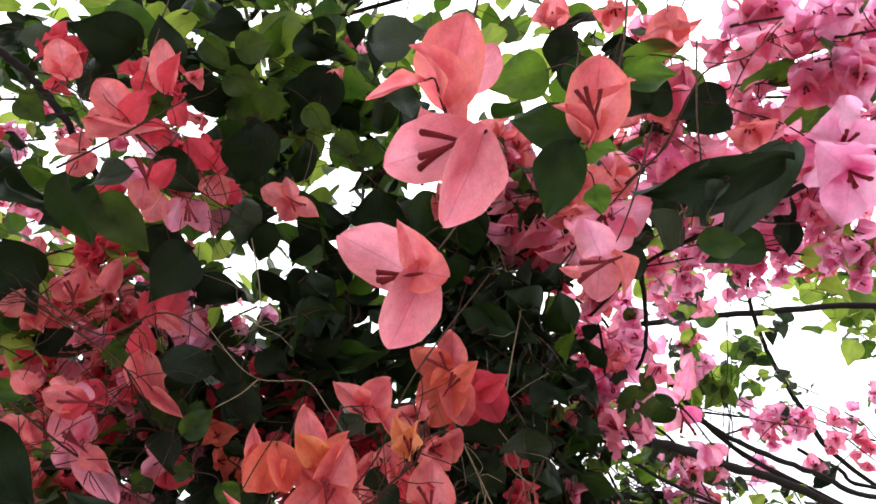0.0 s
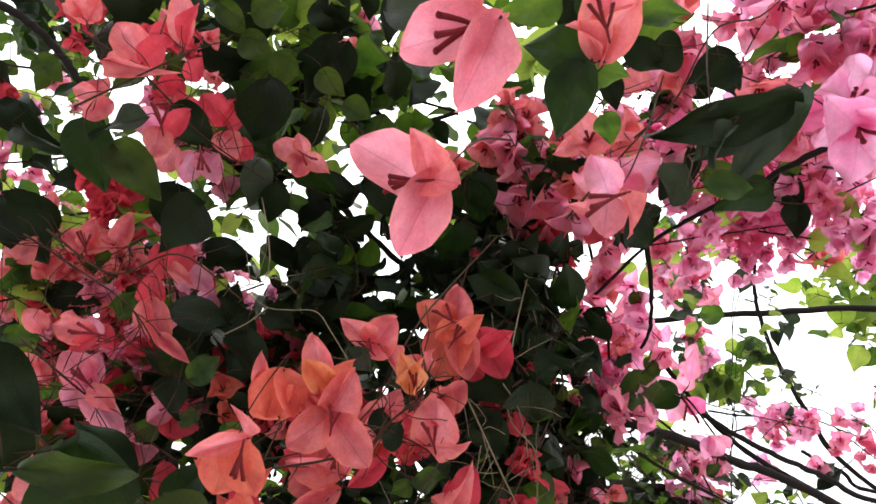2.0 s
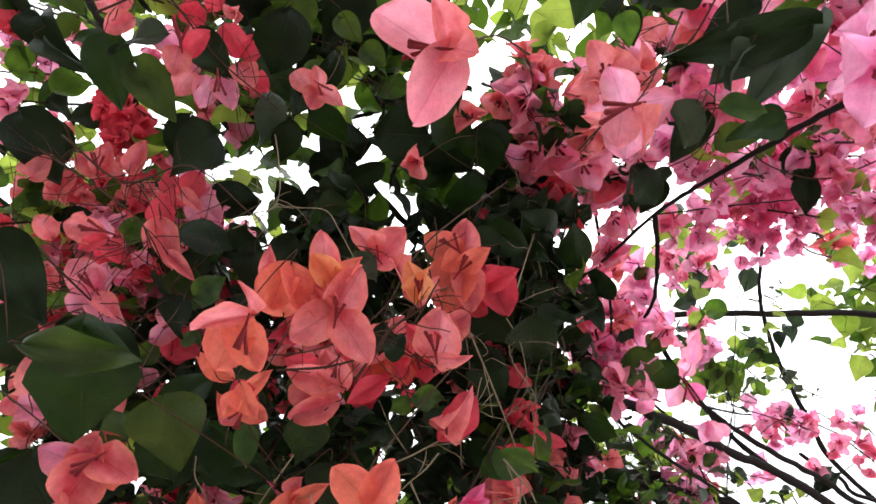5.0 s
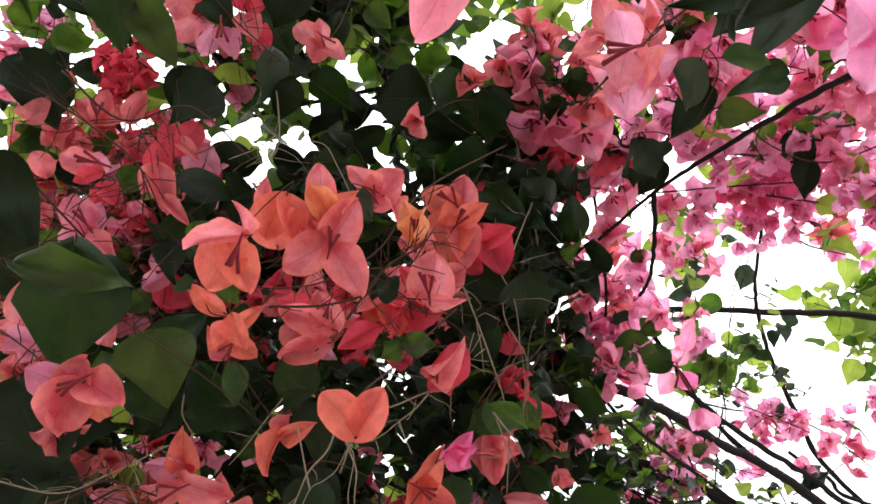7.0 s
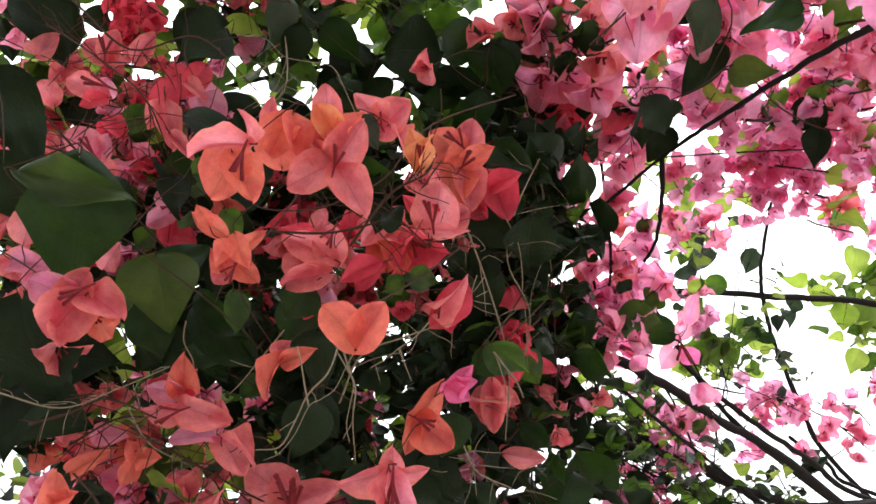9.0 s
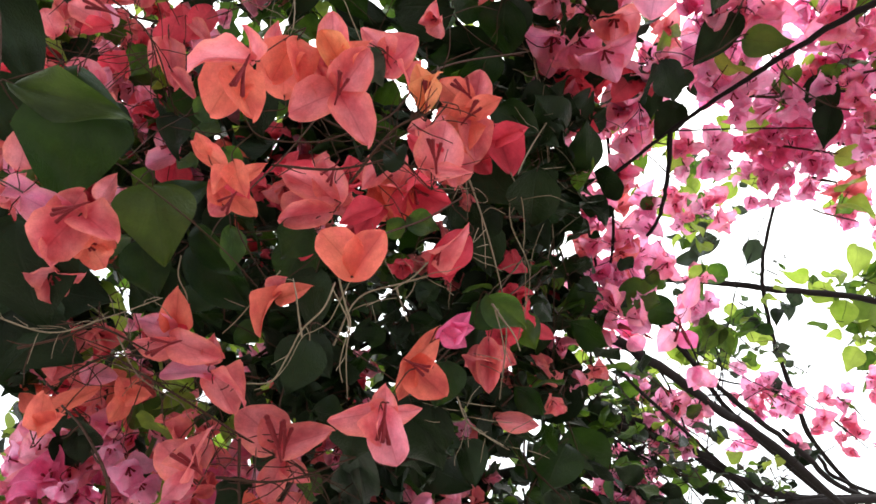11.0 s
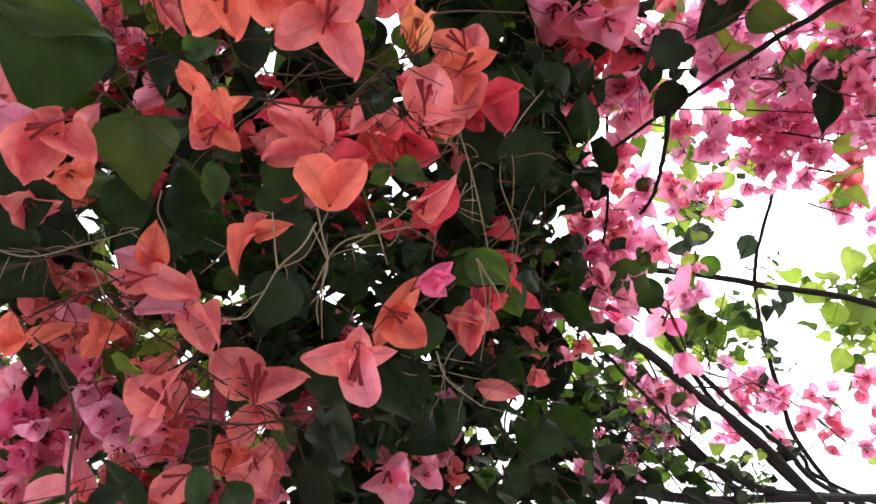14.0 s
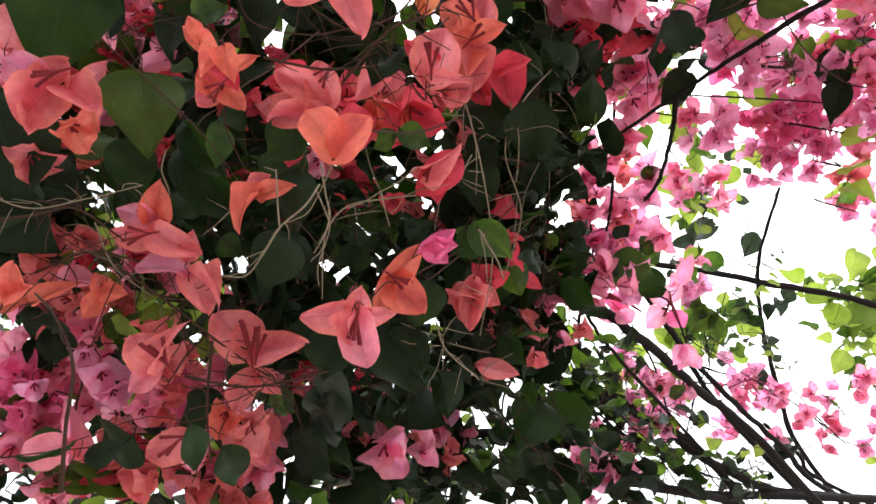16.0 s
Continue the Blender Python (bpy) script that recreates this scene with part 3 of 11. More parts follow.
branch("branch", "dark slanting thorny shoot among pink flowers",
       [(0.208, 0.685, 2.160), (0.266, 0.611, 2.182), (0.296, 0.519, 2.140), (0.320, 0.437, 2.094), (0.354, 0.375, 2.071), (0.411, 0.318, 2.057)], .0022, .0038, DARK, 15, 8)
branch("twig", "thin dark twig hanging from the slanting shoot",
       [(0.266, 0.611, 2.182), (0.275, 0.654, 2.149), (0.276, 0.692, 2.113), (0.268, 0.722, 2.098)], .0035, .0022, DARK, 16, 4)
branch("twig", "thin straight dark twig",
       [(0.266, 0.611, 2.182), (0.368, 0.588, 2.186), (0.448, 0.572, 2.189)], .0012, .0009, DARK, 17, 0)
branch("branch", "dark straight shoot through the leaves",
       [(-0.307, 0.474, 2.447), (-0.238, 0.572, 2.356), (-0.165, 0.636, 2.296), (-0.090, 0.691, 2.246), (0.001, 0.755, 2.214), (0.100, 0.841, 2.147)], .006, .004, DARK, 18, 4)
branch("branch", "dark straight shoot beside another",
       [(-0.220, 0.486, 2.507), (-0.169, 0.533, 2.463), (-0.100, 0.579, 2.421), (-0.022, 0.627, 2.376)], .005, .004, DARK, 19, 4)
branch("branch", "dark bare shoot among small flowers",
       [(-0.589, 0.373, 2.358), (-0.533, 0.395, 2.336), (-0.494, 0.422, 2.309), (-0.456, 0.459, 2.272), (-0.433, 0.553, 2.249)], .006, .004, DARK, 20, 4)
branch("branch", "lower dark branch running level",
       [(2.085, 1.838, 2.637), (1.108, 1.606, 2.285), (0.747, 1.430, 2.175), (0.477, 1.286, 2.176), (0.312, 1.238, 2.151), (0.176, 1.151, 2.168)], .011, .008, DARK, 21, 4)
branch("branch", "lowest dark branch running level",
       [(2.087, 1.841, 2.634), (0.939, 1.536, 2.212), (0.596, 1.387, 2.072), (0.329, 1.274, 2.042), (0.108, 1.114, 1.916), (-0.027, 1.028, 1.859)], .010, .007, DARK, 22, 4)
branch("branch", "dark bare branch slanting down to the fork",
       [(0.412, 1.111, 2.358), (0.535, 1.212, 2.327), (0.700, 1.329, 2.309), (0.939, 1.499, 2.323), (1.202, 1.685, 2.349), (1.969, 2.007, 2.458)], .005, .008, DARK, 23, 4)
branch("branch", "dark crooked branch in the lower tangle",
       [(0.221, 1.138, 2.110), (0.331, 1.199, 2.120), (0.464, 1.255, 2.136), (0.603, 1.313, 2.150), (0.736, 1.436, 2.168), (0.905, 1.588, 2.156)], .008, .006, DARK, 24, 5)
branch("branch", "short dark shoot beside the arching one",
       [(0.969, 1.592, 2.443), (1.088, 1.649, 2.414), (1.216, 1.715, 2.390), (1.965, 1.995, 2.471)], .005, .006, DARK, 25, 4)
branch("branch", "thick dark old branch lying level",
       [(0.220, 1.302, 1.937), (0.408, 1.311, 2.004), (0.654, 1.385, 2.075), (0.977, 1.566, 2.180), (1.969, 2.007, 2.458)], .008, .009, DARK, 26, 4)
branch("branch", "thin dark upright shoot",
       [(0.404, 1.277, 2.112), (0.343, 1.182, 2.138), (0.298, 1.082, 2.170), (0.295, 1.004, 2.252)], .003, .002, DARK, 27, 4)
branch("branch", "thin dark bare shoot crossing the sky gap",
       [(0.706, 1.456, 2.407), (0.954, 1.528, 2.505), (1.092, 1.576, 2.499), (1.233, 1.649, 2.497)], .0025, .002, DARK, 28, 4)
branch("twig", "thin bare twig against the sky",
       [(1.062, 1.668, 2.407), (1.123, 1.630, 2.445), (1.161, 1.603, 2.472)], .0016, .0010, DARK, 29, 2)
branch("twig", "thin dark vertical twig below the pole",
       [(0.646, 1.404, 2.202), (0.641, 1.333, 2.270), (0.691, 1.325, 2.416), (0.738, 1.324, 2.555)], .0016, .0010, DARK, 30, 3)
tangle("pale bare forked twig, dry and leafless", [(-0.059, 0.368, 1.805), (-0.072, 0.353, 1.819), (-0.082, 0.344, 1.828), (-0.099, 0.343, 1.828), (-0.113, 0.342, 1.829), (-0.126, 0.335, 1.835), (-0.160, 0.359, 1.880)], 1, 0.020, 31, PALE, 0.00018)
tangle("pale bare straight twig, dry and leafless", [(-0.113, 0.342, 1.829), (-0.125, 0.349, 1.822), (-0.141, 0.355, 1.816)], 1, 0.012, 32, PALE, 0.00024)
tangle("pale bare forked twigs, dry and leafless", [(-0.034, 0.423, 1.673), (-0.041, 0.448, 1.677), (-0.047, 0.466, 1.673), (-0.054, 0.471, 1.668), (-0.061, 0.475, 1.664), (-0.067, 0.488, 1.652), (-0.075, 0.497, 1.643), (-0.083, 0.500, 1.639)], 1, 0.012, 33, PALE, 0.00018)
tangle("pale bare straight twig, dry and leafless", [(-0.061, 0.475, 1.664), (-0.065, 0.467, 1.672), (-0.069, 0.458, 1.681), (-0.077, 0.467, 1.700)], 1, 0.012, 34, PALE, 0.0003)
tangle("pale bare twig hanging from a flower stalk", [(-0.043, 0.433, 1.678), (-0.040, 0.458, 1.681), (-0.035, 0.466, 1.674), (-0.034, 0.479, 1.661), (-0.032, 0.524, 1.659)], 1, 0.014, 35, PALE, 0.0003)
tangle("pale bare twig, thin and forked", [(0.002, 0.464, 1.732), (-0.006, 0.472, 1.724), (-0.015, 0.478, 1.718), (-0.023, 0.484, 1.712), (-0.032, 0.489, 1.707)], 2, 0.016, 370, PALE, 0.00024)
tangle("pale bare twig, thin and straight", [(-0.015, 0.478, 1.718), (-0.010, 0.485, 1.711), (-0.004, 0.493, 1.704)], 1, 0.010, 371, PALE, 0.00024)
tangle("pale dry forked twig tip hanging over a round leaf", [(0.054, 0.542, 1.775), (0.064, 0.549, 1.768), (0.075, 0.556, 1.760), (0.082, 0.564, 1.752)], 1, 0.016, 372, PALE, 0.00048)
tangle("pale dry forked twig tip hanging over a round leaf", [(0.057, 0.545, 1.772), (0.065, 0.556, 1.760), (0.071, 0.568, 1.748)], 1, 0.012, 373, PALE, 0.0003)
tangle("pale bare twig before the dark leaves", [(-0.057, 0.492, 1.724), (-0.058, 0.489, 1.699), (-0.069, 0.500, 1.687), (-0.075, 0.513, 1.673), (-0.082, 0.524, 1.661), (-0.097, 0.527, 1.658)], 2, 0.016, 374, PALE, 0.00036)
tangle("pale bare twig before the dark leaves", [(-0.058, 0.495, 1.721), (-0.048, 0.504, 1.712), (-0.043, 0.511, 1.705), (-0.044, 0.528, 1.687), (-0.040, 0.537, 1.678)], 1, 0.016, 375, PALE, 0.0003)
tangle("pale bare twig before the dark leaves", [(-0.174, 0.515, 1.742), (-0.173, 0.525, 1.731), (-0.164, 0.536, 1.721), (-0.163, 0.549, 1.706), (-0.157, 0.560, 1.696)], 0, 0.016, 376, PALE, 0.0003)
tangle("pale bare twig before the dark leaves", [(-0.107, 0.529, 1.757), (-0.122, 0.546, 1.739), (-0.133, 0.559, 1.726), (-0.141, 0.566, 1.718)], 1, 0.016, 377, PALE, 0.0003)
tangle("reddish bare stalk among pink flowers", [(-0.415, 0.812, 1.791), (-0.301, 0.745, 1.718), (-0.280, 0.760, 1.702), (-0.264, 0.776, 1.686), (-0.263, 0.794, 1.667), (-0.259, 0.820, 1.640), (-0.254, 0.841, 1.618)], 2, 0.030, 378, TWIG, 0.0007)
tangle("thin brown stalks in the dark tangle", [(-0.426, 0.716, 1.798), (-0.346, 0.671, 1.774), (-0.310, 0.664, 1.781), (-0.276, 0.646, 1.800), (-0.241, 0.639, 1.807)], 10, 0.050, 379, TWIG, 0.0004)
tangle("thin pale stalk in the dark gap", [(0.052, 0.494, 1.880), (0.065, 0.508, 1.867), (0.072, 0.525, 1.851), (0.075, 0.539, 1.838)], 2, 0.020, 380, PALE, 0.0003)
tangle("dry leafless stalks hanging in deep shade", [(0.107, 0.572, 2.122), (0.067, 0.532, 1.947), (0.061, 0.541, 1.878), (0.093, 0.602, 1.873), (0.093, 0.646, 1.827)], 8, 0.098, 36, PALE, .0004)
tangle("dry leafless stalks hanging in deep shade", [(0.087, 0.576, 2.045), (0.128, 0.667, 2.023), (0.158, 0.778, 1.979), (0.175, 0.845, 1.909)], 14, 0.085, 37, TWIG, .0005)
tangle("dry leafless stalks among dark leaves", [(-0.055, 0.546, 1.712), (-0.045, 0.529, 1.745), (-0.013, 0.524, 1.765), (0.024, 0.532, 1.800), (0.034, 0.524, 1.838)], 10, 0.043, 38, PALE, .0004)
tangle("dry leafless stalks among dark leaves", [(0.041, 0.603, 1.726), (0.055, 0.617, 1.712), (0.091, 0.670, 1.729)], 12, 0.044, 39, PALE, .0004)
tangle("bare brown stalks between the orange flowers", [(-0.058, 0.440, 1.767), (-0.035, 0.406, 1.786), (-0.012, 0.398, 1.808), (-0.017, 0.389, 1.844)], 16, 0.041, 40, TWIG, .0005)
tangle("bare stalks crossing in the shade", [(-0.271, 0.632, 1.691), (-0.233, 0.613, 1.711), (-0.193, 0.612, 1.713), (-0.103, 0.568, 1.688)], 18, 0.048, 41, TWIG, .0005)
tangle("thin bare stalks against pink flowers", [(0.146, 0.316, 1.991), (0.177, 0.295, 2.012), (0.207, 0.255, 2.052), (0.252, 0.255, 2.080), (0.295, 0.250, 2.128)], 6, 0.035, 42, TWIG, .0005)
tangle("thin bare stalks among leaves", [(-0.249, 0.477, 2.239), (-0.164, 0.455, 1.985), (-0.192, 0.476, 1.965)], 10, 0.084, 43, PALE, .00042)
tangle("bare thin stalk with side twigs before the flowers", [(-0.149, 0.614, 1.538), (-0.159, 0.592, 1.568), (-0.167, 0.571, 1.597), (-0.203, 0.580, 1.631), (-0.243, 0.608, 1.659)], 4, 0.020, 44, TWIG, .0007)
tangle("red-brown crossing stalks under coral flowers", [(-0.120, 0.620, 1.634), (-0.075, 0.626, 1.643), (-0.027, 0.626, 1.672)], 14, 0.035, 45, TWIG, .0006)
tangle("red-brown crossing stalks under coral flowers", [(-0.111, 0.608, 1.660), (-0.102, 0.641, 1.626), (-0.089, 0.667, 1.599)], 8, 0.032, 46, TWIG, .0006)

# ---- nearest coral pink flowers ----
sp = Spray("flower_spray", "near coral pink bougainvillea spray with big open flowers", "flower spray", "coral flower sprays",
           [(0.032, 0.098, 1.980), (0.018, 0.116, 1.877), (0.009, 0.136, 1.829), (0.007, 0.148, 1.812)], 0.0008, 0.0004, TWIG, 47)
sp.bract(0.003, 0.135, 1.816, 157, 18, 6, 0.0343, "coral", 8, wide=0.79)
sp.bract(0.002, 0.129, 1.807, 152, -41, -1, 0.0231, "coral", 10, wide=0.46)
sp.bract(-0.005, 0.125, 1.816, -143, -44, -116, 0.0231, "coral", 9, wide=0.24)
sp.bract(0.012, 0.135, 1.828, 164, 18, 32, 0.0198, "salmon", 8, wide=0.77)
sp.bract(0.001, 0.130, 1.819, -116, 20, 177, 0.0248, "coral", 9, wide=0.41)
sp.bract(0.014, 0.139, 1.798, -160, -40, -109, 0.0353, "salmon", 8, wide=0.70)
sp.bract(0.017, 0.135, 1.796, -133, -6, -152, 0.0369, "salmon", 8, wide=0.63)
sp.bract(0.001, 0.147, 1.804, 159, -11, -19, 0.0168, "salmon", 10, wide=0.95)
sp.tubes(0.008, 0.136, 1.793, 121, -42, -115, 0.0350, 0)
sp.bract(0.009, 0.142, 1.803, -175, 2, 67, 0.0135, "coral", 9, wide=0.49)
sp.done()

sp = Spray("flower_spray", "single salmon pink bougainvillea flower hanging on a thin stalk", "flower spray", "coral flower sprays",
           [(0.042, 0.274, 1.922), (0.018, 0.240, 1.872), (0.002, 0.225, 1.830), (-0.011, 0.229, 1.815)], 0.0008, 0.0004, TWIG, 347)
sp.bract(-0.012, 0.227, 1.811, 171, -46, -47, 0.0400, "salmon", 8, wide=0.74)
sp.bract(-0.010, 0.217, 1.807, 154, -21, -6, 0.0229, "coral", 10, wide=0.77)
sp.bract(-0.013, 0.217, 1.804, -140, 61, 117, 0.0183, "coral", 8, wide=1.27)
sp.bract(-0.006, 0.217, 1.805, -134, -11, -155, 0.0404, "salmon", 8, wide=0.67)
sp.tubes(-0.014, 0.215, 1.800, 109, -44, -98, 0.0343, 2)
sp.done()

sp = Spray("flower_spray", "coral bougainvillea flower over broad green leaves", "flower spray", "coral flower sprays",
           [(0.129, 0.160, 2.054), (0.100, 0.163, 1.924), (0.087, 0.184, 1.890), (0.077, 0.193, 1.869), (0.067, 0.202, 1.871)], 0.0008, 0.0004, TWIG, 48)
sp.bract(0.077, 0.187, 1.870, 156, 10, 0, 0.0388, "coral", 8, wide=0.82)
sp.bract(0.076, 0.185, 1.864, 162, -40, -30, 0.0242, "coral", 10, wide=0.52)
sp.bract(0.074, 0.184, 1.861, 133, 64, -16, 0.0348, "coral", 9, wide=0.53)
sp.tubes(0.072, 0.164, 1.852, 63, -14, -14, 0.0292, 0)
sp.leaf(0.058, 0.174, 1.912, 177, -29, -109, 0.0352, "leaf", shape=10, wide=0.75)
sp.leaf(0.070, 0.189, 1.876, 153, -29, -75, 0.0353, "deep", shape=8, wide=0.75)
sp.leaf(0.065, 0.187, 1.856, -148, -35, -175, 0.0368, "deep", shape=8, wide=0.73)
sp.leaf(0.072, 0.192, 1.873, 175, 6, 115, 0.0271, "leaf", shape=8, wide=0.60)
sp.leaf(0.085, 0.221, 1.872, -167, 0, 158, 0.0210, "leaf", shape=10, wide=0.73)
sp.leaf(0.108, 0.188, 1.934, 168, 26, 97, 0.0375, "leaf", shape=8, wide=0.52)
sp.leaf(0.080, 0.178, 1.929, -168, -4, 162, 0.0198, "deep", shape=8, wide=1.27)
sp.done()

sp = Spray("flower_spray", "pink bougainvillea flower below a large folded dusty leaf", "flower spray", "coral flower sprays",
           [(0.166, 0.278, 2.021), (0.139, 0.280, 1.949), (0.118, 0.285, 1.902), (0.106, 0.290, 1.886)], 0.0008, 0.0004, TWIG, 348)
sp.bract(0.102, 0.286, 1.882, 160, -10, -23, 0.0271, "pink", 8, wide=0.91)
sp.bract(0.100, 0.284, 1.877, -117, -11, 179, 0.0253, "salmon", 8, wide=1.04)
sp.bract(0.109, 0.287, 1.887, -115, 15, -178, 0.0299, "coral", 10, wide=0.44)
sp.bract(0.092, 0.294, 1.876, -174, -34, -72, 0.0165, "coral", 9, wide=0.57)
sp.tubes(0.102, 0.275, 1.867, 119, -41, -116, 0.0438, 1)
sp.bract(0.130, 0.533, 2.207, -127, -39, -143, 0.0650, "red", 8, wide=0.70)
sp.bract(0.133, 0.533, 2.202, -117, -14, -176, 0.0443, "red", 9, wide=0.81)
sp.bract(0.085, 0.546, 2.217, -123, 11, 153, 0.0466, "red", 9, wide=0.70)
sp.bract(0.131, 0.309, 2.024, -142, 19, 114, 0.0261, "pink", 9, wide=0.68)
sp.bract(0.182, 0.339, 2.107, 168, -4, -41, 0.0244, "coral", 8, wide=1.04)
sp.bract(0.113, 0.346, 2.030, -143, -31, -117, 0.0259, "coral", 9, wide=0.76)
sp.bract(0.119, 0.336, 2.052, -120, -20, -165, 0.0271, "pink", 9, wide=0.82)
sp.bract(0.100, 0.481, 2.247, 175, -21, -53, 0.0282, "coral", 9, wide=0.87)
sp.bract(0.100, 0.481, 2.247, 159, 15, 12, 0.0290, "coral", 9, wide=0.84)
sp.bract(0.214, 0.364, 2.081, -122, -29, -159, 0.0206, "pink", 9, wide=1.05)
sp.bract(0.214, 0.364, 2.083, -124, 3, 141, 0.0207, "pink", 9, wide=1.04)
sp.bract(0.192, 0.521, 2.146, -121, -30, -158, 0.0476, "red", 8, wide=0.81)
sp.bract(0.194, 0.520, 2.143, -121, 5, 151, 0.0298, "red", 9, wide=1.04)
sp.leaf(0.269, 0.450, 2.161, -147, -30, -164, 0.0592, "dark", shape=8, wide=0.70)
sp.leaf(0.301, 0.642, 2.297, -148, -30, -166, 0.0527, "dark", shape=8, wide=0.88)
sp.leaf(0.125, 0.279, 2.018, -159, -7, 164, 0.0274, "dark", shape=8, wide=0.70)
sp.leaf(0.133, 0.454, 2.197, -161, -20, -163, 0.0263, "leaf", shape=8, wide=0.89)
sp.done()

sp = Spray("leafy_shoot", "shoot with a large folded dusty grey-green leaf and smaller leaves", "leafy shoot", "leafy shoots",
           [(0.219, 0.257, 2.110), (0.183, 0.251, 1.990), (0.175, 0.261, 1.942), (0.166, 0.272, 1.915), (0.172, 0.296, 1.920)], 0.0008, 0.0004, TWIG, 349)
sp.leaf(0.220, 0.246, 1.932, -139, -45, -172, 0.0687, "grey", shape=8, wide=0.48)
sp.leaf(0.215, 0.241, 1.923, -172, -16, -109, 0.0907, "dark", shape=10, wide=0.36)
sp.leaf(0.189, 0.250, 1.925, -157, -24, -148, 0.0429, "grey", shape=10, wide=0.88)
sp.leaf(0.177, 0.251, 1.910, -142, -56, 171, 0.0292, "grey", shape=11, wide=0.42)
sp.leaf(0.221, 0.304, 1.913, -174, -60, -119, 0.0384, "deep", shape=10, wide=0.67)
sp.leaf(0.208, 0.258, 1.998, 176, -30, -114, 0.0287, "dark", shape=8, wide=0.80)
sp.leaf(0.179, 0.262, 2.035, 175, -26, -110, 0.0294, "dark", shape=10, wide=1.11)
sp.leaf(0.140, 0.260, 2.036, -171, 9, 126, 0.0378, "dark", shape=8, wide=0.69)
sp.bract(0.295, 0.332, 2.051, -169, 34, 71, 0.0336, "magenta", 8, wide=0.90)
sp.done()

sp = Spray("flower_spray", "lilac pink and coral bougainvillea spray with large open flowers", "flower spray", "pink flower sprays",
           [(0.519, 0.311, 2.208), (0.396, 0.315, 2.091), (0.352, 0.335, 2.086), (0.307, 0.333, 2.101), (0.274, 0.333, 2.129)], .0011, .0007, TWIG, 49)
sp.flower(0.309, 0.297, 1.983, -164, 11, 91, 0.047, 61, "rose")
sp.flower(0.309, 0.291, 2.004, 120, -70, -35, 0.038, 51, "rose")
sp.flower(0.313, 0.309, 2.003, -106, -20, 107, 0.026, 50, "rose")
sp.flower(0.261, 0.303, 2.055, -156, 2, 64, 0.026, 48, "coral")
sp.flower(0.291, 0.315, 2.059, -178, 4, 49, 0.027, 48, "pink")
sp.flower(0.316, 0.282, 2.175, -158, 8, 56, 0.031, 50, "pink")
sp.flower(0.295, 0.307, 2.182, 176, 1, -167, 0.033, 45, "pink")
sp.flower(0.378, 0.335, 2.209, -176, -3, 86, 0.030, 45, "rose")
sp.leaf(0.240, 0.311, 2.110, -112, 28, 174, 0.044, "dark", shape=2, wide=0.91)
sp.leaf(0.252, 0.301, 2.101, -160, -42, -131, 0.047, "dark", shape=0, wide=0.92)
sp.done()

sp = Spray("flower_spray", "small coral bougainvillea spray with a broad leaf", "flower spray", "coral flower sprays",
           [(0.315, 0.236, 2.354), (0.260, 0.283, 2.264), (0.236, 0.319, 2.200), (0.253, 0.355, 2.164)], .0011, .0007, TWIG, 50)
sp.flower(0.209, 0.258, 2.168, -164, -30, 68, 0.039, 40, "coral")
sp.flower(0.230, 0.306, 2.149, -148, -13, 44, 0.043, 35, "pink")
sp.flower(0.232, 0.338, 2.145, -128, -41, 115, 0.033, 40, "coral")
sp.flower(0.252, 0.370, 2.122, 177, 1, 53, 0.037, 50, "pink")
sp.leaf(0.175, 0.295, 2.149, 167, -12, 100, 0.069, "leaf", shape=2, wide=0.90)
sp.done()


# ---- upper left flowers ----
sp = Spray("flower_spray", "coral bougainvillea flowers high among dark leaves", "flower spray", "coral flower sprays",
           [(-0.262, 0.221, 2.505), (-0.283, 0.281, 2.304), (-0.259, 0.284, 2.132), (-0.248, 0.288, 2.044), (-0.283, 0.297, 2.049), (-0.302, 0.270, 2.075)], 0.0008, 0.0004, TWIG, 51)
sp.bract(-0.292, 0.259, 2.053, 154, -26, 13, 0.0290, "coral", 8, wide=0.89)
sp.bract(-0.289, 0.257, 2.052, 164, -5, 43, 0.0199, "coral", 9, wide=0.83)
sp.bract(-0.295, 0.255, 2.053, 174, -40, -43, 0.0156, "coral", 9, wide=0.77)
sp.bract(-0.246, 0.288, 2.035, 160, -36, -17, 0.0386, "coral", 8, wide=0.79)
sp.bract(-0.245, 0.281, 2.029, 168, 5, 48, 0.0269, "red", 8, wide=0.80)
sp.bract(-0.267, 0.277, 2.023, -154, 21, 101, 0.0464, "coral", 11, wide=0.31)
sp.bract(-0.260, 0.293, 2.032, 165, -40, -29, 0.0219, "coral", 8, wide=0.93)
sp.bract(-0.243, 0.299, 2.102, 156, -15, 18, 0.0423, "coral", 8, wide=0.57)
sp.bract(-0.233, 0.294, 2.090, 159, 16, 20, 0.0355, "red", 9, wide=0.54)
sp.bract(-0.251, 0.300, 2.109, -170, -35, -71, 0.0218, "red", 8, wide=1.05)
sp.bract(-0.250, 0.304, 2.115, 157, -29, -8, 0.0293, "coral", 9, wide=0.71)
sp.bract(-0.298, 0.316, 2.036, -172, -42, -66, 0.0183, "coral", 9, wide=0.88)
sp.bract(-0.304, 0.311, 2.052, -112, 34, 178, 0.0155, "coral", 8, wide=1.49)
sp.bract(-0.286, 0.321, 2.033, -136, -19, -117, 0.0246, "coral", 8, wide=0.80)
sp.bract(-0.252, 0.349, 2.034, 171, -43, -42, 0.0273, "pink", 8, wide=0.95)
sp.bract(-0.248, 0.349, 2.033, 171, 14, 52, 0.0299, "red", 8, wide=0.71)
sp.bract(-0.250, 0.344, 2.030, -114, 10, -154, 0.0255, "coral", 8, wide=1.01)
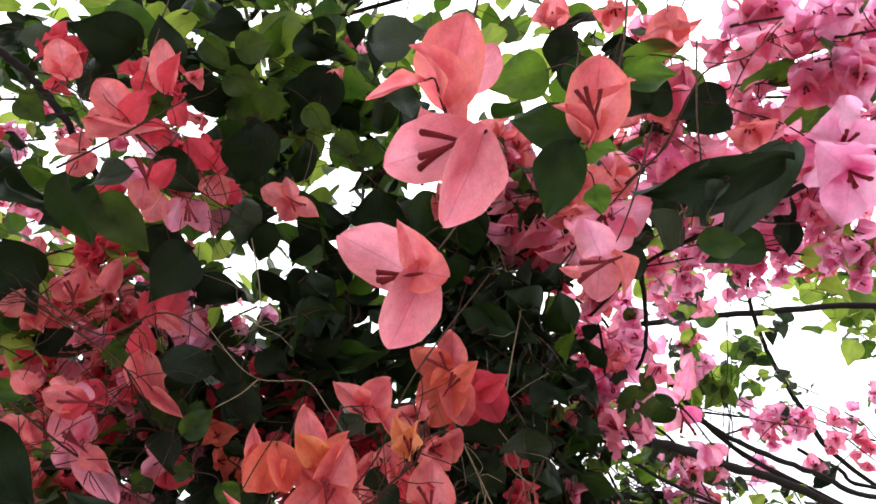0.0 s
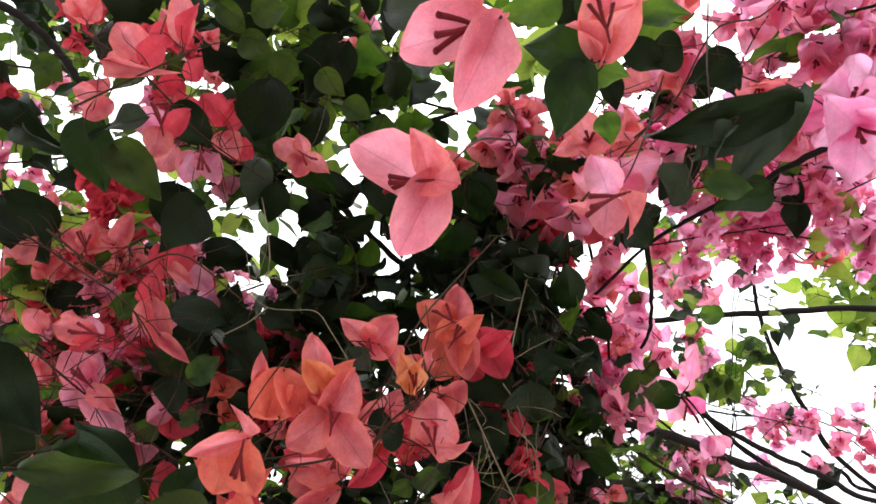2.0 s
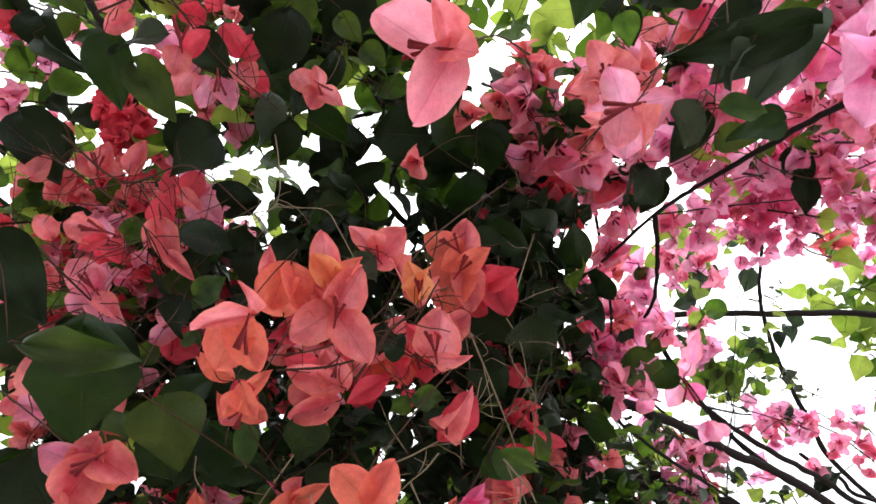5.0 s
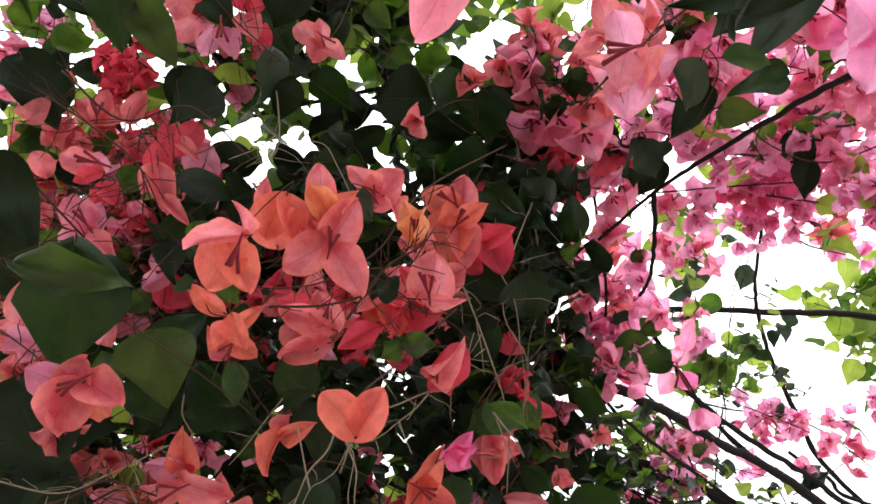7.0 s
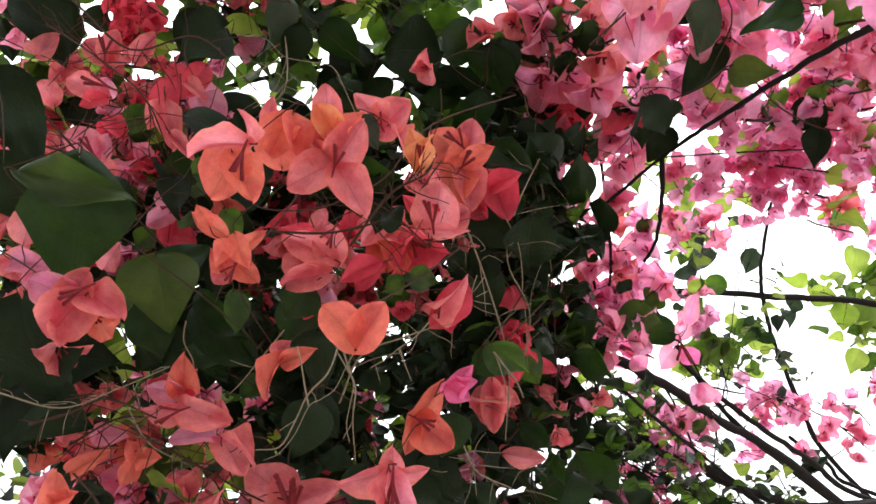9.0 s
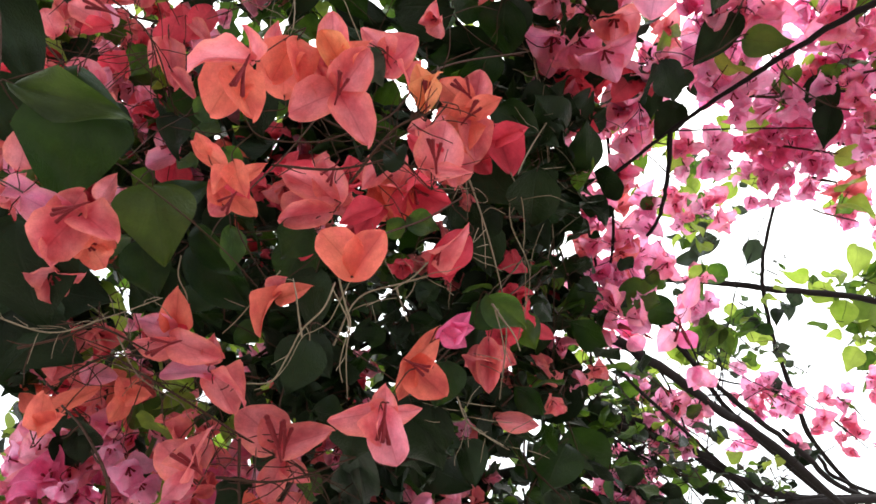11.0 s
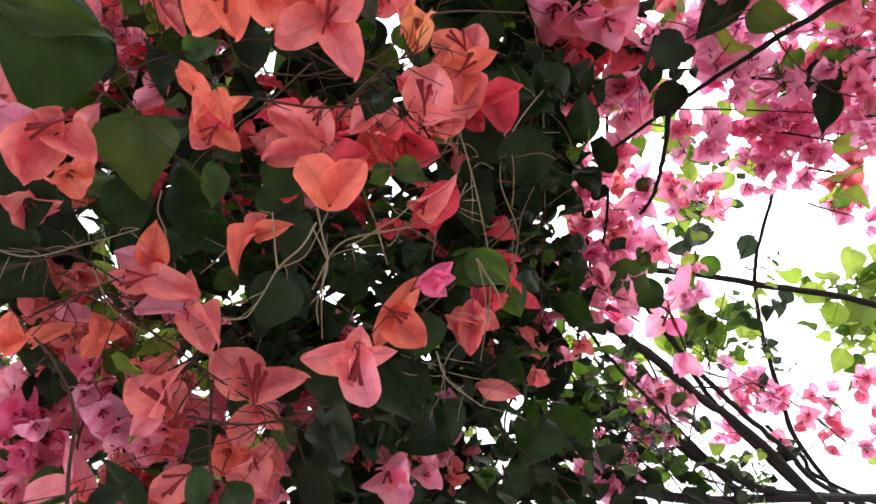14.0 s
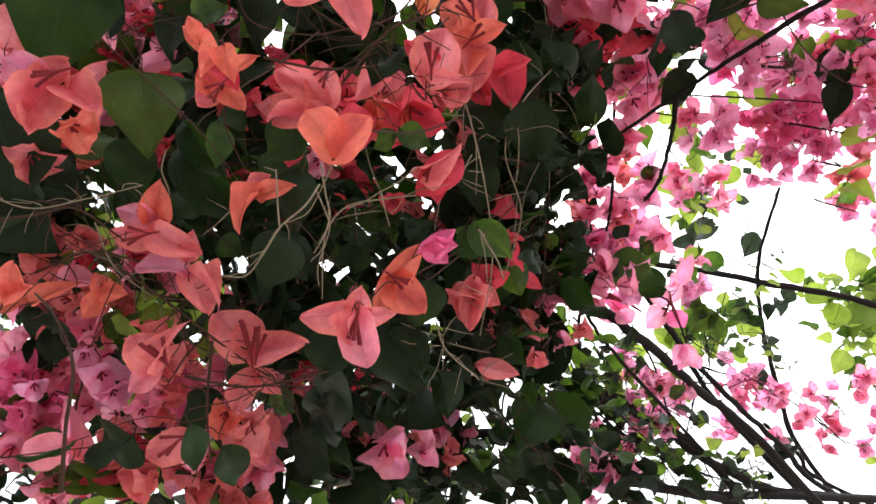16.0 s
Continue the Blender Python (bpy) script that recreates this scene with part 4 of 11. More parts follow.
sp.tubes(-0.240, 0.331, 2.015, 57, -6, -6, 0.0387, 0)
sp.bract(-0.251, 0.376, 2.048, -122, -6, -140, 0.0262, "coral", 8, wide=0.98)
sp.bract(-0.236, 0.383, 2.049, -117, 2, -150, 0.0288, "pink", 8, wide=0.90)
sp.bract(-0.225, 0.380, 2.045, -114, 28, 177, 0.0314, "pink", 8, wide=0.82)
sp.flower(-0.255, 0.341, 2.195, -153, -56, -51, 0.0150, 50, "coral")
sp.flower(-0.268, 0.353, 2.182, 105, -67, -5, 0.0150, 50, "red")
sp.flower(-0.243, 0.369, 2.166, 150, 7, -56, 0.0150, 50, "coral")
sp.flower(-0.267, 0.390, 2.146, -177, -34, -0, 0.0150, 50, "red")
sp.flower(-0.290, 0.387, 2.149, 103, -40, 39, 0.0150, 50, "coral")
sp.flower(-0.227, 0.394, 2.142, 112, -28, -39, 0.0150, 50, "red")
sp.flower(-0.215, 0.415, 2.122, -177, 4, -5, 0.0150, 50, "coral")
sp.flower(-0.245, 0.388, 2.147, 136, -39, 41, 0.0150, 50, "red")
sp.leaf(-0.227, 0.358, 2.227, -172, 33, 127, 0.0334, "olive", shape=8, wide=1.10)
sp.leaf(-0.215, 0.337, 2.249, 155, 24, 80, 0.0368, "olive", shape=8, wide=0.99)
sp.leaf(-0.178, 0.371, 2.215, -159, -6, -145, 0.0367, "olive", shape=8, wide=0.93)
sp.leaf(-0.252, 0.333, 2.253, -157, 29, 153, 0.0362, "olive", shape=8, wide=0.84)
sp.leaf(-0.111, 0.406, 2.181, -170, 32, 134, 0.0303, "olive", shape=8, wide=1.01)
sp.leaf(-0.215, 0.389, 2.197, -162, 33, 146, 0.0328, "olive", shape=8, wide=1.04)
sp.leaf(-0.141, 0.384, 2.202, -163, 29, 143, 0.0335, "olive", shape=8, wide=0.91)
sp.leaf(-0.453, 0.377, 2.208, -158, 42, 156, 0.0305, "olive", shape=8, wide=1.00)
sp.tubes(-0.218, 0.365, 2.024, 147, 9, 171, 0.0365, 1)
sp.bract(-0.223, 0.383, 2.101, 159, -33, -18, 0.0327, "red", 8, wide=0.84)
sp.bract(-0.220, 0.386, 2.101, 174, 20, 56, 0.0255, "red", 9, wide=0.89)
sp.bract(-0.218, 0.383, 2.084, -115, 27, 175, 0.0285, "coral", 8, wide=1.01)
sp.bract(-0.214, 0.402, 2.091, -127, 39, 146, 0.0237, "red", 8, wide=1.14)
sp.bract(-0.259, 0.348, 2.103, 179, -40, -55, 0.0184, "red", 8, wide=1.40)
sp.bract(-0.253, 0.346, 2.119, 166, 5, 43, 0.0252, "red", 9, wide=0.84)
sp.bract(-0.269, 0.346, 2.119, -113, 23, -173, 0.0274, "red", 9, wide=0.84)
sp.leaf(-0.257, 0.361, 2.083, -154, 39, 151, 0.0458, "dark", shape=8, wide=0.87)
sp.leaf(-0.312, 0.341, 2.026, -143, 21, -176, 0.0592, "deep", shape=8, wide=0.71)
sp.leaf(-0.285, 0.358, 2.016, -146, 41, 165, 0.0534, "olive", shape=8, wide=0.75)
sp.leaf(-0.253, 0.325, 2.021, -174, -57, -111, 0.0628, "grey", shape=10, wide=0.31)
sp.leaf(-0.382, 0.334, 2.054, -152, 18, 150, 0.0591, "dark", shape=11, wide=0.68)
sp.leaf(-0.370, 0.345, 2.028, -168, 20, 126, 0.0450, "grey", shape=11, wide=0.38)
sp.leaf(-0.410, 0.337, 2.261, -177, -17, -78, 0.059, "grey", shape=0, wide=0.86)
sp.leaf(-0.324, 0.330, 2.243, -148, -19, -54, 0.069, "dark", shape=2, wide=1.08)
sp.leaf(-0.262, 0.314, 2.175, 156, -15, 5, 0.049, "dark", shape=2, wide=0.94)
sp.leaf(-0.367, 0.315, 2.280, -162, 49, 108, 0.072, "leaf", shape=0, wide=0.89)
sp.leaf(-0.168, 0.334, 2.099, -150, 34, -145, 0.070, "dark", shape=2, wide=1.1)
sp.leaf(-0.219, 0.380, 2.302, -156, 12, -71, 0.073, "dark", shape=0, wide=0.96)
sp.leaf(-0.265, 0.406, 2.301, -153, -1, 93, 0.091, "leaf", shape=0, wide=0.89)
sp.leaf(-0.242, 0.414, 2.266, -151, -9, -61, 0.070, "dark", shape=0, wide=0.94)
sp.leaf(-0.246, 0.415, 2.254, 157, 8, 116, 0.080, "leaf", shape=2, wide=0.88)
sp.leaf(-0.169, 0.406, 2.305, -144, 0, 170, 0.059, "dark", shape=2, wide=1.01)
sp.leaf(-0.191, 0.400, 2.190, -172, -30, -101, 0.063, "dark", shape=4, wide=0.87)
sp.done()

sp = Spray("flower_spray", "coral bougainvillea flower beside broad blackish leaves", "flower spray", "coral flower sprays",
           [(-0.134, 0.372, 2.637), (-0.141, 0.408, 2.319), (-0.131, 0.397, 2.119), (-0.142, 0.401, 2.073)], 0.0008, 0.0004, TWIG, 381)
sp.bract(-0.141, 0.392, 2.062, 180, -40, -58, 0.0261, "coral", 8, wide=0.92)
sp.bract(-0.138, 0.391, 2.060, -119, -4, -155, 0.0208, "coral", 8, wide=1.19)
sp.bract(-0.137, 0.391, 2.061, 155, -15, 1, 0.0215, "coral", 9, wide=0.84)
sp.bract(-0.135, 0.393, 2.060, -130, 37, 139, 0.0272, "coral", 9, wide=0.77)
sp.tubes(-0.133, 0.375, 2.042, 136, 35, 135, 0.0282, 0)
sp.leaf(-0.227, 0.391, 2.166, -143, 28, 166, 0.0797, "deep", shape=8, wide=0.68)
sp.leaf(-0.130, 0.391, 2.280, -152, -11, -142, 0.0791, "dark", shape=8, wide=0.77)
sp.leaf(-0.162, 0.369, 2.359, -157, 23, 147, 0.0424, "dark", shape=8, wide=1.48)
sp.done()


# ---- upper middle leaves ----
sp = Spray("leafy_shoot", "leafy bougainvillea shoot with broad leaves against the sky", "leafy shoot", "leafy shoots",
           [(-0.020, 0.320, 2.624), (-0.047, 0.396, 2.406), (-0.066, 0.442, 2.289), (-0.094, 0.474, 2.186), (-0.120, 0.544, 2.117)], .0009, .0005, TWIG, 52)
sp.leaf(-0.133, 0.382, 2.433, -142, -41, -114, 0.050, "leaf", shape=2, wide=1.11)
sp.leaf(-0.073, 0.346, 2.282, -172, 44, 82, 0.062, "grey", shape=2, wide=1.1)
sp.leaf(-0.055, 0.346, 2.311, -121, -24, -169, 0.058, "dark", shape=2, wide=0.97)
sp.leaf(-0.169, 0.382, 2.358, -148, 1, 105, 0.056, "dark", shape=2, wide=0.88)
sp.leaf(-0.100, 0.359, 2.361, -162, -9, -169, 0.035, "dark", shape=2, wide=0.92)
sp.flower(-0.120, 0.422, 2.461, -173, -12, 44, 0.034, 50, "pink")
sp.flower(-0.131, 0.395, 2.299, 174, -3, 69, 0.028, 50, "coral")
sp.leaf(-0.118, 0.404, 2.307, -147, 4, 106, 0.050, "leaf", shape=2, wide=1.09)
sp.leaf(-0.046, 0.327, 2.129, 123, 52, 61, 0.050, "dark", shape=2, wide=0.96)
sp.leaf(-0.060, 0.357, 2.197, 176, 37, 173, 0.068, "dark", shape=0, wide=0.83)
sp.leaf(-0.146, 0.417, 2.189, -147, 39, -143, 0.058, "dark", shape=2, wide=0.86)
sp.leaf(-0.180, 0.454, 2.096, -155, 14, -158, 0.051, "dark", shape=0, wide=0.90)
sp.leaf(-0.199, 0.425, 2.099, -124, 47, -135, 0.070, "grey", shape=4, wide=0.90)
sp.leaf(-0.135, 0.530, 2.122, 78, -78, -1, 0.045, "leaf", shape=2, wide=0.91)
sp.leaf(-0.100, 0.616, 2.182, -133, 30, -138, 0.071, "leaf", shape=2, wide=0.88)
sp.leaf(-0.114, 0.649, 2.074, 114, -23, 37, 0.056, "dark", shape=2, wide=0.90)
sp.leaf(-0.105, 0.540, 2.019, -174, -31, -103, 0.068, "dark", shape=2, wide=0.94)
sp.leaf(-0.110, 0.580, 2.022, -163, 18, 89, 0.059, "leaf", shape=2, wide=0.92)
sp.leaf(0.023, 0.454, 2.110, -169, -23, 166, 0.066, "deep", shape=0, wide=1.12)
sp.leaf(0.019, 0.500, 2.095, -165, 23, -157, 0.066, "deep", shape=0, wide=1.03)
sp.flower(0.108, 0.279, 2.185, 155, -62, -65, 0.029, 45, "coral")
sp.leaf(0.119, 0.280, 2.183, -159, 17, -167, 0.049, "dark", shape=2, wide=0.97)
sp.leaf(0.133, 0.300, 2.159, -117, -7, 174, 0.050, "dark", shape=2, wide=1.07)
sp.leaf(0.094, 0.416, 2.450, -157, -69, -140, 0.043, "lime", shape=0, wide=0.99)
sp.leaf(0.158, 0.428, 2.387, -160, -16, -95, 0.074, "lime", shape=0, wide=0.93)
sp.flower(0.195, 0.306, 2.293, -169, -14, 76, 0.034, 50, "coral")
sp.done()


# ---- left flowers ----
sp = Spray("flower_spray", "coral and red bougainvillea flowers crowded in leaf shade", "flower spray", "coral flower sprays",
           [(-0.804, 0.553, 2.259), (-0.540, 0.525, 2.108), (-0.412, 0.511, 2.041), (-0.347, 0.511, 2.027), (-0.290, 0.516, 2.010), (-0.269, 0.516, 2.037)], 0.0008, 0.0004, TWIG, 53)
sp.bract(-0.362, 0.484, 2.021, 164, -48, -27, 0.0275, "coral", 8, wide=0.92)
sp.bract(-0.361, 0.480, 2.018, 159, -8, 33, 0.0330, "coral", 8, wide=0.71)
sp.bract(-0.367, 0.485, 2.025, -162, 44, 93, 0.0320, "coral", 9, wide=0.53)
sp.bract(-0.338, 0.486, 2.033, 163, 1, 38, 0.0363, "coral", 8, wide=0.63)
sp.bract(-0.342, 0.486, 2.035, 154, -37, -3, 0.0154, "coral", 9, wide=0.98)
sp.bract(-0.404, 0.463, 1.983, 168, 6, 49, 0.0301, "coral", 8, wide=0.70)
sp.bract(-0.412, 0.466, 1.991, 152, -42, 1, 0.0129, "coral", 9, wide=1.24)
sp.bract(-0.384, 0.480, 2.013, -126, -9, -131, 0.0356, "coral", 8, wide=0.57)
sp.bract(-0.407, 0.484, 2.013, -107, 37, -173, 0.0339, "coral", 9, wide=0.61)
sp.bract(-0.402, 0.502, 2.014, -117, 49, 161, 0.0256, "red", 9, wide=0.78)
sp.bract(-0.253, 0.467, 2.011, -120, -2, -147, 0.0339, "red", 8, wide=0.78)
sp.bract(-0.279, 0.496, 1.997, 153, -25, 8, 0.0327, "red", 8, wide=0.76)
sp.bract(-0.265, 0.472, 1.990, -121, 44, 155, 0.0307, "coral", 9, wide=0.55)
sp.bract(-0.260, 0.462, 1.936, -111, 27, -172, 0.0454, "coral", 8, wide=0.53)
sp.bract(-0.263, 0.463, 1.937, -118, -0, -148, 0.0286, "coral", 9, wide=0.67)
sp.bract(-0.246, 0.474, 1.907, -116, 45, 162, 0.0359, "coral", 9, wide=0.40)
sp.bract(-0.271, 0.478, 1.944, 157, -7, 26, 0.0313, "red", 8, wide=0.82)
sp.bract(-0.257, 0.496, 2.009, -119, 41, 159, 0.0326, "pink", 8, wide=0.78)
sp.bract(-0.260, 0.500, 2.010, -118, 0, -150, 0.0219, "pink", 8, wide=0.99)
sp.bract(-0.249, 0.541, 2.021, -127, -20, -136, 0.0242, "rose", 9, wide=0.74)
sp.bract(-0.329, 0.447, 1.888, 152, -46, -3, 0.0209, "coral", 8, wide=0.91)
sp.bract(-0.340, 0.453, 1.894, 169, 15, 50, 0.0197, "coral", 9, wide=0.71)
sp.bract(-0.260, 0.412, 1.856, -175, -55, -62, 0.0292, "coral", 8, wide=0.71)
sp.bract(-0.263, 0.412, 1.857, 155, -15, 25, 0.0150, "pink", 8, wide=1.16)
sp.bract(-0.257, 0.409, 1.853, -137, -34, -118, 0.0196, "red", 9, wide=0.67)
sp.bract(-0.282, 0.408, 1.866, 160, -4, 35, 0.0097, "coral", 9, wide=1.53)
sp.bract(-0.300, 0.468, 1.910, -110, 43, 174, 0.0261, "red", 8, wide=0.71)
sp.bract(-0.301, 0.477, 1.914, -122, -7, -141, 0.0201, "red", 9, wide=0.86)
sp.bract(-0.329, 0.473, 1.866, -178, -59, -58, 0.0283, "coral", 8, wide=0.76)
sp.bract(-0.332, 0.477, 1.866, -128, -20, -130, 0.0175, "red", 8, wide=1.01)
sp.bract(-0.328, 0.461, 1.867, -105, 33, -165, 0.0220, "coral", 9, wide=0.65)
sp.tubes(-0.346, 0.461, 1.999, 60, -4, -4, 0.0348, 0)
sp.tubes(-0.248, 0.393, 1.844, 89, -42, -69, 0.0344, 1)
sp.flower(-0.382, 0.505, 2.011, 118, -44, 47, 0.0153, 50, "coral")
sp.flower(-0.373, 0.511, 2.033, 88, -31, 12, 0.0158, 50, "red")
sp.flower(-0.380, 0.543, 2.031, 164, -28, -110, 0.0162, 50, "pink")
sp.flower(-0.375, 0.544, 2.058, -176, -41, -8, 0.0167, 50, "coral")
sp.flower(-0.330, 0.515, 2.003, 95, -36, 42, 0.0153, 50, "red")
sp.flower(-0.431, 0.533, 2.012, 107, -47, -29, 0.0158, 50, "pink")
sp.flower(-0.422, 0.552, 2.022, -173, -0, -71, 0.0162, 50, "coral")
sp.flower(-0.345, 0.549, 2.054, 160, -61, 3, 0.0167, 50, "red")
sp.flower(-0.366, 0.526, 1.992, -84, -47, -164, 0.0153, 50, "pink")
sp.flower(-0.348, 0.548, 1.998, 138, 20, -23, 0.0158, 50, "coral")
sp.flower(-0.462, 0.544, 2.030, -148, -21, -56, 0.0162, 50, "red")
sp.flower(-0.348, 0.614, 1.991, 160, -84, -21, 0.0167, 50, "pink")
sp.flower(-0.437, 0.606, 1.915, -84, -74, 167, 0.0153, 50, "coral")
sp.flower(-0.432, 0.635, 1.914, -179, -8, -115, 0.0158, 50, "red")
sp.flower(-0.455, 0.505, 2.024, 122, -44, 42, 0.0127, 45, "coral")
sp.flower(-0.389, 0.560, 2.008, -70, -70, -177, 0.0173, 56, "coral")
sp.flower(-0.316, 0.617, 1.989, 100, -2, -54, 0.0167, 47, "pink")
sp.flower(-0.475, 0.681, 1.960, -175, -11, -37, 0.0160, 58, "red")
sp.flower(-0.405, 0.585, 2.087, 164, -58, 15, 0.0152, 49, "salmon")
sp.flower(-0.271, 0.550, 1.984, -96, -43, -141, 0.0173, 60, "coral")
sp.flower(-0.420, 0.611, 1.959, -42, -86, 111, 0.0167, 51, "coral")
sp.flower(-0.347, 0.669, 1.938, 165, -23, -71, 0.0161, 62, "pink")
sp.flower(-0.276, 0.577, 2.062, -161, -34, -31, 0.0154, 53, "red")
sp.flower(-0.439, 0.641, 2.033, -81, -77, -131, 0.0146, 64, "salmon")
sp.flower(-0.301, 0.599, 1.937, 85, -21, 3, 0.0167, 55, "coral")
sp.flower(-0.450, 0.661, 1.910, 125, 16, -56, 0.0161, 46, "coral")
sp.flower(-0.386, 0.573, 2.030, 173, -26, 14, 0.0155, 57, "pink")
sp.flower(-0.309, 0.631, 2.009, -116, -50, -93, 0.0147, 48, "red")
sp.flower(-0.474, 0.698, 1.980, -86, -63, -158, 0.0199, 59, "salmon")
sp.flower(-0.337, 0.509, 2.022, 123, -44, -64, 0.0161, 50, "coral")
sp.flower(-0.265, 0.564, 2.005, -175, 20, -50, 0.0155, 61, "coral")
sp.flower(-0.418, 0.625, 1.979, 171, -60, -3, 0.0149, 52, "pink")
sp.flower(-0.342, 0.685, 1.957, -77, -26, -149, 0.0141, 63, "red")
sp.flower(-0.515, 0.595, 2.078, 100, -26, -11, 0.0192, 54, "salmon")
sp.flower(-0.366, 0.558, 1.975, 160, -16, -128, 0.0155, 45, "coral")
sp.flower(-0.296, 0.614, 1.956, -162, -39, -46, 0.0149, 56, "coral")
sp.flower(-0.449, 0.678, 1.928, -93, -71, -123, 0.0142, 47, "pink")
sp.flower(-0.383, 0.587, 2.053, 64, -42, 11, 0.0192, 58, "red")
sp.flower(-0.302, 0.646, 2.031, 134, 17, -35, 0.0186, 49, "salmon")
sp.flower(-0.396, 0.607, 1.928, -168, -25, 10, 0.0150, 60, "coral")
sp.flower(-0.333, 0.521, 2.044, 121, -40, 45, 0.0143, 51, "coral")
sp.flower(-0.258, 0.577, 2.027, -45, -73, 152, 0.0136, 62, "pink")
sp.flower(-0.416, 0.641, 2.000, 144, -60, -69, 0.0186, 53, "red")
sp.flower(-0.336, 0.702, 1.977, -179, 5, -46, 0.0179, 64, "salmon")
sp.leaf(-0.411, 0.421, 2.016, -138, 41, 180, 0.0663, "dark", shape=8, wide=0.79)
sp.leaf(-0.284, 0.454, 2.083, -147, 12, -158, 0.0559, "dark", shape=8, wide=0.86)
sp.leaf(-0.304, 0.500, 1.970, -164, -7, -141, 0.0325, "leaf", shape=8, wide=0.83)
sp.leaf(-0.227, 0.510, 1.961, -163, -24, -133, 0.0474, "deep", shape=8, wide=0.62)
sp.leaf(-0.422, 0.514, 2.010, -177, -23, -120, 0.0334, "leaf", shape=8, wide=0.86)
sp.leaf(-0.408, 0.510, 1.931, 173, 57, 111, 0.0285, "leaf", shape=8, wide=0.81)
sp.leaf(-0.184, 0.490, 1.952, -166, -28, -131, 0.0424, "dark", shape=10, wide=1.08)
sp.leaf(-0.189, 0.521, 1.951, -169, -27, -134, 0.0320, "leaf", shape=8, wide=0.78)
sp.leaf(-0.168, 0.505, 1.966, -161, 41, 152, 0.0313, "dark", shape=8, wide=1.03)
sp.leaf(-0.441, 0.560, 2.031, -114, 7, -124, 0.051, "lime", shape=2, wide=1.09)
sp.leaf(-0.278, 0.528, 1.930, -47, 53, -123, 0.056, "dark", shape=2, wide=0.91)
sp.leaf(-0.229, 0.534, 1.897, 97, 6, 5, 0.042, "leaf", shape=2, wide=0.87)
sp.leaf(-0.246, 0.475, 1.938, -174, 83, 113, 0.056, "dark", shape=2, wide=0.85)
sp.leaf(-0.170, 0.471, 1.910, -150, -19, 175, 0.057, "dark", shape=2, wide=0.95)
sp.leaf(-0.366, 0.571, 1.902, -141, 15, -175, 0.046, "dark", shape=0, wide=0.93)
sp.leaf(-0.466, 0.557, 2.041, -118, 8, -166, 0.043, "lime", shape=2, wide=0.86)
sp.done()


sp = Spray("flower_spray", "pale pink bougainvillea flower with a drooping bract", "flower spray", "coral flower sprays",
           [(-0.668, 0.576, 2.100), (-0.441, 0.533, 1.964), (-0.342, 0.504, 1.896), (-0.306, 0.499, 1.873)], 0.0008, 0.0004, TWIG, 54)
sp.bract(-0.292, 0.480, 1.860, 151, -45, -3, 0.0321, "salmon", 8, wide=0.93)
sp.bract(-0.292, 0.481, 1.863, 158, -5, 31, 0.0257, "pink", 8, wide=0.75)
sp.bract(-0.289, 0.474, 1.857, -126, -18, -135, 0.0243, "pink", 8, wide=0.97)
sp.bract(-0.289, 0.476, 1.854, -106, 43, -180, 0.0544, "pink", 8, wide=0.44)
sp.bract(-0.279, 0.468, 1.848, -108, 46, 175, 0.0269, "coral", 9, wide=0.73)
sp.bract(-0.246, 0.544, 1.881, -131, -34, -130, 0.0258, "pink", 8, wide=0.79)
sp.bract(-0.252, 0.544, 1.884, 153, -43, -8, 0.0195, "pink", 8, wide=0.92)
sp.bract(-0.247, 0.541, 1.879, 167, 27, 44, 0.0123, "pink", 9, wide=1.23)
sp.bract(-0.254, 0.629, 1.829, 151, -24, 12, 0.0421, "red", 8, wide=0.78)
sp.bract(-0.258, 0.626, 1.836, 163, 27, 37, 0.0317, "red", 8, wide=0.78)
sp.bract(-0.258, 0.620, 1.832, 157, -58, -23, 0.0162, "red", 9, wide=1.42)
sp.tubes(-0.278, 0.457, 1.845, 68, -27, -31, 0.0333, 2)
sp.tubes(-0.237, 0.521, 1.867, 128, -42, -110, 0.0201, 0)
sp.leaf(-0.234, 0.501, 1.914, -155, -4, -150, 0.0446, "deep", shape=8, wide=0.75)
sp.leaf(-0.211, 0.486, 1.873, 131, 32, 50, 0.0271, "leaf", shape=8, wide=0.90)
sp.leaf(-0.266, 0.569, 1.876, -167, -33, -132, 0.0379, "leaf", shape=8, wide=0.63)
sp.leaf(-0.322, 0.482, 1.862, -164, 3, -145, 0.0275, "leaf", shape=10, wide=0.71)
sp.leaf(-0.215, 0.442, 1.763, 104, -50, 12, 0.0534, "dark", shape=8, wide=0.56)
sp.leaf(-0.168, 0.480, 1.824, -159, 43, 168, 0.0246, "leaf", shape=8, wide=0.78)
sp.leaf(-0.217, 0.532, 1.857, 113, -55, -32, 0.0226, "leaf", shape=8, wide=0.86)
sp.leaf(-0.424, 0.435, 2.044, -178, 20, -169, 0.085, "dark", shape=2, wide=1.01)
sp.leaf(-0.519, 0.570, 2.124, -118, 8, 175, 0.049, "lime", shape=2, wide=0.89)
sp.leaf(-0.474, 0.561, 2.114, -163, -4, 179, 0.043, "lime", shape=0, wide=0.98)
sp.leaf(-0.237, 0.435, 2.034, -109, -17, -133, 0.062, "dark", shape=2, wide=1.01)
sp.leaf(-0.418, 0.535, 2.009, -174, 65, 112, 0.057, "dark", shape=0, wide=0.83)
sp.leaf(-0.250, 0.519, 1.956, -125, 10, 175, 0.039, "dark", shape=2, wide=0.94)
sp.leaf(-0.234, 0.498, 1.879, -126, -6, 169, 0.039, "dark", shape=2, wide=1.06)
sp.done()


